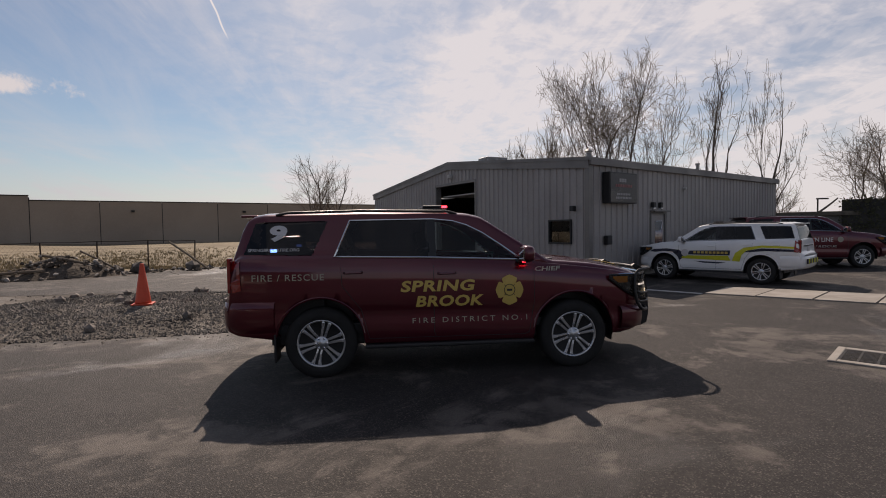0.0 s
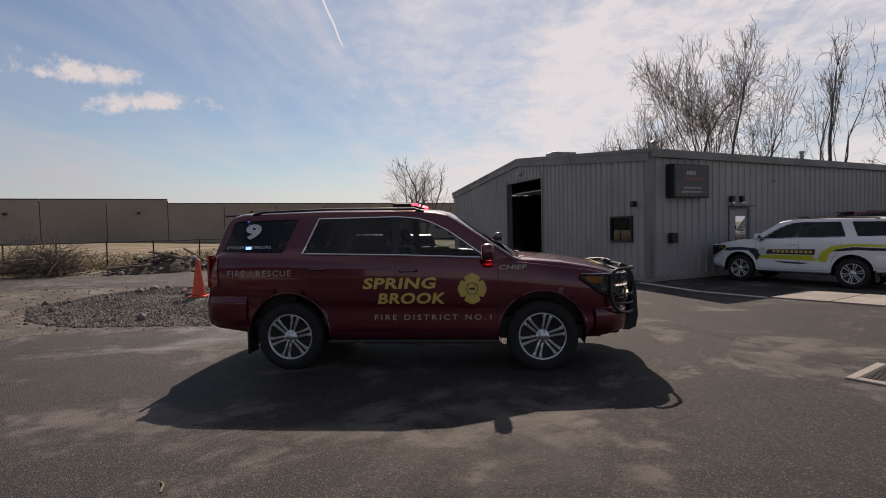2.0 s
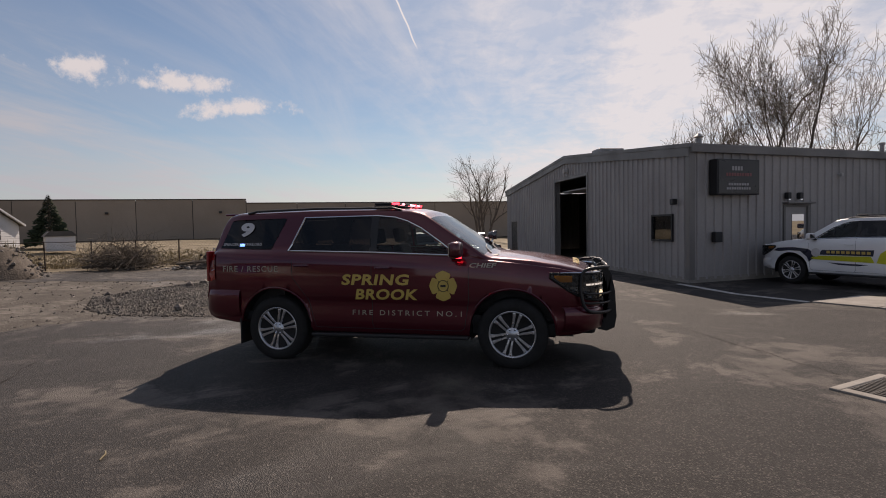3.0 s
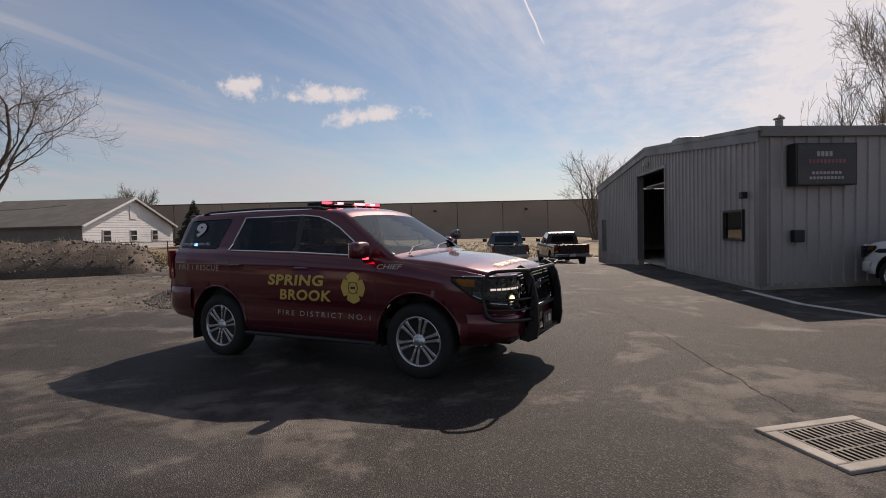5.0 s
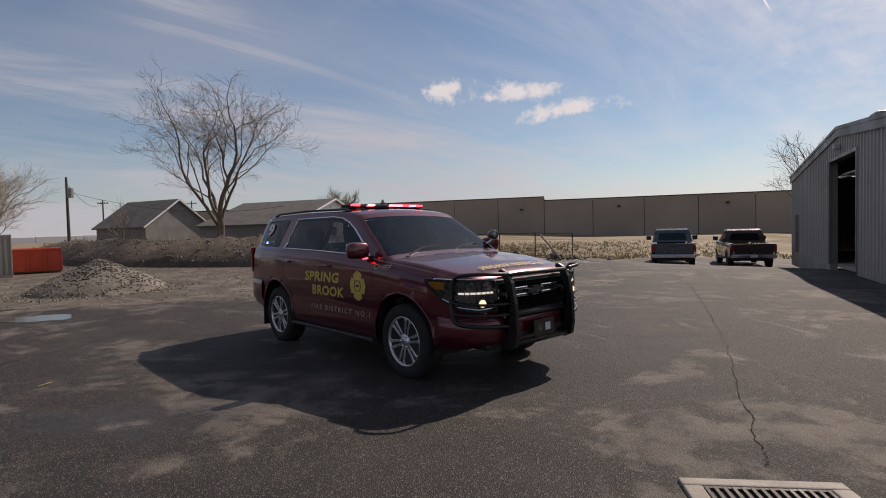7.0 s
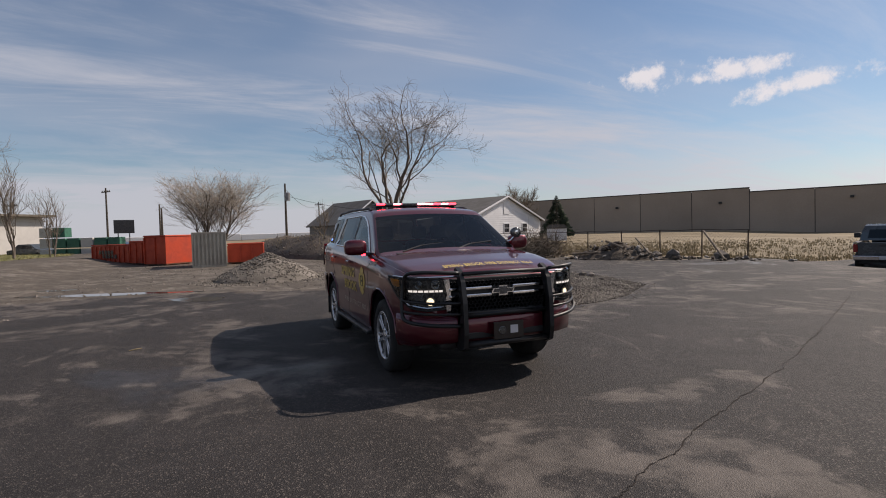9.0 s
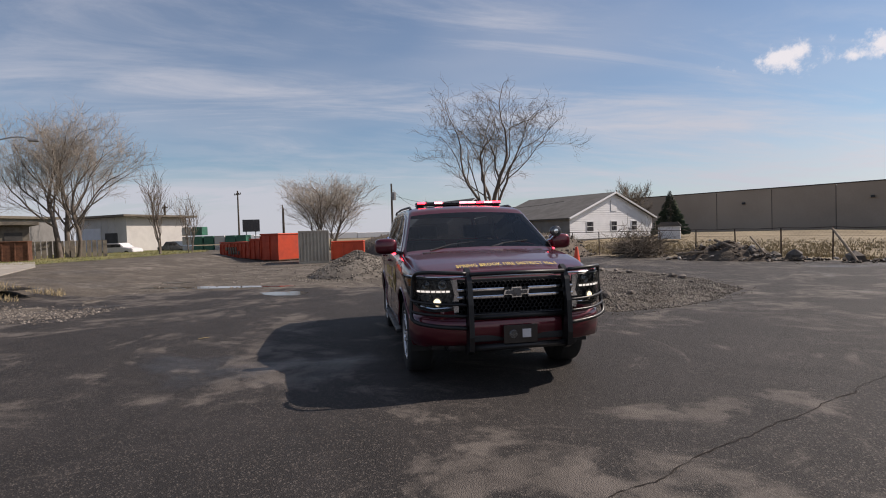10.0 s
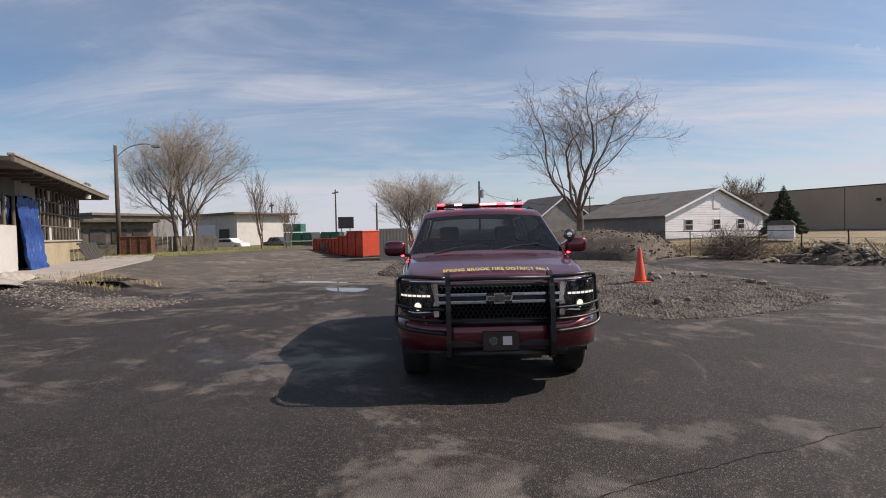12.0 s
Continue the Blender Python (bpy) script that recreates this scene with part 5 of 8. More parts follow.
def small_window(parent, origin, way, out, h, frame_mat="black_plastic"):
    w = part("window_frame", wall_box(origin, way, out, h[0] - 0.04, h[1] + 0.04, h[2] - 0.05, h[2], -0.06, 0.06), M[frame_mat], parent)
    part("window_frame", wall_box(origin, way, out, h[0] - 0.04, h[1] + 0.04, h[3], h[3] + 0.05, -0.06, 0.06), M[frame_mat], parent)
    for s in (h[0] - 0.04, h[1]):
        part("window_frame", wall_box(origin, way, out, s, s + 0.04, h[2], h[3], -0.06, 0.06), M[frame_mat], parent)
    part("pane", wall_box(origin, way, out, h[0], h[1], h[2], h[3], -0.005, 0.0), M["glass_clear"], w)
    # added dark sheet behind the pane, the room's dimness painted in its colour
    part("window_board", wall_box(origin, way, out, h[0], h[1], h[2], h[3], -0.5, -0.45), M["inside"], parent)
    part("blind", wall_box(origin, way, out, h[0] + 0.02, h[1] - 0.45, h[2] + 0.05, h[3] - 0.02, -0.10, -0.08), M["pale_panel"], parent)


small_window(shop, CORNER, GD, GOUT, WIN)
door = part("door", wall_box(CORNER, SD, SOUT, PED[0], PED[1], PED[2], PED[3], -0.05, 0.0), M["metal_wall"], shop, "grey steel door with a narrow window")
part("door_window", wall_box(CORNER, SD, SOUT, PED[0] + 0.30, PED[1] - 0.12, 0.95, 1.80, 0.0, 0.012), M["glass_rear"], door)
# added dark sheet behind the door's window, painted as an unlit room
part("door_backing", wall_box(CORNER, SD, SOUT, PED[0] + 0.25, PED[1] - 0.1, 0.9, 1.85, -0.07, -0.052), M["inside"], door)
part("door_knob", lathe([(0.0, 0.05), (0.03, 0.045), (0.03, 0.02), (0.015, 0.0)], 12, Matrix.Translation(CORNER + SD * (PED[0] + 0.1) + Vector((0, 0, 1.05))) @ SOUT.to_track_quat("Z", "Y").to_matrix().to_4x4()), M["galv"], door)
for s0, s1, z0, z1 in ((PED[0] - 0.06, PED[0], 0.12, 2.08), (PED[1], PED[1] + 0.06, 0.12, 2.08), (PED[0], PED[1], 2.02, 2.08)):
    part("door_frame", wall_box(CORNER, SD, SOUT, s0, s1, z0, z1, -0.06, 0.05), M["trim"], shop)
part("side_entry", wall_box(CORNER, GD, GOUT, LDOOR[0], LDOOR[1], LDOOR[2], LDOOR[3], -0.08, -0.03), M["black_plastic"], shop)
part("rain_hood", wall_box(CORNER, SD, SOUT, PED[0] - 0.1, PED[1] + 0.1, 2.10, 2.15, 0.0, 0.22, 0.01), M["trim"], shop)
for s in (PED[0] + 0.02, PED[0] + 0.50):
    lamp = part("wall_lamp", wall_box(CORNER, SD, SOUT, s - 0.07, s + 0.07, 2.24, 2.42, 0.036, 0.16, 0.02), M["black_plastic"], shop)
    part("lamp_glass", wall_box(CORNER, SD, SOUT, s - 0.05, s + 0.05, 2.20, 2.24, 0.05, 0.15, 0.01), M["glass_clear"], lamp)
part("wall_lamp", wall_box(CORNER, GD, GOUT, 0.50, 0.66, 2.12, 2.28, 0.036, 0.18, 0.02), M["black_plastic"], shop)
part("wall_lamp", wall_box(CORNER, GD, GOUT, 8.3, 8.5, 3.78, 3.95, 0.036, 0.22, 0.03), M["pale_panel"], shop)
part("meter_box", wall_box(CORNER, SD, SOUT, 0.70, 0.95, 1.08, 1.36, 0.036, 0.18, 0.02), M["black_plastic"], shop)
part("camera_box", wall_box(CORNER, SD, SOUT, 5.6, 5.7, 2.9, 3.0, 0.036, 0.16, 0.02), M["pale_panel"], shop)
flue_at = CORNER + GD * 0.75 + SD * 0.9
flue = part("flue_pipe", lathe([(0.0, EAVE - 0.2), (0.085, EAVE - 0.2), (0.085, EAVE + 0.42), (0.0, EAVE + 0.42)], 16, Matrix.Translation(flue_at)), M["galv"], shop, smooth=False)
part("flue_cap", lathe([(0.12, EAVE + 0.44), (0.13, EAVE + 0.47), (0.03, EAVE + 0.56), (0.0, EAVE + 0.56)], 16, Matrix.Translation(flue_at)), M["galv"], flue)
v_at = CORNER + GD * 2.0 + SD * 10.6
part("vent_pipe", lathe([(0.0, EAVE), (0.07, EAVE), (0.07, EAVE + 0.75), (0.10, EAVE + 0.76), (0.10, EAVE + 0.84), (0.0, EAVE + 0.86)], 12, Matrix.Translation(v_at)), M["galv"], shop)
part("roof_vent", box((-0.35, -0.5, 0), (0.35, 0.5, 0.22), Matrix.Translation(CORNER + GD * 6.2 + SD * 0.8 + Vector((0, 0, roof_z(6.2) + 0.1))) @ Matrix.Rotation(G_ANG, 4, "Z"), 0.05), M["galv"], shop)

sign = thing("wall_sign", Matrix(), "dark box sign with pale unreadable lines on the steel wall", "sign")
part("sign_case", wall_box(CORNER, SD, SOUT, 0.62, 2.12, 2.34, 3.28, 0.036, 0.30, 0.015), M["black_plastic"], sign)
face = part("sign_face", wall_box(CORNER, SD, SOUT, 0.66, 2.08, 2.38, 3.24, 0.30, 0.308), M["sign_face"], sign)
for s0, s1, z, h, mat in ((1.12, 1.52, 2.98, 0.11, "sign_text"), (0.92, 1.84, 2.83, 0.085, "sign_red"), (1.0, 1.74, 2.585, 0.06, "sign_text"), (0.94, 1.80, 2.475, 0.06, "sign_text")):
    n = max(3, int((s1 - s0) / 0.085))
    for k in range(n):
        a = s0 + (s1 - s0) * k / n
        part("sign_bar", wall_box(CORNER, SD, SOUT, a, a + (s1 - s0) / n * 0.72, z, z + h, 0.308, 0.313), M[mat], face)

# ---- pavement by the building ----
def strip(name, outline, z0, z1, mat, label, category, kind="structure"):
    return tagged(part(name, slab(outline, z0, z1), M[mat]), label, category, "", kind)


walkway = thing("pavement", Matrix(), "pale concrete walkway slabs beside the asphalt", "pavement", kind="structure")
p0, p1, w0, w1 = Vector((6.75, 4.75)), Vector((10.6, 1.1)), Vector((8.05, 5.75)), Vector((12.0, 2.2))
N_SLAB = 5
for k in range(N_SLAB):
    a, b = k / N_SLAB + 0.004, (k + 1) / N_SLAB - 0.004
    corners = [p0.lerp(p1, a), p0.lerp(p1, b), w0.lerp(w1, b), w0.lerp(w1, a)]
    part("slab", slab([tuple(c) for c in corners], 0.0, 0.040 + 0.004 * (k % 2)), M["concrete"], walkway)
line = [Vector((4.95, 7.95)), Vector((5.75, 5.95)), Vector((6.72, 4.78))]
for a, b in zip(line, line[1:]):
    side = Vector((-(b - a).y, (b - a).x)).normalized() * 0.07
    strip("kerb_line", [tuple(a - side), tuple(b - side), tuple(b + side), tuple(a + side)], 0.0, 0.024, "line_paint", "worn white painted edge line", "line")

# ---- drain ----
drain = thing("storm_drain", pose(5.10, -1.23, 0.016, 0, 0, 40) @ Matrix.Diagonal((0.93, 0.93, 1, 1)), "square cast-iron storm drain grate in a concrete collar", "drain")
cf = [(-0.50, -0.40, 0.50, -0.30), (-0.50, 0.30, 0.50, 0.40), (-0.50, -0.30, -0.38, 0.30), (0.38, -0.30, 0.50, 0.30)]
for x0, y0, x1, y1 in cf:
    part("collar", box((x0, y0, -0.05), (x1, y1, 0.022), bevel=0.012), M["concrete"], drain, "chipped pale concrete collar")
# solid black block just under the bars stands in for the pit's shade
part("drain_pit", box((-0.385, -0.305, -0.30), (0.385, 0.305, -0.003)), M["black_plastic"], drain)
for k in range(14):
    x = -0.36 + k * 0.0555
    part("grate_bar", box((x - 0.013, -0.30, -0.004), (x + 0.013, 0.30, 0.016), bevel=0.003), M["cast_iron"], drain)
for y in (-0.29, -0.10, 0.10, 0.29):
    part("grate_rib", box((-0.385, y - 0.014, -0.004), (0.385, y + 0.014, 0.014), bevel=0.003), M["cast_iron"], drain)

# ---- precast warehouse ----
WD = Vector((0.865, 0.50, 0)).normalized()
WO = Vector((WD.y, -WD.x, 0))
W0 = Vector((-46.0, 66.0, 0))
ware = thing("warehouse", Matrix(), "long low tan precast warehouse behind the dry field", "building")
step, k = 7.6, 0
for k in range(-11, 9):
    s0, s1 = k * step, (k + 1) * step
    top = 6.45 if s1 <= 0 else 5.85
    part("wall_panel", wall_box(W0, WD, WO, s0 + 0.05, s1 - 0.05, -0.3, top, -0.3, 0.0), M["tilt_wall"], ware)
    part("panel_joint", wall_box(W0, WD, WO, s1 - 0.06, s1 + 0.06, -0.3, top - 0.15, -0.25, -0.04), M["tilt_joint"], ware)
    part("coping", wall_box(W0, WD, WO, s0, s1, top, top + 0.14, -0.35, 0.06), M["tilt_joint"], ware)
    if k % 2:
        part("wall_lamp", wall_box(W0, WD, WO, s0 + 3.7, s0 + 4.1, 4.4, 4.7, 0.0, 0.3), M["black_plastic"], ware)
part("warehouse_body", wall_box(W0, WD, WO, -11 * step, 9 * step, -0.3, 5.8, -45, -0.35), M["tilt_wall"], ware)

# ---- parked vehicles ----
white_car = suv(pose(9.15, 7.7, gz(9.15, 7.7) + 0.016, 0, 0, 128) @ Matrix.Diagonal((0.88, 0.88, 0.88, 1)), M["white_paint"], "white ambulance-service four-wheel drive with yellow and navy swooshes", "parked fire vehicles")
light_bar(white_car, False)
ems_livery(white_car)
town_car = suv(pose(14.9, 11.3, gz(14.9, 11.3) + 0.016, 0, 0, -14), M["maroon"], "dark maroon fire service four-wheel drive with pale lettering", "parked fire vehicles")
town_livery(town_car)


def pickup(m, paint, label):
    car = thing("pickup_truck", m, label, "truck", "parked pickups")
    stations = [(-2.85, 0.55, 1.12, 0.93), (-2.78, 0.50, 1.17, 0.97), (-1.9, 0.46, 1.18, 0.99), (-0.6, 0.44, 1.19, 0.99), (1.15, 0.44, 1.22, 0.99), (1.4, 0.44, 1.24, 0.99), (2.2, 0.46, 1.16, 0.97), (2.6, 0.48, 1.08, 0.90), (2.72, 0.55, 0.98, 0.82)]
    # lower body, open over the bed
    for side in (-1, 1):
        bm = bmesh.new()
        cols = []
        for k in range(70):
            x = -2.85 + 5.57 * k / 69
            zl, zt, w = (lerp_table([(s[0], s[j]) for s in stations], x) for j in (1, 2, 3))
            col = []
            for t, d in ((0, 0.06), (0.12, 0.01), (0.4, 0.0), (0.55, 0.015), (0.7, 0.0), (0.93, 0.01), (1.0, 0.05)):
                px, pz = x, zl + (zt - zl) * t
                for ax in (-1.75, 1.75):
                    d0 = math.hypot(px - ax, pz - 0.42)
                    if 0.3 < d0 < 0.48:
                        px, pz = ax + (px - ax) * 0.48 / d0, 0.42 + (pz - 0.42) * 0.48 / d0
                col.append((bm.verts.new((px, side * (w - d), pz)), x, zl + (zt - zl) * t))
            cols.append(col)
        for a, b in zip(cols, cols[1:]):
            for j in range(6):
                cx, cz = (a[j][1] + b[j][1]) / 2, (a[j][2] + a[j + 1][2]) / 2
                if any(math.hypot(cx - ax, cz - 0.42) < 0.44 for ax in (-1.75, 1.75)):
                    continue
                q = (a[j][0], b[j][0], b[j + 1][0], a[j + 1][0])
                bm.faces.new(q if side < 0 else q[::-1])
        part("body_side", bm, paint, car, smooth=True)
        part("bed_rail", box((-2.82, min(side * 0.80, side * 0.95), 1.165), (-0.65, max(side * 0.80, side * 0.95), 1.20), bevel=0.015), M["black_plastic"], car)
        part("bed_side", box((-2.76, min(side * 0.80, side * 0.83), 0.75), (-0.65, max(side * 0.80, side * 0.83), 1.17)), paint, car)
        part("tail_lamp", box((-2.875, min(side * 0.80, side * 0.94), 0.82), (-2.80, max(side * 0.80, side * 0.94), 1.13), bevel=0.02), M["red_lens"], car, "red tail lamp lens")
        part("mirror", box((0.88, min(side * 1.0, side * 1.25), 1.28), (1.0, max(side * 1.0, side * 1.25), 1.50), bevel=0.04), M["black_plastic"], car)
        part("running_board", box((-0.7, min(side * 0.88, side * 1.03), 0.38), (1.2, max(side * 0.88, side * 1.03), 0.43), bevel=0.015), M["black_plastic"], car)
        part("exhaust_shield", box((-2.6, min(side * 0.5, side * 0.7), 0.35), (-2.3, max(side * 0.5, side * 0.7), 0.5), bevel=0.03), M["black_plastic"], car)
    part("underbody", box((-2.7, -0.78, 0.38), (2.5, 0.78, 0.58)), M["black_plastic"], car)
    part("bed_floor", box((-2.78, -0.80, 0.70), (-0.65, 0.80, 0.76)), M["black_plastic"], car)
    gate = part("tailgate", box((-2.87, -0.80, 0.72), (-2.79, 0.80, 1.19), bevel=0.015), paint, car)
    part("tailgate_recess", box((-2.876, -0.55, 0.86), (-2.868, 0.55, 1.02), bevel=0.004), paint, gate)
    part("tailgate_handle", box((-2.885, -0.11, 1.05), (-2.866, 0.11, 1.11), bevel=0.006), M["black_plastic"], gate)
    bump = part("rear_bumper", box((-3.0, -0.93, 0.52), (-2.82, 0.93, 0.70), bevel=0.03), M["chrome"], car, "chrome step bumper")
    part("registration_plate", box((-3.006, -0.155, 0.55), (-3.0, 0.155, 0.68), bevel=0.002), M["silver_vinyl"], bump)
    part("front_bumper", box((2.55, -0.92, 0.48), (2.82, 0.92, 0.74), bevel=0.05), M["chrome"], car)
    part("bonnet", box((1.25, -0.90, 1.16), (2.62, 0.90, 1.235), bevel=0.04), paint, car)
    part("grille", box((2.60, -0.75, 0.74), (2.74, 0.75, 1.12), bevel=0.03), M["black_plastic"], car)
    # cab
    sec = [(-0.62, 1.20, 0.93), (-0.56, 1.55, 0.86), (-0.42, 1.80, 0.76), (-0.25, 1.865, 0.72), (0.25, 1.875, 0.72), (0.52, 1.82, 0.75), (1.30, 1.24, 0.92)]
    bm = bmesh.new()
    ring = [(x, z, w) for x, z, w in sec]
    left = [bm.verts.new((x, w, z)) for x, z, w in ring]
    right = [bm.verts.new((x, -w, z)) for x, z, w in ring]
    for k in range(len(ring) - 1):
        bm.faces.new((right[k], right[k + 1], left[k + 1], left[k]))
    bmesh.ops.triangulate(bm, faces=[bm.faces.new(left[::-1]), bm.faces.new(right)])
    bmesh.ops.recalc_face_normals(bm, faces=bm.faces[:])
    part("cab", bm, paint, car)
    part("rear_window", slab([(-0.66, -0.155), (0.66, -0.155), (0.60, 0.20), (-0.60, 0.20)], 0.0, 0.012, Matrix.Translation((-0.60, 0, 1.45)) @ Matrix.Rotation(radians(-80), 4, "Y") @ Matrix.Rotation(radians(-90), 4, "Z")), M["glass_rear"], car, "dark tinted rear window")
    part("windscreen", slab([(-0.78, -0.40), (0.78, -0.40), (0.66, 0.42), (-0.66, 0.42)], 0.0, 0.012, Matrix.Translation((0.925, 0, 1.535)) @ Matrix.Rotation(radians(36.5), 4, "Y") @ Matrix.Rotation(radians(90), 4, "Z")), M["glass_rear"], car)
    for side in (-1, 1):
        for poly in ([(-0.48, 1.27), (-0.36, 1.74), (0.22, 1.80), (0.22, 1.27)], [(0.28, 1.27), (0.28, 1.80), (0.48, 1.77), (1.12, 1.29)]):
            bm = bmesh.new()
            wz = lambda z: 0.93 - (z - 1.2) * 0.30 + 0.012
            vs = [bm.verts.new((x, side * wz(z), z)) for x, z in poly]
            bm.faces.new(vs if side < 0 else vs[::-1])
            part("side_window", bm, M["glass_rear"], car)
        for ax in (-1.75, 1.75):
            mm = Matrix.Translation((ax, side * 0.83, 0.40)) @ Matrix.Rotation(-side * math.pi / 2, 4, "X")
            w = part("wheel", lathe([(0.24, -0.12), (0.33, -0.13), (0.39, -0.11), (0.40, 0), (0.39, 0.11), (0.33, 0.13), (0.24, 0.11)], 28, mm), M["tyre"], car, smooth=True)
            part("rim", lathe([(0.24, 0.10), (0.23, 0.115), (0.19, 0.06), (0.08, 0.085), (0.0, 0.09)], 28, mm), M["alloy"], w)
    return car


pickup(pose(-6.1, 22.7, gz(-6.1, 22.7) + 0.03, 0, 0, 115), M["grey_paint"], "dark grey pickup truck parked on the asphalt")
pickup(pose(-3.65, 25.4, gz(-3.65, 25.4) + 0.03, 0, 0, 117), M["dark_red"], "dark red pickup truck parked beside the steel building")

# ---- gravel island, mounds, rubble ----
ISLAND = [(-2.3, 2.4), (-1.4, 3.1), (-1.5, 4.3), (-2.1, 5.6), (-3.5, 7.4), (-6.0, 8.2), (-8.4, 7.8), (-9.7, 6.4), (-9.6, 4.0), (-8.0, 2.3), (-6.6, 1.7), (-5.0, 1.75), (-3.5, 1.9)]


def edge_dist(poly, x, y):
    best = 1e9
    for k in range(len(poly)):
        a, b, p = Vector(poly[k - 1]), Vector(poly[k]), Vector((x, y))
        t = max(0, min(1, (p - a).dot(b - a) / (b - a).length_squared))
        best = min(best, (p - a.lerp(b, t)).length)
    return best


def rock_mesh(seed, sides=6):
    r = random.Random(seed)
    bm = bmesh.new()
    bmesh.ops.create_icosphere(bm, subdivisions=1, radius=1.0)
    for v in bm.verts:
        v.co *= r.uniform(0.65, 1.1)
        v.co = Vector((v.co.x, v.co.y * r.uniform(0.75, 1.0), v.co.z * 0.75))
    vs, fs = [tuple(v.co) for v in bm.verts], [tuple(v.index for v in f.verts) for f in bm.faces]
    bm.free()
    return vs, fs


ROCKS = [rock_mesh(k) for k in range(6)]


def pebble_mesh(seed):
    r = random.Random(seed)
    pts = [(1, 0, 0), (0.2, 0.9, 0.1), (-0.9, 0.3, 0), (-0.3, -0.9, 0.05), (0.05, 0.0, 0.75), (0.0, 0.1, -0.6)]
    pts = [tuple(c * r.uniform(0.7, 1.15) for c in p) for p in pts]
    return pts, [(0, 1, 4), (1, 2, 4), (2, 3, 4), (3, 0, 4), (1, 0, 5), (2, 1, 5), (3, 2, 5), (0, 3, 5)]


PEBBLES = [pebble_mesh(k) for k in range(5)]


def scatter(name, places, shapes, material, label, category, kind="stuff"):
    """Many small solids in one mesh: places are (x, y, z, size, turn)."""
    verts, faces = [], []
    r = random.Random(11)
    for x, y, z, size, turn in places:
        vs, fs = shapes[r.randrange(len(shapes))]
        c, s = math.cos(turn), math.sin(turn)
        base = len(verts)
        verts += [(x + size * (c * a - s * b), y + size * (s * a + c * b), z + size * d) for a, b, d in vs]
        faces += [tuple(base + i for i in f) for f in fs]
    return tagged(ob_from(name, verts, faces, material), label, category, "", kind)


def island_z(x, y):
    d = edge_dist(ISLAND, x, y)
    return 0.02 + 0.16 * smooth01(d / 1.6) + 0.05 * noise.noise((x * 1.3, y * 1.3, 0)) * smooth01(d / 0.6)


xs, ys = span(-10, -1, 0.22), span(1.4, 8.6, 0.22)
verts, index, faces = [], {}, []
for a in range(len(xs) - 1):
    for b in range(len(ys) - 1):
        if inside(ISLAND, (xs[a] + xs[a + 1]) / 2, (ys[b] + ys[b + 1]) / 2):
            f = []
            for i, j in ((a, b), (a + 1, b), (a + 1, b + 1), (a, b + 1)):
                if (i, j) not in index:
                    index[i, j] = len(verts)
                    verts.append((xs[i], ys[j], island_z(xs[i], ys[j]) if inside(ISLAND, xs[i], ys[j]) else 0.0))
                f.append(index[i, j])
            faces.append(tuple(f))
tagged(ob_from("gravel_bed", verts, faces, M["dirt"], smooth=True), "low bed of grey-brown crushed stone in the asphalt", "gravel", "", "structure")
r = random.Random(21)
places = []
while len(places) < 24000:
    x, y = r.uniform(-10.2, -0.9), r.uniform(1.2, 8.8)
    if inside(ISLAND, x, y):
        places.append((x, y, island_z(x, y), r.choice((0.014, 0.018, 0.024, 0.036)) * r.uniform(0.7, 1.3), r.uniform(0, 6.28)))
    elif r.random() < 0.05 and edge_dist(ISLAND, x, y) < 0.35:
        places.append((x, y, 0.016, r.uniform(0.012, 0.025), r.uniform(0, 6.28)))
scatter("crushed_stone", places, PEBBLES, M["gravel"], "loose crushed stones on the gravel bed", "gravel")
for k in range(24):
    while True:
        x, y = r.uniform(-9.5, -1.5), r.uniform(1.8, 8)
        if inside(ISLAND, x, y):
            break
    vs, fs = ROCKS[k % 6]
    s = r.uniform(0.06, 0.14)
    ob = ob_from("rock", [(a * s, b * s, c * s) for a, b, c in vs], fs, M["stone"])
    ob.matrix_world = pose(x, y, island_z(x, y) + s * 0.3, 0, 0, r.uniform(0, 360))
    tagged(ob, "grey rock lying on the gravel bed", "rock", "rocks on the gravel")


def heap(name, centre, rx, ry, h, turn, mat, label, category, rough=0.12, n=46, seed=1):
    """A loose heap with slumped flanks and a rounded uneven top."""
    verts, faces = [], []
    for a in range(n + 1):
        for b in range(n + 1):
            u, v = -1 + 2 * a / n, -1 + 2 * b / n
            d = math.hypot(u, v)
            z = h * max(0.0, 1 - d) ** 0.85 * (1.0 if d < 1 else 0)
            z = min(z, h * (0.93 + 0.07 * (1 - d)))
            z *= 1 + rough * 2.2 * noise.noise((u * 2.3 + seed, v * 2.3, seed))
            z += rough * h * 0.35 * noise.noise((u * 7 + seed, v * 7, seed)) * (1 if d < 0.95 else 0)
            verts.append((u * rx, v * ry, max(z, 0) - (0.03 if d >= 0.97 else 0.0)))
    for a in range(n):
        for b in range(n):
            i = a * (n + 1) + b
            faces.append((i, i + n + 1, i + n + 2, i + 1))
    ob = ob_from(name, verts, faces, mat, smooth=True)
    ob.matrix_world = pose(centre[0], centre[1], gz(*centre), 0, 0, turn)
    return tagged(ob, label, category)


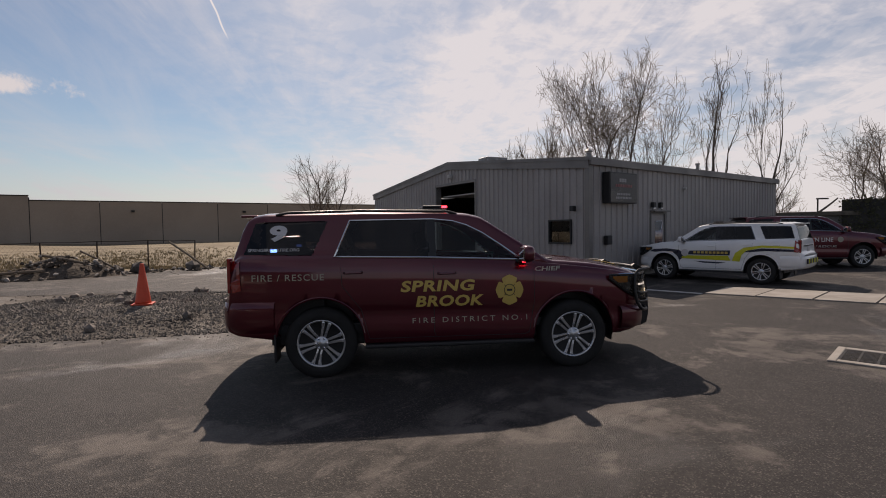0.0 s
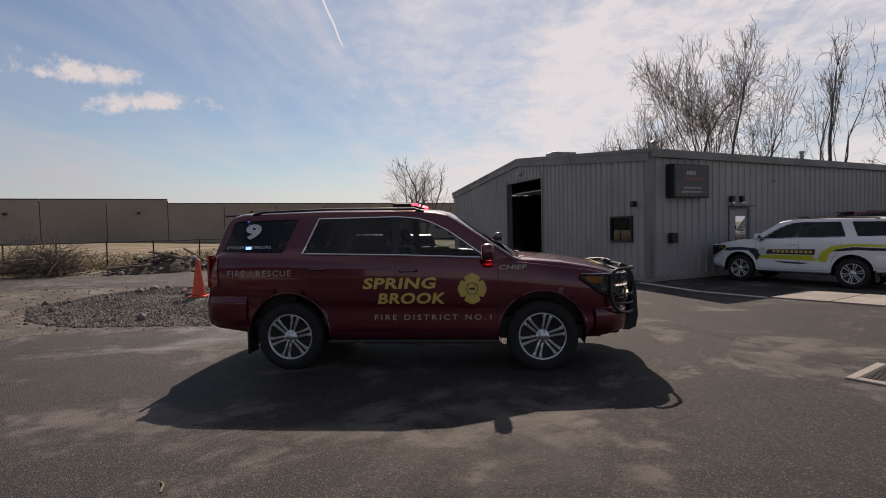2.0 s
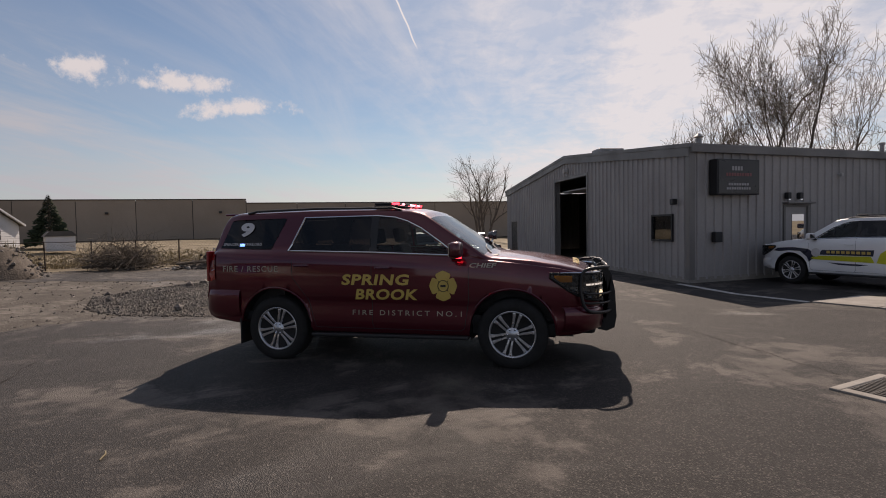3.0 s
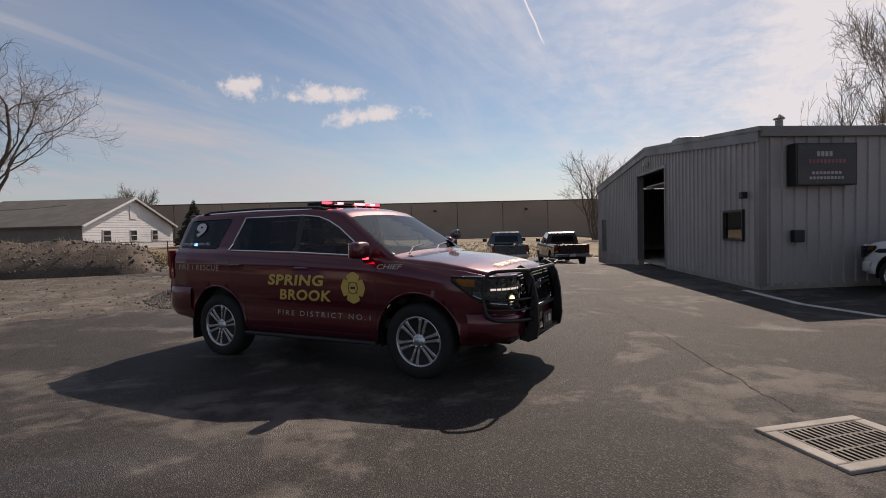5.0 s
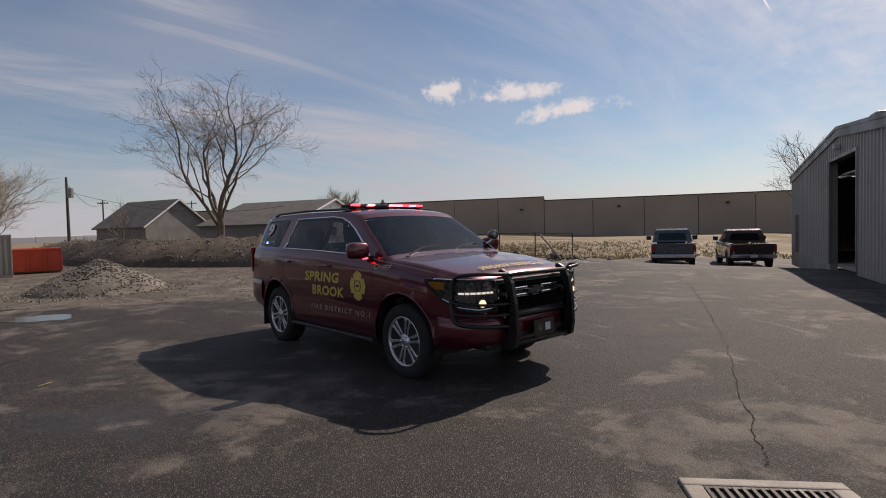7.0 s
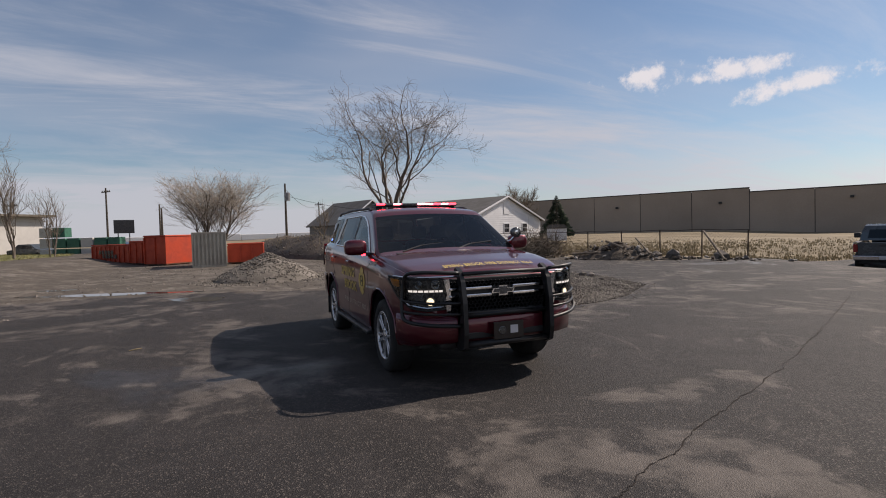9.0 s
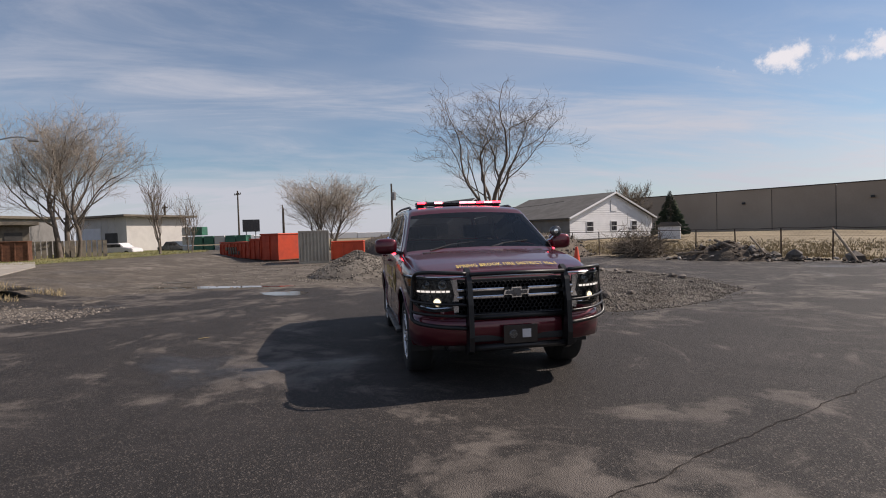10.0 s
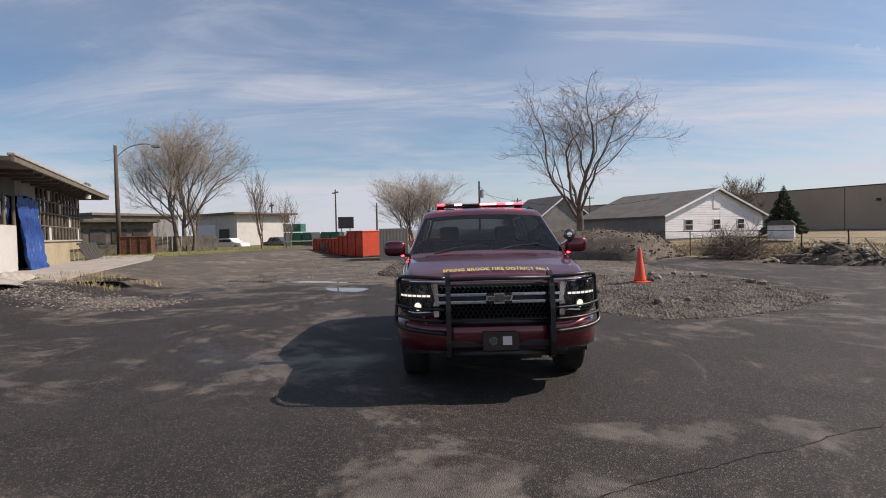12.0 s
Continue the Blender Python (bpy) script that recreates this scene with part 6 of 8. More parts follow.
heap("gravel_cone", (-13.0, -1.25), 1.9, 1.9, 0.98, 20, M["gravel"], "conical pile of grey gravel on the dirt yard", "gravel pile", 0.05)
places = []
for k in range(5200):
    q, d = r.uniform(0, 6.28), 2.6 * r.random() ** 0.7
    z = 0.98 * max(0.0, 1 - d / 1.9) ** 0.85
    places.append((-13.0 + d * math.cos(q), -1.25 + d * math.sin(q), gz(-13, -1) + min(z, 0.92), r.choice((0.012, 0.02, 0.03, 0.05)) * r.uniform(0.7, 1.3), r.uniform(0, 6.28)))
scatter("pile_stones", places, PEBBLES, M["gravel"], "loose stones of the gravel pile", "gravel")

# soil bank behind the yard
BANK = [(-46, 1.0), (-38, 2.8), (-31, 4.2), (-25, 6.6), (-21.5, 8.8), (-19.6, 11.0)]
verts, faces, n = [], [], 24
line = spline([(x, y, 0) for x, y in BANK], 14)
for k, p in enumerate(line):
    way = (line[min(k + 1, len(line) - 1)] - line[max(k - 1, 0)]).normalized()
    across = Vector((-way.y, way.x, 0))
    end = smooth01(min(k, len(line) - 1 - k) / 7)
    for j in range(n + 1):
        u = -1 + 2 * j / n
        q = p + across * u * 3.4
        z = 1.38 * end * (math.cos(u * math.pi / 2) ** 0.7) * (1 + 0.25 * noise.noise((q.x * 0.35, q.y * 0.35, 3)))
        z += 0.22 * noise.noise((q.x * 1.1, q.y * 1.1, 5)) * math.cos(u * math.pi / 2) + 0.08 * noise.noise((q.x * 3.3, q.y * 3.3, 6)) * math.cos(u * math.pi / 2)
        verts.append((q.x, q.y, gz(q.x, q.y) + max(z, 0) - (0.05 if abs(u) > 0.98 else 0)))
for k in range(len(line) - 1):
    for j in range(n):
        i = k * (n + 1) + j
        faces.append((i, i + 1, i + n + 2, i + n + 1))
bank = tagged(ob_from("soil_bank", verts, faces, M["soil"], smooth=True), "long weathered bank of brown soil with stones and weeds", "soil bank", "", "structure")
places = []
for k in range(3600):
    v = verts[r.randrange(len(verts))]
    places.append((v[0] + r.uniform(-0.3, 0.3), v[1] + r.uniform(-0.3, 0.3), v[2] - 0.01, r.choice((0.02, 0.03, 0.05, 0.09)) * r.uniform(0.6, 1.2), r.uniform(0, 6.28)))
scatter("bank_stones", places, ROCKS, M["stone"], "stones and clods in the soil bank", "stones")

# stones and clods on the bare yard
places = []
for k in range(5200):
    x, y = r.uniform(-34, -6.5), r.uniform(-14, 16)
    if inside(DIRT, x, y) and not inside(ASPHALT, x, y):
        places.append((x, y, 0.008, r.choice((0.015, 0.025, 0.045)) * r.uniform(0.7, 1.4), r.uniform(0, 6.28)))
scatter("yard_stones", places, PEBBLES, M["stone"], "scattered stones on the bare yard", "stones")


def rubble(centre, way, length, width, h, count, big, label):
    """A row of broken concrete, clods and rocks heaped about a line."""
    top = []
    for k in range(count):
        u, v = r.uniform(-1, 1), r.gauss(0, 0.42)
        if abs(v) > 1.1:
            continue
        lift = h * max(0.0, 1 - u * u) * max(0.0, 1 - abs(v)) * r.uniform(0.35, 1.0)
        p = Vector(centre) + Vector(way) * u * length + Vector((-way[1], way[0])) * v * width
        size = r.uniform(0.35, 1.0) * big
        vs, fs = ROCKS[r.randrange(6)]
        flat = r.choice((0.45, 0.7, 1.0))
        ob = ob_from("rubble_block", [(a * size, b * size * 0.8, c * size * flat) for a, b, c in vs], fs, M[r.choice(("stone", "soil", "soil", "soil", "concrete"))])
        ob.matrix_world = pose(p.x, p.y, gz(p.x, p.y) + max(lift, 0.04), r.uniform(-25, 25), r.uniform(-25, 25), r.uniform(0, 360))
        tagged(ob, label, "rubble", "rubble along the fence")


heap("soil_mound", (-13.0, 14.6), 2.2, 1.3, 0.75, 30, M["soil"], "heap of soil under broken concrete rubble", "soil heap", 0.25, 34, 2)
rubble((-13.0, 14.4), (0.86, 0.5), 2.2, 1.2, 0.95, 230, 0.17, "broken lump of concrete and stone in the rubble heap")
rubble((-9.9, 16.2), (0.86, 0.5), 1.8, 0.9, 0.22, 60, 0.14, "rock in a low row along the yard's edge")
rubble((-16.2, 13.2), (0.86, 0.5), 1.8, 0.7, 0.18, 50, 0.12, "rock in a low row along the yard's edge")
rubble((-8.0, 17.6), (0.7, 0.7), 1.4, 0.6, 0.2, 14, 0.22, "rock in a low row along the yard's edge")
for x, y, s in ((-10.7, 15.7, 0.42), (-9.0, 16.6, 0.38), (-11.6, 15.6, 0.33)):
    vs, fs = ROCKS[int(s * 10)]
    ob = ob_from("boulder", [(a * s, b * s, c * s) for a, b, c in vs], fs, M["stone"])
    ob.matrix_world = pose(x, y, s * 0.45, 8, 5, 40 * s)
    tagged(ob, "rounded brown boulder by the yard's edge", "rock", "rocks along the fence")
for a, b, rad in (((-9.9, 16.6, 1.25), (-8.0, 15.6, 0.12), 0.045), ((-13.6, 14.4, 0.85), (-11.9, 14.0, 0.55), 0.05), ((-15.0, 13.5, 0.2), (-12.9, 13.3, 0.35), 0.06), ((-12.9, 15.6, 0.95), (-11.3, 14.9, 0.3), 0.04), ((-18.9, 12.3, 0.15), (-16.4, 13.6, 0.3), 0.07)):
    a, b = Vector(a), Vector(b)
    ob = part("timber_post", tube([a, a.lerp(b, 0.5) + Vector((0, 0, 0.02)), b], rad, 7), M["wood"])
    tagged(ob, "weathered loose timber lying on the rubble", "timber", "loose timbers")


def twigs_mesh(name, count, length, centre, spread, material, label, category, up=0.6, rad=0.012):
    verts, faces = [], []
    for k in range(count):
        p = Vector(centre) + Vector((r.gauss(0, spread[0]), r.gauss(0, spread[1]), abs(r.gauss(0, spread[2]))))
        way = Vector((r.gauss(0, 1), r.gauss(0, 1), r.gauss(0.25, up))).normalized()
        ln = length * r.uniform(0.4, 1.1)
        q = way.orthogonal().normalized()
        q2 = way.cross(q)
        mid = p + way * ln * 0.5 + q * r.uniform(-0.1, 0.1) * ln
        end = p + way * ln + q * r.uniform(-0.3, 0.3) * ln
        base = len(verts)
        for pt, w in ((p, rad), (mid, rad * 0.7), (end, rad * 0.25)):
            pt.z = max(pt.z, 0.02)
            for a in (0, 2.09, 4.19):
                verts.append(pt + w * (math.cos(a) * q + math.sin(a) * q2))
        for s in (0, 3):
            for j in range(3):
                faces.append((base + s + j, base + s + (j + 1) % 3, base + s + 3 + (j + 1) % 3, base + s + 3 + j))
    return tagged(ob_from(name, verts, faces, material), label, category, "", "stuff")


twigs_mesh("brush_pile", 1500, 1.1, (-17.6, 13.0, 0.1), (0.75, 0.5, 0.42), M["twig"], "tangled pile of cut brush and twigs", "brush pile")
twigs_mesh("brush_scraps", 220, 0.8, (-14.8, 14.2, 0.05), (2.4, 0.8, 0.15), M["twig"], "broken sticks scattered along the rubble", "sticks", 0.2)

# weeds and dry grass
def tufts(name, places, height, material, label, blades=5, width=0.012):
    verts, faces = [], []
    for x, y in places:
        z0 = gz(x, y)
        for k in range(blades):
            q, ln, lean = r.uniform(0, 6.28), height * r.uniform(0.5, 1.2), r.uniform(0.1, 0.5)
            bx, by = x + r.uniform(-0.12, 0.12), y + r.uniform(-0.12, 0.12)
            c, s = math.cos(q), math.sin(q)
            base = len(verts)
            verts += [(bx - s * width, by + c * width, z0), (bx + s * width, by - c * width, z0), (bx + c * lean * ln * 0.45 + s * width * 0.6, by + s * lean * ln * 0.45, z0 + ln * 0.6), (bx + c * lean * ln, by + s * lean * ln, z0 + ln)]
            faces += [(base, base + 1, base + 2), (base, base + 2, base + 3)]
    return tagged(ob_from(name, verts, faces, material), label, "grass", "", "stuff")


FENCE0, FENCE_D = Vector((-9.5, 19.3)), Vector((-0.89, -0.456))
places = []
while len(places) < 9000:
    s, o = r.uniform(-12, 40), r.uniform(0.3, 30) ** 1.0
    p = FENCE0 + FENCE_D * s + Vector((-0.456, 0.89)) * (o * r.random() + 0.2)
    if not inside(DIRT, p.x, p.y) and not inside(ASPHALT, p.x, p.y) and (p - Vector((-52, 30))).length > 11:
        places.append((p.x, p.y))
tufts("dry_grass", places, 0.15, M["straw"], "tall dry tan grass in the field behind the fence", 5, 0.02)
places = [(r.uniform(-60, -21), r.uniform(-33, -14)) for k in range(5000)]
tufts("verge_grass", [p for p in places if inside(LAWN, *p)], 0.12, M["green_grass"], "short spring grass of the verge", 5, 0.02)

def bank_weeds():
    vs, fs = [], []
    me = bank.data
    for k in range(700):
        p = me.vertices[r.randrange(len(me.vertices))].co
        if p.z < 0.5:
            continue
        for b in range(3):
            q, ln = r.uniform(0, 6.28), r.uniform(0.08, 0.42)
            c, s = math.cos(q), math.sin(q)
            i = len(vs)
            x, y = p.x + r.uniform(-0.2, 0.2), p.y + r.uniform(-0.2, 0.2)
            vs += [(x - s * 0.012, y + c * 0.012, p.z - 0.04), (x + s * 0.012, y - c * 0.012, p.z - 0.04), (x + c * ln * 0.35, y + s * ln * 0.35, p.z + ln)]
            fs.append((i, i + 1, i + 2))
    tagged(ob_from("bank_weeds", vs, fs, M["straw"]), "dry weeds on top of the soil bank", "weeds", "", "stuff")


bank_weeds()

# ---- fence ----
fence = thing("wire_fence", Matrix(), "rusty wire fence on thin steel posts before the field", "fence")
posts = [0.3 + 1.93 * k for k in range(22)]
prev = None
for k, s in enumerate(posts):
    p = FENCE0 + FENCE_D * s
    z = gz(p.x, p.y)
    lean = Vector((r.uniform(-0.05, 0.05), r.uniform(-0.05, 0.05), 0))
    top = Vector((p.x, p.y, z + 1.30)) + lean
    part("post", tube([(p.x, p.y, z - 0.1), top], 0.030, 8), M["fence_post"], fence)
    if prev:
        part("top_rail", tube([prev, prev.lerp(top, 0.5) + Vector((0, 0, -0.03)), top], 0.017, 6), M["fence_post"], fence)
        for h in (0.35, 0.62):
            part("wire", tube([prev - Vector((0, 0, h)), top - Vector((0, 0, h))], 0.005, 4), M["fence_wire"], fence)
    prev = top
bm = bmesh.new()
for k in range(300):
    s = posts[0] + (posts[-1] - posts[0]) * k / 300
    p = FENCE0 + FENCE_D * s
    for dirn in (-1, 1):
        q = FENCE0 + FENCE_D * (s + dirn * 0.9)
        tube_into(bm, [(p.x, p.y, 0.05), (q.x, q.y, 1.22)], 0.0022, 3)
part("wire_mesh", bm, M["fence_wire"], fence)

# ---- traffic cone ----
cone = thing("traffic_cone", pose(-5.66, 4.30, island_z(-5.66, 4.30) - 0.01, 0, 0, 12), "tall orange plastic traffic cone on the gravel", "cone")
part("cone_base", box((-0.19, -0.19, 0.0), (0.19, 0.19, 0.04), bevel=0.012), M["orange"], cone)
part("cone_body", lathe([(0.155, 0.04), (0.145, 0.075), (0.036, 0.83), (0.030, 0.845), (0.0, 0.845)], 28), M["orange"], cone, smooth=True)

# twig and puddles
ob = part("stick", tube([(-1.20, -3.86, 0.02), (-1.23, -3.78, 0.028), (-1.29, -3.72, 0.022)], [0.006, 0.008, 0.004], 6), M["straw"])
tagged(ob, "short pale stick on the asphalt", "stick")


def puddle(cx, cy, rx, ry, turn, z, seed):
    pts = []
    for k in range(40):
        q = 2 * math.pi * k / 40
        w = 1 + 0.35 * noise.noise((math.cos(q) * 1.6 + seed, math.sin(q) * 1.6, seed)) + 0.12 * noise.noise((math.cos(q) * 5 + seed, math.sin(q) * 5, seed))
        a, b = rx * w * math.cos(q), ry * w * math.sin(q)
        c, s = math.cos(turn), math.sin(turn)
        pts.append((cx + a * c - b * s, cy + a * s + b * c))
    bm = bmesh.new()
    f = bm.faces.new([bm.verts.new((x, y, z)) for x, y in pts])
    bmesh.ops.triangulate(bm, faces=[f])
    tagged(part("puddle", bm, M["water"]), "shallow rain puddle on the yard", "puddle", "puddles", "structure")


puddle(-7.4, -3.3, 0.75, 0.42, 0.9, 0.018, 1)
puddle(-10.5, -6.0, 2.6, 0.35, 1.25, 0.012, 2)
puddle(-13.2, -8.6, 1.6, 0.28, 1.3, 0.012, 3)
puddle(-20.5, -11.3, 1.8, 0.35, 1.2, 0.012, 5)


# ---- seams and cracks in the asphalt ----
def crack(points, width, seed, label):
    """A thin wandering dark crack that lies on the asphalt."""
    rr = random.Random(seed)
    pts = spline([(x, y, 0) for x, y in points], 26)
    vs, fs = [], []
    for k, q in enumerate(pts):
        a, b = pts[max(k - 1, 0)], pts[min(k + 1, len(pts) - 1)]
        side = Vector((-(b - a).y, (b - a).x, 0)).normalized()
        o = 0.05 * noise.noise((q.x * 2.2, q.y * 2.2, seed)) + rr.gauss(0, 0.008)
        w = width * rr.uniform(0.25, 1.0)
        for s in (-1, 1):
            c = q + side * (o + s * w)
            vs.append((c.x, c.y, gz(c.x, c.y) + 0.0185))
    for k in range(len(pts) - 1):
        fs.append((2 * k, 2 * k + 2, 2 * k + 3, 2 * k + 1))
    tagged(ob_from("asphalt_crack", vs, fs, M["crack"]), label, "crack", "cracks in the asphalt", "structure")


crack([(-0.1, 10.0), (1.6, 6.6), (3.15, 3.3), (4.15, 0.9), (4.65, -0.25), (4.8, -0.7)], 0.006, 4, "long wandering crack in the asphalt towards the drain")
crack([(5.6, -1.6), (6.0, -2.6), (6.9, -4.4), (7.2, -6.5)], 0.010, 6, "thin crack in the asphalt beyond the drain")
crack([(-4.6, -1.6), (-2.8, -4.2), (-2.3, -5.9)], 0.009, 8, "thin crack in the asphalt")

# ---- trees ----
def tree(name, m, height, spread, seed, label, levels=5, trunk=0.22, fork=0.25, twig="twig", up=0.5, stems=1, fan=0.8, split=3, fine=0.011, limb=1.0):
    """A bare tree: tapered trunk and limbs that fork again and again into fine twigs."""
    rr = random.Random(seed)
    limbs, fines = ([], []), ([], [])

    def tube_to(store, pts, rad, sides):
        vs, fs = store
        base, side = len(vs), None
        for k, p in enumerate(pts):
            a, b = pts[max(k - 1, 0)], pts[min(k + 1, len(pts) - 1)]
            way = (b - a).normalized()
            side = way.orthogonal().normalized() if side is None else (side - way * side.dot(way)).normalized()
            o = way.cross(side)
            for j in range(sides):
                q = 2 * math.pi * j / sides
                vs.append((p, rad[k] * (math.cos(q) * side + math.sin(q) * o)))
        for k in range(len(pts) - 1):
            for j in range(sides):
                i = base + k * sides
                fs.append((i + j, i + (j + 1) % sides, i + sides + (j + 1) % sides, i + sides + j))

    def grow(p, way, length, rad, level, turn):
        n = 5 if level < 2 else 3
        pts, rads, w = [p.copy()], [rad], way.copy()
        for k in range(n):
            bend = 0.10 + 0.05 * level
            w = (w + Vector((rr.gauss(0, bend), rr.gauss(0, bend), rr.gauss(0.06, bend)))).normalized()
            pts.append(pts[-1] + w * length / n)
            rads.append(max(fine * 0.6, rad * (1 - 0.38 * (k + 1) / n)))
        tube_to(limbs if level < 3 else fines, pts, rads, 8 if level == 0 else 5 if level < 3 else 3)
        if level >= levels:
            return
        kids = split + 2 if level == 0 else split + (rr.random() < 0.5)
        for k in range(kids):
            at = fork + (1 - fork) * (k + 0.5) / kids if level == 0 else 0.3 + 0.7 * (k + rr.random()) / kids
            f = min(at * n, n - 1e-3)
            q = pts[int(f)].lerp(pts[int(f) + 1], f - int(f))
            turn += 2.4 + rr.gauss(0, 0.4)
            side = w.orthogonal().normalized()
            out = (math.cos(turn) * side + math.sin(turn) * w.cross(side)) * fan * rr.uniform(0.7, 1.3)
            nw = (w + out + Vector((0, 0, up * rr.uniform(0.0, 0.7)))).normalized()
            grow(q, nw, length * rr.uniform(0.55, 0.80) * (limb if level == 0 else 1.0), max(fine, rads[int(f)] * rr.uniform(0.38, 0.56)), level + 1, turn)
        grow(pts[-1], w, length * 0.7 * (limb if level == 0 else 1.0), max(fine, rads[-1] * 0.9), level + 1, turn + 1)

    for k in range(stems):
        q = 2 * math.pi * (k + rr.random() * 0.5) / stems
        tilt = rr.uniform(0.12, 0.42) if stems > 1 else 0.03
        lean = Vector((math.cos(q) * tilt, math.sin(q) * tilt, 1)).normalized()
        off = 0.04 if stems > 1 else 0.0
        grow(Vector((math.cos(q) * off, math.sin(q) * off, -0.03)) * height, lean, height * 0.36, trunk * (rr.uniform(0.6, 0.9) if stems > 1 else 1), 0, q)
    allv = [v for v, _ in limbs[0] + fines[0]]
    top = sorted(v.z for v in allv)[int(len(allv) * 0.998)]
    mx, my = sum(v.x for v in allv) / len(allv), sum(v.y for v in allv) / len(allv)
    wid = sorted(math.hypot(v.x - mx, v.y - my) for v in allv)[int(len(allv) * 0.96)]
    t = thing(name, m, label, "tree")
    sx, sz = spread / wid, height / top
    for (vs, fs), nm, mat in ((limbs, "trunk", M["bark"]), (fines, "crown", M[twig])):
        if vs:
            # the crown is centred over its foot
            ob_from(nm, [((v.x - mx * max(0, v.z) / height) * sx + o.x, (v.y - my * max(0, v.z) / height) * sx + o.y, v.z * sz + o.z) for v, o in vs], fs, mat, t, smooth=True)
    return t


def bare(x, y, z, height, spread, seed, label, **kw):
    return tree("tree", pose(x, y, z, 0, 0, seed * 37 % 360), height, spread, seed, label, **kw)


bare(-34.2, 10.1, 0.7, 12.6, 6.6, 5, "large bare spreading tree behind the soil bank", levels=6, trunk=0.36, fork=0.35, up=0.34, fan=0.62, split=2, fine=0.008, limb=2.3)
bare(14.6, 28.0, 0, 13.0, 4.3, 11, "tall bare broad-crowned tree behind the steel building", levels=6, trunk=0.20, stems=2, fork=0.3, up=0.30, fan=0.60, split=2, fine=0.010, limb=2.0)
bare(10.9, 29.2, 0, 9.6, 2.2, 13, "bare leaning tree behind the steel building", levels=5, trunk=0.13, fork=0.3, up=0.35, fan=0.60, split=1, fine=0.011, limb=2.0)
bare(17.0, 26.4, 0, 9.5, 2.0, 14, "bare leaning tree behind the steel building", levels=5, trunk=0.13, fork=0.3, up=0.4, fan=0.55, split=1, fine=0.011, limb=2.0)
bare(18.0, 21.2, 0, 11.0, 1.9, 17, "tall bare slender tree behind the steel building", levels=6, trunk=0.17, fork=0.35, up=0.45, fan=0.55, split=1, fine=0.010, limb=1.8)
bare(21.3, 21.3, 0, 10.6, 1.9, 19, "tall bare slender tree behind the steel building", levels=6, trunk=0.16, fork=0.35, up=0.45, fan=0.55, split=1, fine=0.010, limb=1.8)
bare(15.8, 50.7, 0, 11.2, 4.0, 23, "distant bare tree behind the roofs", levels=4, trunk=0.2, stems=3, up=0.5, fan=0.6, fine=0.02)
bare(-9.2, 67.6, 0, 11.4, 5.4, 29, "round bare tree behind the long warehouse", levels=4, trunk=0.24, stems=4, up=0.45, fan=0.65, split=2, fine=0.016)
bare(31.0, 25.0, 0, 8.2, 3.4, 31, "bare tree at the far side of the lot", levels=5, trunk=0.16, stems=2, up=0.6, fan=0.6, split=2, fine=0.010)
bare(26.5, 27.5, 0, 4.6, 1.8, 33, "small bare tree behind the parked cars", levels=3, trunk=0.08, stems=3, up=0.5, fan=0.6)
bare(-52.5, -3.9, 0.1, 8.0, 4.9, 37, "round budding willow beyond the yard", levels=4, trunk=0.13, stems=8, up=0.8, fan=0.45, split=3, twig="bud", fine=0.012)
bare(-37.2, -22.6, 0.35, 11.4, 4.9, 41, "budding many-stemmed tree by the street lamp", levels=5, trunk=0.24, stems=3, fork=0.5, up=0.65, fan=0.58, split=3, twig="bud", fine=0.008)
bare(-40.2, -17.3, 0.2, 7.6, 2.0, 43, "thin bare young tree by the yard's edge", levels=3, trunk=0.10, stems=2, up=0.8, fan=0.5)
bare(-42.0, -15.2, 0.1, 5.6, 1.8, 47, "thin bare young tree by the yard's edge", levels=3, trunk=0.08, stems=2, up=0.7, fan=0.6)
bare(-66.9, 40.8, 0.5, 8.0, 3.4, 53, "bare tree behind the white house", levels=4, trunk=0.18, stems=3, up=0.5, fan=0.6, fine=0.02)
bare(-50.0, 6.8, 0.2, 5.0, 1.5, 59, "small bare tree beyond the soil bank", levels=3, trunk=0.09, up=0.5, fan=0.6, fine=0.014)
bare(-47.0, -26.5, 0.3, 6.5, 2.0, 61, "small bare tree by the far buildings", levels=3, trunk=0.10, stems=2, up=0.6, fan=0.5)


def spruce(x, y, z, h, w, seed):
    t = thing("spruce", pose(x, y, z), "dark green spruce beside the white house", "tree")
    part("trunk", tube([(0, 0, -0.2), (0, 0, h * 0.95)], [0.12, 0.02], 7), M["bark"], t)
    rr = random.Random(seed)
    vs, fs = [], []
    for k in range(1500):
        u = rr.random() ** 0.8
        z0 = h * (0.06 + 0.92 * u)
        reach = w * (1 - u) * rr.uniform(0.55, 1.1) + 0.08
        q = rr.uniform(0, 6.28)
        c, s = math.cos(q), math.sin(q)
        d0, d1 = reach * rr.uniform(0.3, 0.7), reach
        i = len(vs)
        wd = 0.11 * rr.uniform(0.6, 1.3)
        vs += [(c * d0, s * d0, z0), (c * d1 - s * wd, s * d1 + c * wd, z0 - 0.16 * reach), (c * d1 * 1.1, s * d1 * 1.1, z0 - 0.10 * reach), (c * d1 + s * wd, s * d1 - c * wd, z0 - 0.2 * reach)]
        fs += [(i, i + 1, i + 2), (i, i + 2, i + 3)]
    ob_from("crown", vs, fs, M["needle"], t)


spruce(-44.9, 32.9, 0.5, 5.0, 1.9, 3)


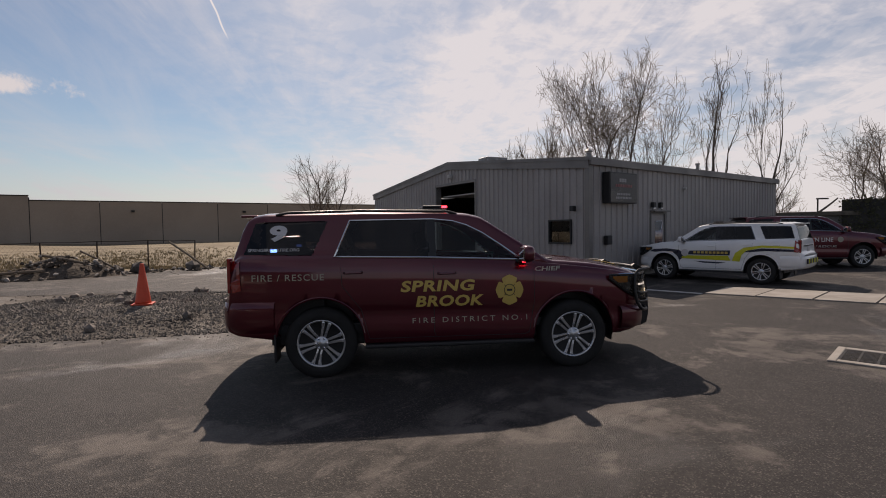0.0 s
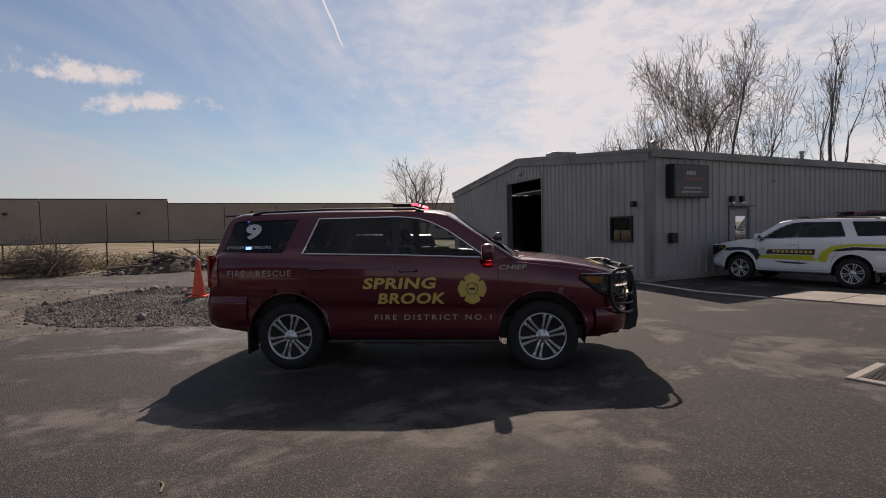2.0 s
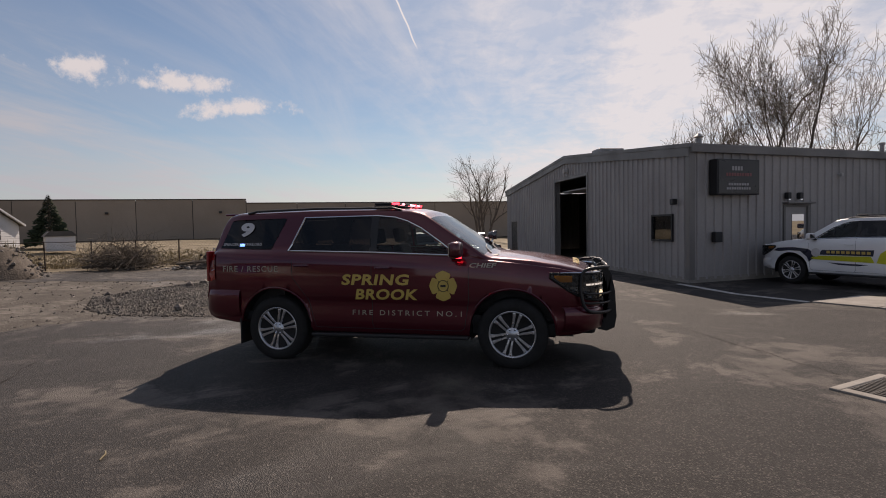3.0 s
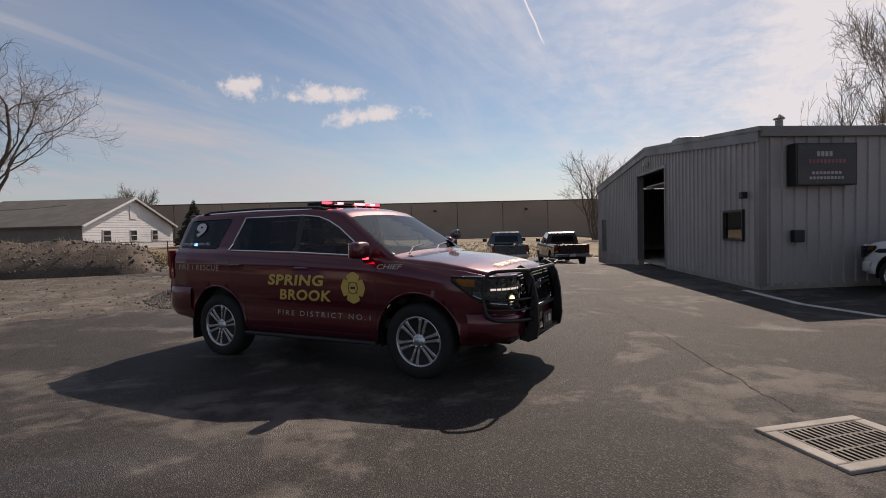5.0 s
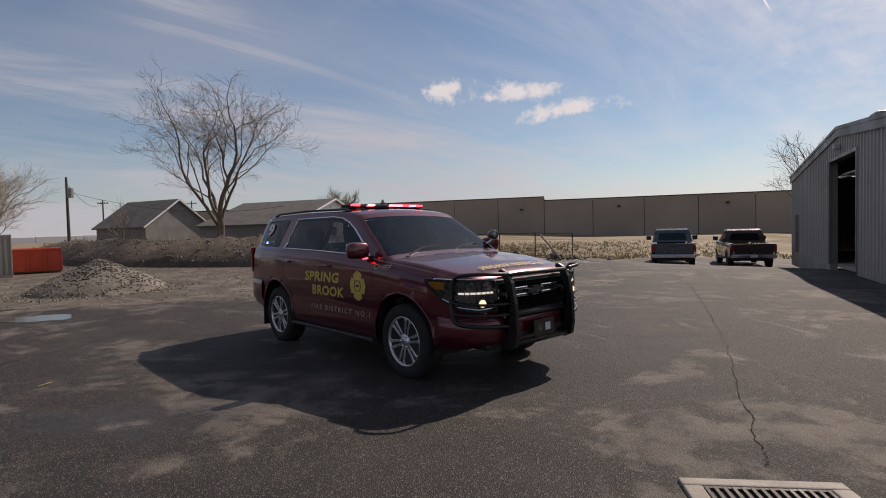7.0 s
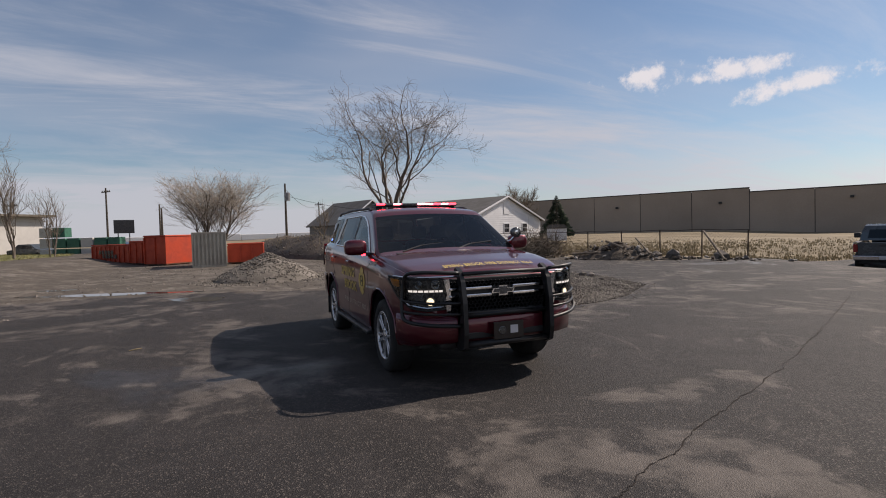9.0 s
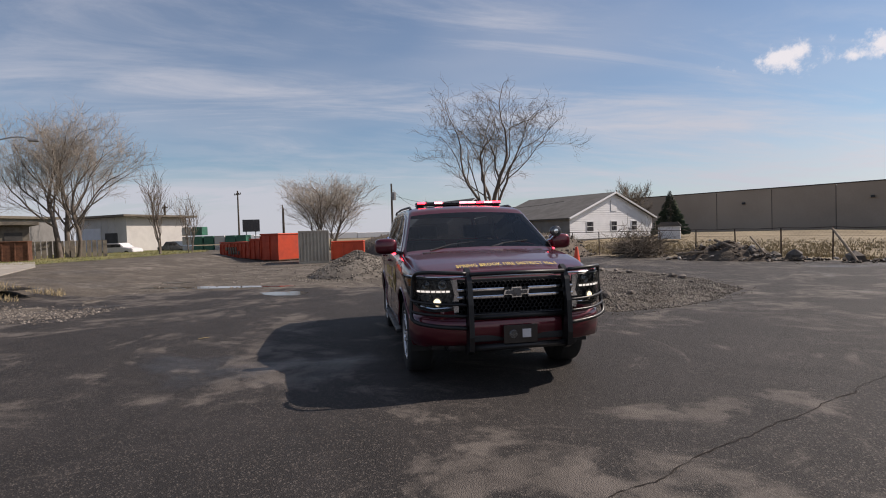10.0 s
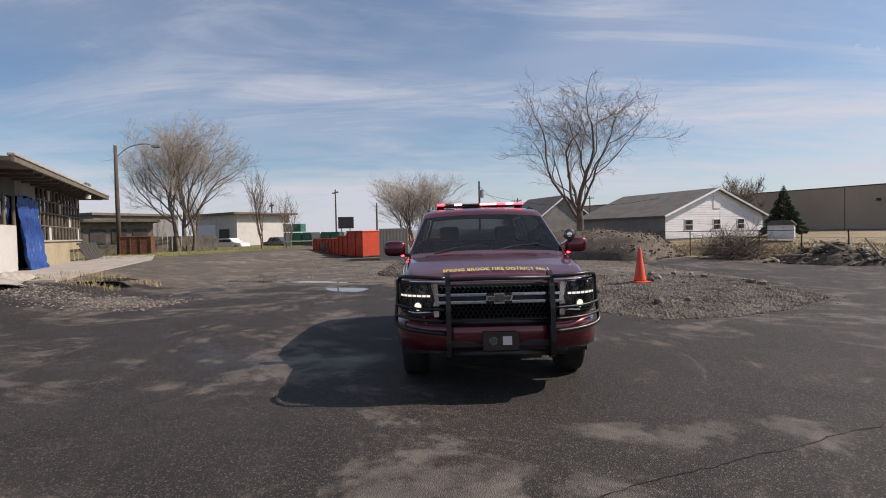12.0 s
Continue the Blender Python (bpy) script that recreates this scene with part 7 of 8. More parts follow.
def bush(x, y, z, rad, h, mat, label, seed, count=420):
    rr = random.Random(seed)
    vs, fs = [], []
    for k in range(count):
        d = Vector((rr.gauss(0, 1), rr.gauss(0, 1), abs(rr.gauss(0, 1)))).normalized() * rr.uniform(0.45, 1.0)
        p = Vector((d.x * rad, d.y * rad, d.z * h))
        a, b = Vector((rr.gauss(0, 1), rr.gauss(0, 1), rr.gauss(0, 1))).normalized(), Vector((rr.gauss(0, 1), rr.gauss(0, 1), rr.gauss(0, 1))).normalized()
        s = 0.12 * rr.uniform(0.5, 1.2)
        i = len(vs)
        vs += [p, p + a * s, p + (a + b) * s * 0.8, p + b * s]
        fs.append((i, i + 1, i + 2, i + 3))
    ob = ob_from("shrub", vs, fs, mat)
    ob.matrix_world = pose(x, y, z)
    return tagged(ob, label, "shrub", "shrubs by the house")


for k in range(5):
    bush(-42.6 - 1.6 * k, 18.9 - 0.75 * k, 0.4, 0.8, 0.9, M["shrub"], "low clipped shrub along the house wall", k)

# ---- white house and its grey neighbour ----
def gabled_house(name, a, b, depth, eave, peak, base, wall, label, windows, side_wall=None, chimney=False):
    """A gable wall from a to b, the roof running back from it."""
    a, b = Vector((*a, 0)), Vector((*b, 0))
    way = (b - a).normalized()
    out = Vector((way.y, -way.x, 0))
    if out.dot(Vector((10, -2, 0)) - a) < 0:
        out = -out
    w = (b - a).length
    h = thing(name, Matrix(), label, "house")
    rise = lambda s: eave + (peak - eave) * (1 - abs(s - w / 2) / (w / 2))
    bm = bmesh.new()
    n = int((peak - base) / 0.22)
    for k in range(n):
        z0, z1 = base + (peak - base) * k / n, base + (peak - base) * (k + 1) / n
        s0 = 0 if z0 < eave else (z0 - eave) / (peak - eave) * w / 2
        s1 = 0 if z1 < eave else (z1 - eave) / (peak - eave) * w / 2
        p = [a + way * s0 + out * 0.025 + Vector((0, 0, z0)), a + way * (w - s0) + out * 0.025 + Vector((0, 0, z0)), a + way * (w - s1) + Vector((0, 0, z1)), a + way * s1 + Vector((0, 0, z1))]
        bm.faces.new([bm.verts.new(v) for v in p])
        bm.faces.new([bm.verts.new(v) for v in (a + way * s1 + Vector((0, 0, z1)), a + way * (w - s1) + Vector((0, 0, z1)), a + way * (w - s1) + out * 0.025 + Vector((0, 0, z1)), a + way * s1 + out * 0.025 + Vector((0, 0, z1)))])
    part("gable_wall", bm, wall, h)
    part("wall", box((0, -depth, base - 0.5), (w, -0.02, eave), Matrix.Translation(a) @ Matrix((way, out, Vector((0, 0, 1)))).transposed().to_4x4()), side_wall or wall, h)
    for s0, s1 in ((-0.4, w / 2), (w + 0.4, w / 2)):
        bm = bmesh.new()
        z0 = eave - (peak - eave) * 0.4 / (w / 2)
        q = []
        for s, z in ((s0, z0), (s1, peak)):
            for d in (0.35, -depth - 0.3):
                for dz in (0.0, 0.14):
                    q.append(bm.verts.new(a + way * s + out * d + Vector((0, 0, z + dz))))
        for f in ((0, 1, 3, 2), (4, 6, 7, 5), (0, 4, 5, 1), (2, 3, 7, 6), (1, 5, 7, 3), (0, 2, 6, 4)):
            bm.faces.new([q[i] for i in f])
        bmesh.ops.recalc_face_normals(bm, faces=bm.faces[:])
        part("roof", bm, M["shingle"], h)
        part("barge_board", tube([a + way * s0 + out * 0.36 + Vector((0, 0, z0 + 0.06)), a + way * s1 + out * 0.36 + Vector((0, 0, peak + 0.06))], 0.11, 4), M["siding"], h)
    for s0, s1, zz0, zz1, blind in windows:
        m = Matrix.Translation(a) @ Matrix((way, out, Vector((0, 0, 1)))).transposed().to_4x4()
        win = part("window", box((s0 - 0.08, 0.02, zz0 - 0.08), (s1 + 0.08, 0.07, zz1 + 0.08), m), M["siding"], h)
        if not blind:
            part("pane", box((s0, 0.05, zz0), (s1, 0.08, zz1), m), M["sign_face"], win)
            part("glazing_bar", box((s0, 0.08, (zz0 + zz1) / 2 - 0.03), (s1, 0.095, (zz0 + zz1) / 2 + 0.03), m), M["siding"], win)
    return h


gabled_house("house", (-42.9, 20.4), (-48.9, 33.2), 12.5, 2.65, 5.25, 0.45, M["siding"], "white sided gabled house with grey shingle roof", [(2.6, 3.6, 1.25, 2.2, False), (6.6, 7.5, 1.25, 2.2, False), (10.2, 11.1, 1.25, 2.2, False), (6.65, 7.5, 3.4, 4.5, True)], M["grey_siding"])
gabled_house("house", (-60.0, 11.2), (-63.0, 19.0), 9.0, 2.9, 5.9, 0.3, M["grey_siding"], "grey house with a dark shingle roof behind the tree", [], M["grey_siding"])
shed = thing("garden_shed", pose(-39.9, 29.5, 0.25, 0, 0, 55), "small white garden shed behind the fence", "shed")
part("shed_wall", box((-1.0, -1.1, 0), (1.0, 1.1, 1.25), bevel=0.02), M["siding"], shed)
part("shed_roof", slab([(-1.15, 0), (1.15, 0), (0.75, 0.42), (-0.75, 0.42)], -1.2, 1.2, Matrix.Translation((0, 0, 1.25)) @ Matrix.Rotation(math.pi / 2, 4, "X")), M["shingle"], shed)
part("shed_door", box((-0.5, -1.13, 0.05), (0.5, -1.10, 1.1), bevel=0.01), M["siding"], shed)

# ---- derelict low building with the blue tarpaulin ----
EA, EB = Vector((-23.2, -21.7, 0)), Vector((-9.2, -15.25, 0))
EW = (EB - EA).normalized()
EO = Vector((-EW.y, EW.x, 0))
hut = thing("derelict_building", Matrix(), "derelict flat-roofed building with old glazing", "building")
HB, HT = 0.42, 4.05
E_LEN = (EB - EA).length
def hw(s0, s1, z0, z1, d0, d1, bevel=0.0):
    return wall_box(EA, EW, EO, s0, s1, z0, z1, d0, d1, bevel)
GLZ, T0, T1 = 8.9, 9.05, 11.55
part("low_wall", hw(0, GLZ, 0, 1.55, -0.2, 0.0), M["brick"], hut)
part("sill", hw(-0.05, GLZ, 1.55, 1.63, -0.22, 0.08, 0.01), M["concrete"], hut)
part("low_wall", hw(T1, E_LEN, 0, 2.2, -0.2, 0.0), M["pale_panel"], hut)
part("upper_panel", hw(T1, E_LEN, 3.3, HT, -0.2, 0.0), M["inside"], hut)
part("upper_panel", hw(GLZ, T1, 3.35, HT, -0.2, 0.0), M["grey_siding"], hut)
part("end_wall", hw(-0.001, 0.2, 0, HT, -8, -0.2), M["brick"], hut)
part("far_end_wall", hw(E_LEN - 0.2, E_LEN, 0, HT, -8, -0.2), M["brick"], hut)
part("back_wall", hw(0, E_LEN, 0, HT, -8.2, -8.0), M["brick"], hut)
part("floor_inside", hw(0.2, E_LEN, 0.0, 0.45, -8, -0.2), M["concrete"], hut)
part("roof", hw(-1.3, E_LEN + 1.2, HT, HT + 0.14, -9, 1.25), M["pole_wood"], hut)
part("fascia", hw(-1.35, E_LEN + 1.2, HT - 0.02, HT + 0.16, 1.25, 1.32), M["old_frame"], hut)
part("roof_edge", hw(-1.37, E_LEN + 1.2, HT + 0.16, HT + 0.25, 1.15, 1.36, 0.02), M["concrete"], hut, "pale worn roof edging")
part("fascia", hw(-1.37, -1.30, HT - 0.02, HT + 0.24, -9, 1.32), M["pale_panel"], hut)
for k in range(13):
    part("rafter", hw(0.2 + k * 1.15, 0.32 + k * 1.15, HT - 0.14, HT - 0.002, -0.2, 1.2), M["pole_wood"], hut)
glaz = part("glazing_frame", hw(0, GLZ, HT - 0.12, HT - 0.004, -0.12, 0.02), M["old_frame"], hut)
NCOL = 13
for k in range(NCOL + 1):
    s = k * (GLZ - 0.08) / NCOL
    part("mullion", hw(s, s + 0.08, 1.63, HT - 0.12, -0.10, 0.0), M["old_frame"], glaz)
for z in (2.25, 2.85, 3.4):
    part("transom", hw(0.0, GLZ, z, z + 0.05, -0.09, -0.01), M["old_frame"], glaz)
for k in range(NCOL):
    for j, (z0, z1) in enumerate(((1.63, 2.25), (2.30, 2.85), (2.90, 3.4), (3.45, HT - 0.12))):
        s = 0.08 + k * (GLZ - 0.08) / NCOL
        part("pane", hw(s, s + (GLZ - 0.08) / NCOL - 0.08, z0, z1, -0.055, -0.05), M["glass_dusty"] if (k * 5 + j * 3) % 9 else M["pale_panel"], glaz)
for k in range(3):
    s = T1 + 0.15 + k * 1.15
    part("upper_pane", hw(s, s + 1.0, 2.25, 3.25, -0.05, -0.045), M["glass_dusty"], hut)
    part("window_post", hw(s - 0.13, s, 2.2, 3.3, -0.12, 0.0), M["old_frame"], hut)
part("eave_lamp", lathe([(0.0, 0.0), (0.13, 0.02), (0.15, 0.18), (0.05, 0.28), (0.0, 0.28)], 14, Matrix.Translation(EA + EW * 4.0 + EO * 1.1 + Vector((0, 0, HT - 0.34)))), M["pale_panel"], hut)
for s in (4.2, 4.9):
    part("roof_lamp", lathe([(0.0, 0.0), (0.07, 0.0), (0.10, 0.16), (0.0, 0.24)], 10, Matrix.Translation(EA + EW * s + EO * 1.2 + Vector((0, 0, HT + 0.24)))), M["galv"], hut)
# hanging tarpaulin with folds
verts, faces = [], []
for a in range(41):
    for b in range(27):
        s, z = T0 + (T1 - T0 + 0.05) * a / 40, 0.46 + 2.95 * b / 26
        d = 0.14 + 0.075 * math.sin(a * 0.95 + 1.6 * math.sin(b * 0.21)) + 0.07 * noise.noise((a * 0.22, b * 0.2, 1)) + 0.05 * noise.noise((a * 0.55, b * 0.9, 4)) + 0.03 * noise.noise((a * 1.3, b * 1.7, 6)) + 0.25 * (1 - b / 26) ** 3
        s += 0.14 * (1 - b / 26) * math.sin(b * 0.4)
        p = EA + EW * s + EO * d
        verts.append((p.x, p.y, z - 0.16 * abs(math.sin(a / 40 * math.pi * 3.0)) * (b / 26) ** 6))
for a in range(40):
    for b in range(26):
        i = a * 27 + b
        faces.append((i, i + 27, i + 28, i + 1))
cloth = ob_from("tarpaulin", verts, faces, M["tarp"], smooth=True)
tagged(cloth, "wrinkled blue tarpaulin hung over a doorway", "tarpaulin")
apron = tagged(part("concrete_apron", slab([tuple((EA + EW * s + EO * o)[:2]) for s, o in ((-5.0, 0.02), (E_LEN + 3, 0.02), (E_LEN + 3, 2.6), (4.0, 3.9), (-5.5, 3.4))], 0.2, 0.475), M["concrete"]), "cracked pale concrete apron before the derelict building", "pavement", "", "structure")
for k in range(5):
    p = EA + EW * (-1.6 + 1.05 * k) + EO * 0.75
    pal = thing("pallet", Matrix.Translation((p.x, p.y, 0.52)) @ Matrix.Rotation(math.atan2(EW.y, EW.x), 4, "Z") @ Matrix.Rotation(radians(180), 4, "Z") @ Matrix.Rotation(radians(68), 4, "X"), "dark worn pallet leaning against the low wall", "pallet", "leaning pallets")
    for j in range(5):
        part("slat", box((-0.40 + j * 0.18, 0.0, 0.0), (-0.30 + j * 0.18, 1.0, 0.03), bevel=0.005), M["inside"], pal)
    for y in (0.02, 0.45, 0.90):
        part("bearer", box((-0.42, y, -0.07), (0.46, y + 0.09, 0.0), bevel=0.005), M["inside"], pal)
# crumpled sheets on the apron's edge
for k, (x, y, sc, mat) in enumerate(((-7.6, -13.0, 0.9, "concrete"), (-6.2, -12.4, 0.8, "concrete"))):
    verts, faces = [], []
    for a in range(15):
        for b in range(11):
            u, v = -1 + a / 7, -1 + b / 5
            z = 0.28 * max(0, 1 - 0.6 * u * u - 0.7 * v * v) + 0.12 * noise.noise((u * 2 + k, v * 2, k))
            verts.append((u * sc, v * 0.7 * sc, max(0.0, z) * sc + 0.01 * ((a + b) % 2)))
    for a in range(14):
        for b in range(10):
            i = a * 11 + b
            faces.append((i, i + 11, i + 12, i + 1))
    ob = ob_from("crumpled_sheet", verts, faces, M[mat])
    ob.matrix_world = pose(x, y, gz(x, y) + 0.02, 0, 0, 40 * k + 20)
    tagged(ob, "crumpled sheet material dumped on the yard", "sheeting", "dumped sheets")

pud = Vector((-8.5, -11.4, 0))
PW, PO = Vector((math.cos(1.31), math.sin(1.31), 0)), Vector((math.sin(1.31), -math.cos(1.31), 0))
puddle(pud.x, pud.y, 1.9, 0.75, 1.31, gz(pud.x, pud.y) + 0.022, 9)
places = []
for k in range(170):
    q = pud + PW * r.uniform(-2.1, 2.1) + PO * (r.choice((-1, 1)) * r.uniform(0.6, 1.0))
    places.append((q.x, q.y))
tufts("reeds", places, 0.20, M["straw"], "dry reeds and weeds round the puddle", 4, 0.008)
places = []
for k in range(2600):
    q = Vector((-5.6, -9.6, 0)) + PW * r.uniform(-3.4, 2.8) + PO * r.gauss(0, 0.55)
    places.append((q.x, q.y, gz(q.x, q.y) + 0.015, r.choice((0.012, 0.02, 0.035)) * r.uniform(0.6, 1.5), r.uniform(0, 6.28)))
scatter("apron_gravel", places, PEBBLES, M["stone"], "pale loose gravel along the concrete apron", "gravel")

# ---- street lamp, utility poles ----
lamp = thing("street_lamp", pose(-31.5, -24.6, 0.4) @ Matrix.Diagonal((1.14, 1.14, 1.14, 1)), "wooden-pole street lamp with a curved arm", "lamp")
part("pole", tube([(0, 0, -0.2), (0.02, 0, 3.5), (0, 0, 7.1)], [0.15, 0.13, 0.10], 10), M["pole_wood"], lamp, smooth=True)
part("arm", tube(spline([(0, 0, 6.3), (-0.25, 0.7, 7.0), (-0.5, 1.6, 7.25), (-0.65, 2.1, 7.15)], 5), 0.035, 7), M["galv"], lamp)
part("lamp_head", box((-0.16, -0.12, -0.1), (0.16, 0.42, 0.08), Matrix.Translation((-0.70, 2.1, 7.12)) @ Matrix.Rotation(radians(18), 4, "Z"), 0.05), M["galv"], lamp)


def utility_pole(x, y, h, arms=True, box_on=True, z=0.0):
    p = thing("utility_pole", pose(x, y, z, 0, 0, 35), "distant dark wooden utility pole", "pole", "utility poles")
    part("post", tube([(0, 0, -0.2), (0, 0, h)], [0.16, 0.10], 8), M["pole_wood"], p)
    if arms:
        part("crossarm", box((-1.1, -0.06, h - 0.6), (1.1, 0.06, h - 0.48), bevel=0.01), M["pole_wood"], p)
        for x0 in (-0.95, -0.4, 0.4, 0.95):
            part("insulator", lathe([(0.05, h - 0.48), (0.07, h - 0.38), (0.03, h - 0.30), (0, h - 0.30)], 8, Matrix.Translation((x0, 0, 0))), M["black_plastic"], p)
    if box_on:
        part("transformer", lathe([(0.0, h - 2.0), (0.28, h - 2.0), (0.28, h - 1.1), (0.0, h - 1.0)], 12, Matrix.Translation((0.40, 0, 0))), M["galv"], p)


utility_pole(-56.5, 3.7, 7.6, False, True)
for x, y, h in ((-75, -17.5, 8.6), (-78, -28.5, 7.0), (-82, -12.0, 6.8), (-95, -34.0, 8.0), (-70, -10.5, 5.6), (-98, 14.0, 8.0), (-104, 30.0, 8.5)):
    utility_pole(x, y, h, h > 6.9, False)
for a, b in (((-56.5, 3.7, 7.0), (-98, 14.0, 7.4)), ((-56.5, 3.7, 6.2), (-48, 22, 4.6))):
    a, b = Vector(a), Vector(b)
    ob = part("power_cable", tube([a.lerp(b, t / 8) - Vector((0, 0, 1.2 * 4 * (t / 8) * (1 - t / 8))) for t in range(9)], 0.022, 4), M["black_plastic"])
    tagged(ob, "sagging overhead power cable", "cable", "cables")

# far lamp on the lot's other side
fl = thing("lot_lamp", pose(29.1, 26.7, 0), "dark parking lot lamp on a thin post", "lamp")
part("post", tube([(0, 0, -0.1), (0, 0, 3.25)], 0.05, 8), M["black_plastic"], fl)
part("lamp_head", box((-0.05, -0.1, 3.2), (0.75, 0.1, 3.3), bevel=0.02), M["black_plastic"], fl)

# ---- containers ----
def skip(m, length, width, height, label, bars=False, mat="dumpster_red"):
    d = thing("waste_skip", m, label, "skip", "red waste skips")
    for x0, x1, y0, y1 in ((0, length, 0, 0.06), (0, length, width - 0.06, width), (0, 0.06, 0.06, width - 0.06), (length - 0.06, length, 0.06, width - 0.06)):
        part("panel", box((x0, y0, 0.12), (x1, y1, height)), M[mat], d)
    part("floor_plate", box((0, 0, 0.06), (length, width, 0.12)), M["rust"], d)
    n = max(2, int(length / 0.6))
    for k in range(n + 1):
        part("rib", box((length * k / n - 0.04, -0.06, 0.12), (length * k / n + 0.04, -0.002, height - 0.1), bevel=0.008), M[mat], d)
    part("top_rail", tube([(0, -0.03, height), (length, -0.03, height), (length, width, height), (0, width, height)], 0.05, 6, True), M[mat], d)
    for k in (0.15, 0.85):
        part("skid", box((length * k - 0.1, 0.05, 0.0), (length * k + 0.1, width - 0.05, 0.06)), M["rust"], d)
    if bars:
        for j, (z, x0) in enumerate(((height * 0.62, 1.1), (height * 0.40, 1.6))):
            for q in range(5):
                part("lettering_bar", box((x0 + q * 0.42, -0.075, z - 0.13), (x0 + q * 0.42 + 0.28, -0.062, z + 0.13)), M["sign_face"], d)
    return d


def along(x0, y0, x1, y1, z=0.0):
    return Matrix.Translation((x0, y0, z)) @ Matrix.Rotation(math.atan2(y1 - y0, x1 - x0), 4, "Z")


skip(along(-36.2, -11.4, -30.2, -7.3), 7.0, 2.2, 1.25, "long red-orange open waste skip with dark lettering bars", True)
skip(along(-31.0, -8.3, -29.0, -6.6), 2.4, 1.8, 1.45, "red-orange open waste skip beside the container")
skip(along(-28.6, -7.2, -27.6, -6.0), 1.6, 2.0, 1.75, "tall red-orange waste skip beside the container")
skip(along(-25.6, -2.6, -25.4, -0.6), 1.9, 1.6, 1.15, "red-orange waste skip behind the gravel pile")
con = thing("storage_container", along(-23.3, -4.35, -23.4, -2.7, 0.0), "cream corrugated steel container end beside red skips", "container")
CW, CH = 1.68, 1.86
part("container_body", box((0.03, 0.04, 0.10), (CW - 0.03, 3.2, CH - 0.02)), M["container"], con)
for k in range(8):
    part("corrugation", box((0.09 + k * 0.19, -0.03, 0.14), (0.09 + k * 0.19 + 0.10, 0.038, CH - 0.06), bevel=0.015), M["container"], con)
for x in (0.0, CW - 0.06):
    part("corner_post", box((x, -0.04, 0.0), (x + 0.06, 0.06, CH), bevel=0.008), M["container"], con)
for z in (0.06, CH - 0.06):
    part("end_rail", box((0.06, -0.03, z - 0.06), (CW - 0.06, 0.03, z + 0.06), bevel=0.008), M["container"], con)

# hoarding
bb = thing("hoarding", pose(-61.3, -13.4, 0, 0, 0, 100), "dark blank hoarding on two posts", "hoarding")
part("board", box((-1.0, -0.06, 2.35), (1.0, 0.06, 3.85), bevel=0.02), M["sign_face"], bb)
for x in (-0.6, 0.5):
    part("post", tube([(x, 0.1, -0.1), (x, 0.1, 3.5)], 0.06, 6), M["galv"], bb)

# ---- far buildings by the yard's south-west ----
def plain_hall(name, m, lx, ly, h, wall, label, overhang=0.5, openings=()):
    b = thing(name, m, label, "building")
    part("wall", box((0, 0, -0.2), (lx, ly, h)), M[wall], b)
    part("roof", box((-overhang, -overhang, h), (lx + overhang, ly + overhang, h + 0.25), bevel=0.03), M["old_frame"], b)
    for x0, x1, z0, z1, mat in openings:
        # flat panels on the wall; those in M["inside"] have the opening's shade painted in
        part("opening", box((x0, -0.06, z0), (x1, -0.005, z1), bevel=0.01), M[mat], b)
    for k in range(int(lx / 1.2)):
        part("batten", box((k * 1.2 - 0.03, -0.035, -0.2), (k * 1.2 + 0.03, -0.002, h)), M[wall], b)
    return b


plain_hall("storage_hall", along(-63.5, -34.0, -57.0, -24.6), 9.2, 8, 4.4, "pale_panel", "pale flat-roofed hall with a wide overhanging eave", 0.9, [(0.4, 4.6, 0, 3.2, "siding"), (5.4, 7.6, 0.8, 2.6, "inside")])
plain_hall("long_hall", along(-47.0, -45.0, -41.5, -33.0), 13.0, 9, 3.9, "grey_siding", "low grey hall behind the derelict building", 0.3, [(1.0, 4.0, 0, 2.8, "inside"), (6.0, 12.0, 1.0, 2.6, "metal_wall")])
plain_hall("lean_to", along(-31.0, -28.6, -34.4, -23.8, 0.4), 6.0, 4, 2.5, "old_frame", "low brown lean-to beside the derelict building", 0.5, [(0.4, 1.4, 0.9, 2.0, "inside"), (1.8, 2.8, 0.9, 2.0, "inside"), (3.2, 4.2, 0.9, 2.0, "inside"), (4.6, 5.6, 0.9, 2.0, "inside")])
skip(along(-30.9, -24.2, -31.6, -22.2, 0.4), 2.0, 1.6, 1.35, "small dark red waste skip by the street lamp", False, "rust")
yardf = thing("board_fence", Matrix(), "dark upright board fence by the far buildings", "fence")
for k in range(14):
    p = Vector((-36.0, -24.4)).lerp(Vector((-38.6, -20.6)), k / 13)
    part("board", box((-0.14, -0.02, -0.1), (0.14, 0.02, 1.75), Matrix.Translation((p.x, p.y, 0)) @ Matrix.Rotation(radians(125), 4, "Z")), M["old_frame"], yardf)
store = thing("crate_stack", pose(-52, -15.5, 0, 0, 0, 70), "stack of green and pale storage crates", "crates")
for k in range(14):
    x, z = (k % 6) * 1.25 - 3.5, (k // 6) * 1.0
    part("crate", box((x, -0.5, z), (x + 1.1, 0.5, z + 0.9), bevel=0.03), M["green_plastic"] if k % 3 else M["pale_panel"], store)


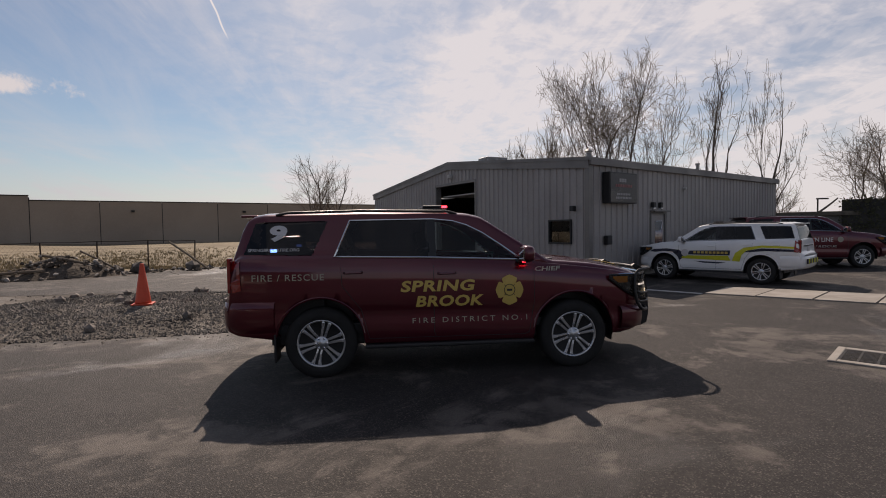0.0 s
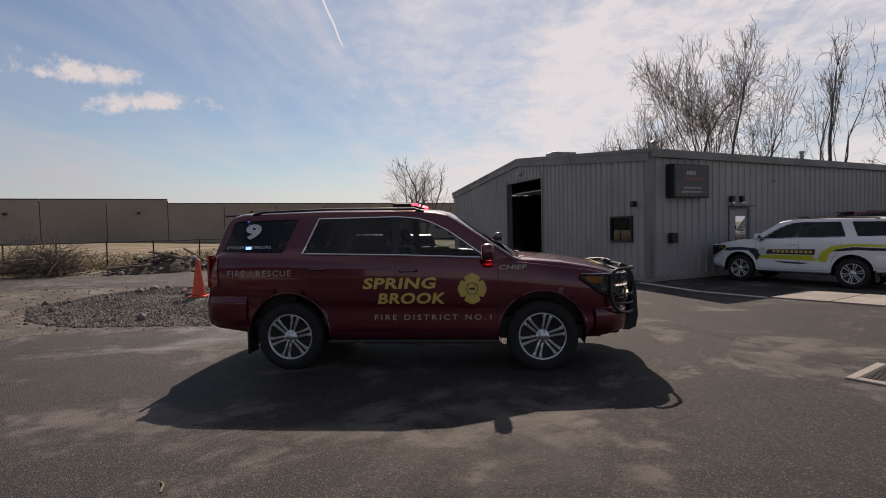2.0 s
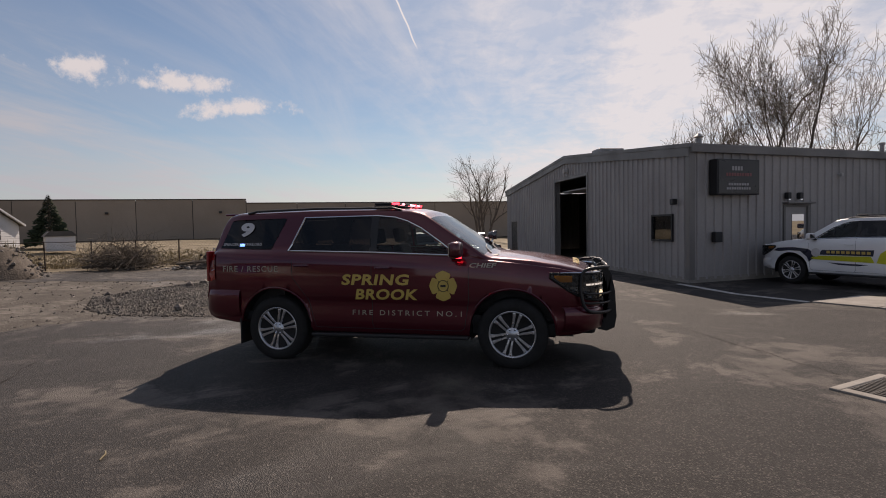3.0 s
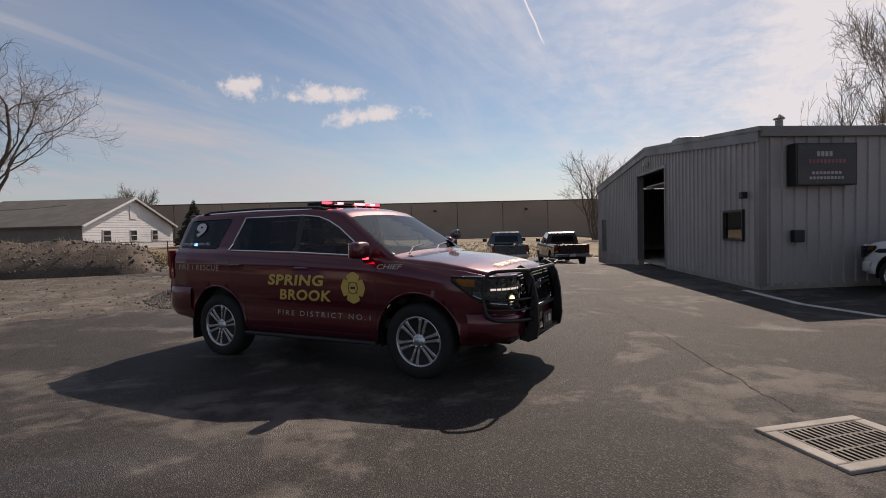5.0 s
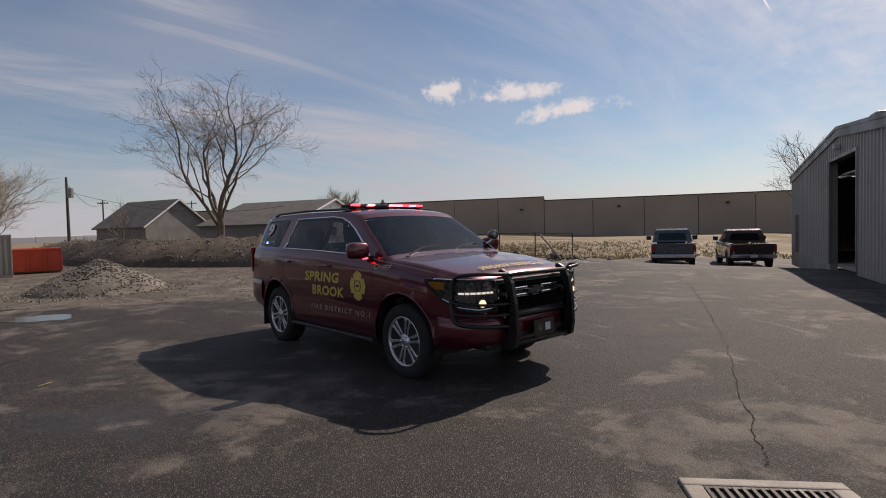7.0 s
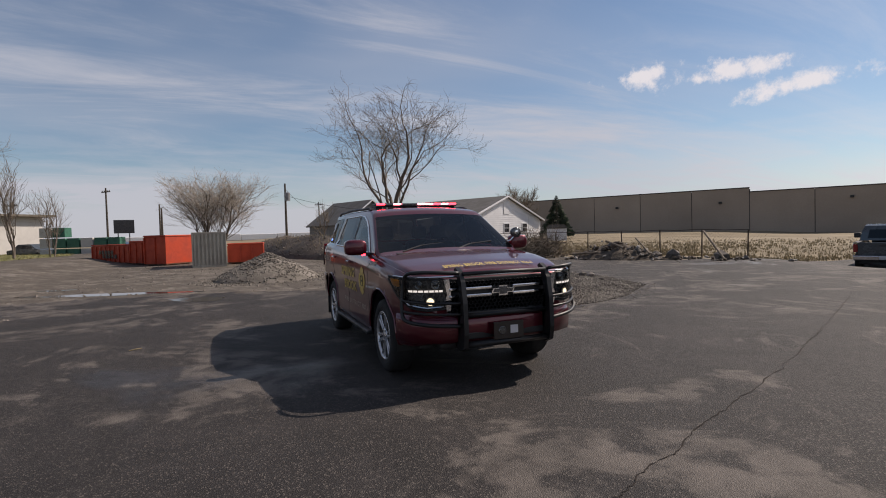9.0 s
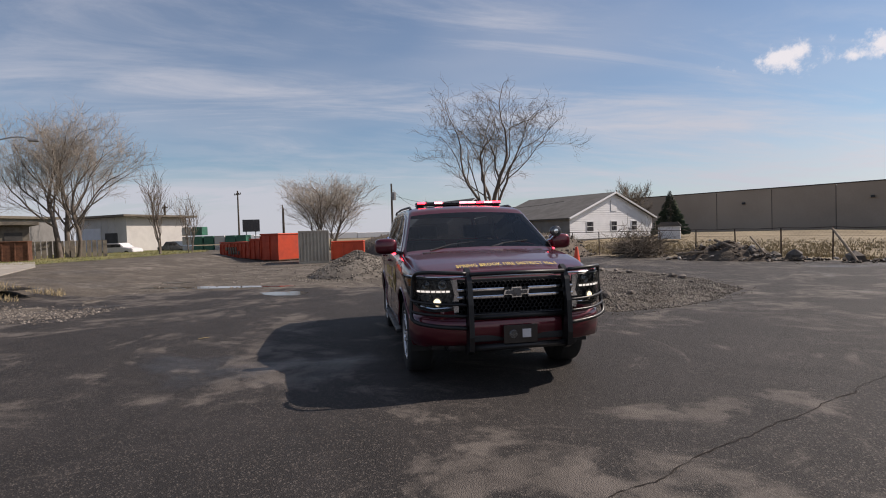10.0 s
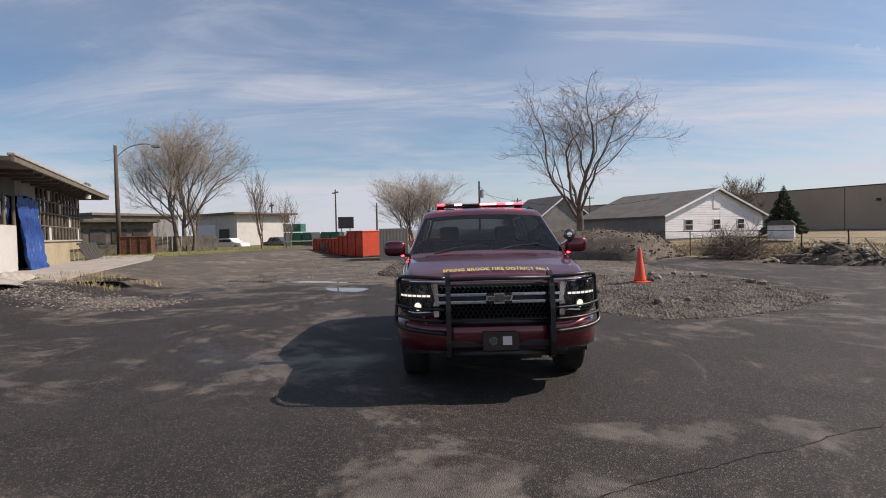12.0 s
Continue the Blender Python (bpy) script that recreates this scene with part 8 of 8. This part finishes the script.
def far_car(x, y, turn, paint, label):
    c = thing("car", pose(x, y, 0.0, 0, 0, turn), label, "car", "far parked cars")
    prof = [(-2.1, 0.4), (-2.15, 0.85), (-1.3, 0.95), (-0.9, 1.42), (0.5, 1.45), (1.1, 0.98), (2.0, 0.85), (2.15, 0.45)]
    bm = slab(prof, -0.85, 0.85, Matrix.Rotation(math.pi / 2, 4, "X"))
    bmesh.ops.recalc_face_normals(bm, faces=bm.faces[:])
    bmesh.ops.bevel(bm, geom=bm.edges[:], offset=0.06, segments=2, affect="EDGES")
    part("body", bm, paint, c)
    for side in (-1, 1):
        part("side_window", box((-0.85, min(side * 0.86, side * 0.845), 1.0), (0.75, max(side * 0.86, side * 0.845), 1.32), bevel=0.004), M["sign_face"], c)
        for ax in (-1.35, 1.35):
            part("wheel", lathe([(0.0, -0.1), (0.30, -0.1), (0.33, -0.06), (0.33, 0.06), (0.30, 0.1), (0.18, 0.105), (0.0, 0.09)], 18, Matrix.Translation((ax, side * 0.78, 0.33)) @ Matrix.Rotation(-side * math.pi / 2, 4, "X")), M["tyre"], c)


far_car(-53.5, -25.4, 75, M["silver_vinyl"], "small white car parked by the pale hall")
far_car(-56.0, -20.4, 60, M["grey_paint"], "dark grey car parked by the far hall")
far_car(-52.0, -12.5, 80, M["grey_paint"], "grey car parked by the crates")
# debris at the foot of the trees
places = [(r.uniform(-48, -38), r.uniform(-22, -13), 0.05, r.uniform(0.08, 0.30), r.uniform(0, 6.28)) for k in range(80)]
scatter("scrap_heap", places, ROCKS, M["rust"], "rusty scrap lying under the far trees", "scrap")
# pale greenhouse roofs along the horizon
gh = thing("greenhouse_row", Matrix(), "very distant pale greenhouse roofs", "building")
for k in range(14):
    y0 = -150 + k * 17
    part("roof", box((-300, y0, 0), (-270, y0 + 16.9, 3.0 + 0.15 * (k % 3)), bevel=0.3), M["white_paint"], gh)
# walled corner and hedge across the lot
wall_far = thing("ivy_wall", Matrix.Translation((25.2, 20.6, 0)) @ Matrix.Rotation(radians(-52), 4, "Z"), "dark ivy-covered wall at the lot's far side", "wall")
part("wall", box((0, 0, 0), (9, 0.4, 2.9)), M["inside"], wall_far)
vs, fs = [], []
for k in range(3200):
    p = Vector((r.uniform(-0.1, 9.1), -0.03 - abs(r.gauss(0, 0.06)), r.uniform(0.1, 3.0)))
    a, b = Vector((r.gauss(0, 1), r.gauss(0, 0.4), r.gauss(0, 1))).normalized(), Vector((r.gauss(0, 1), r.gauss(0, 0.4), r.gauss(0, 1))).normalized()
    i = len(vs)
    s = r.uniform(0.06, 0.13)
    vs += [p, p + a * s, p + (a + b) * s * 0.8, p + b * s]
    fs.append((i, i + 1, i + 2, i + 3))
ob_from("ivy", vs, fs, M["shrub"], wall_far)
plain_hall("low_block", Matrix.Translation((21.5, 24.0, 0)) @ Matrix.Rotation(radians(-42), 4, "Z"), 9, 6, 2.0, "grey_siding", "low grey block behind the parked cars", 0.2)
ob = part("fallen_branch", tube(spline([(20.0, 20.5, 0.2), (21.2, 19.6, 1.2), (22.4, 18.8, 2.3), (23.0, 18.5, 2.9)], 4), [0.10 - 0.005 * k for k in range(13)], 6), M["bark"])
tagged(ob, "broken bare branch leaning behind the parked cars", "branch")
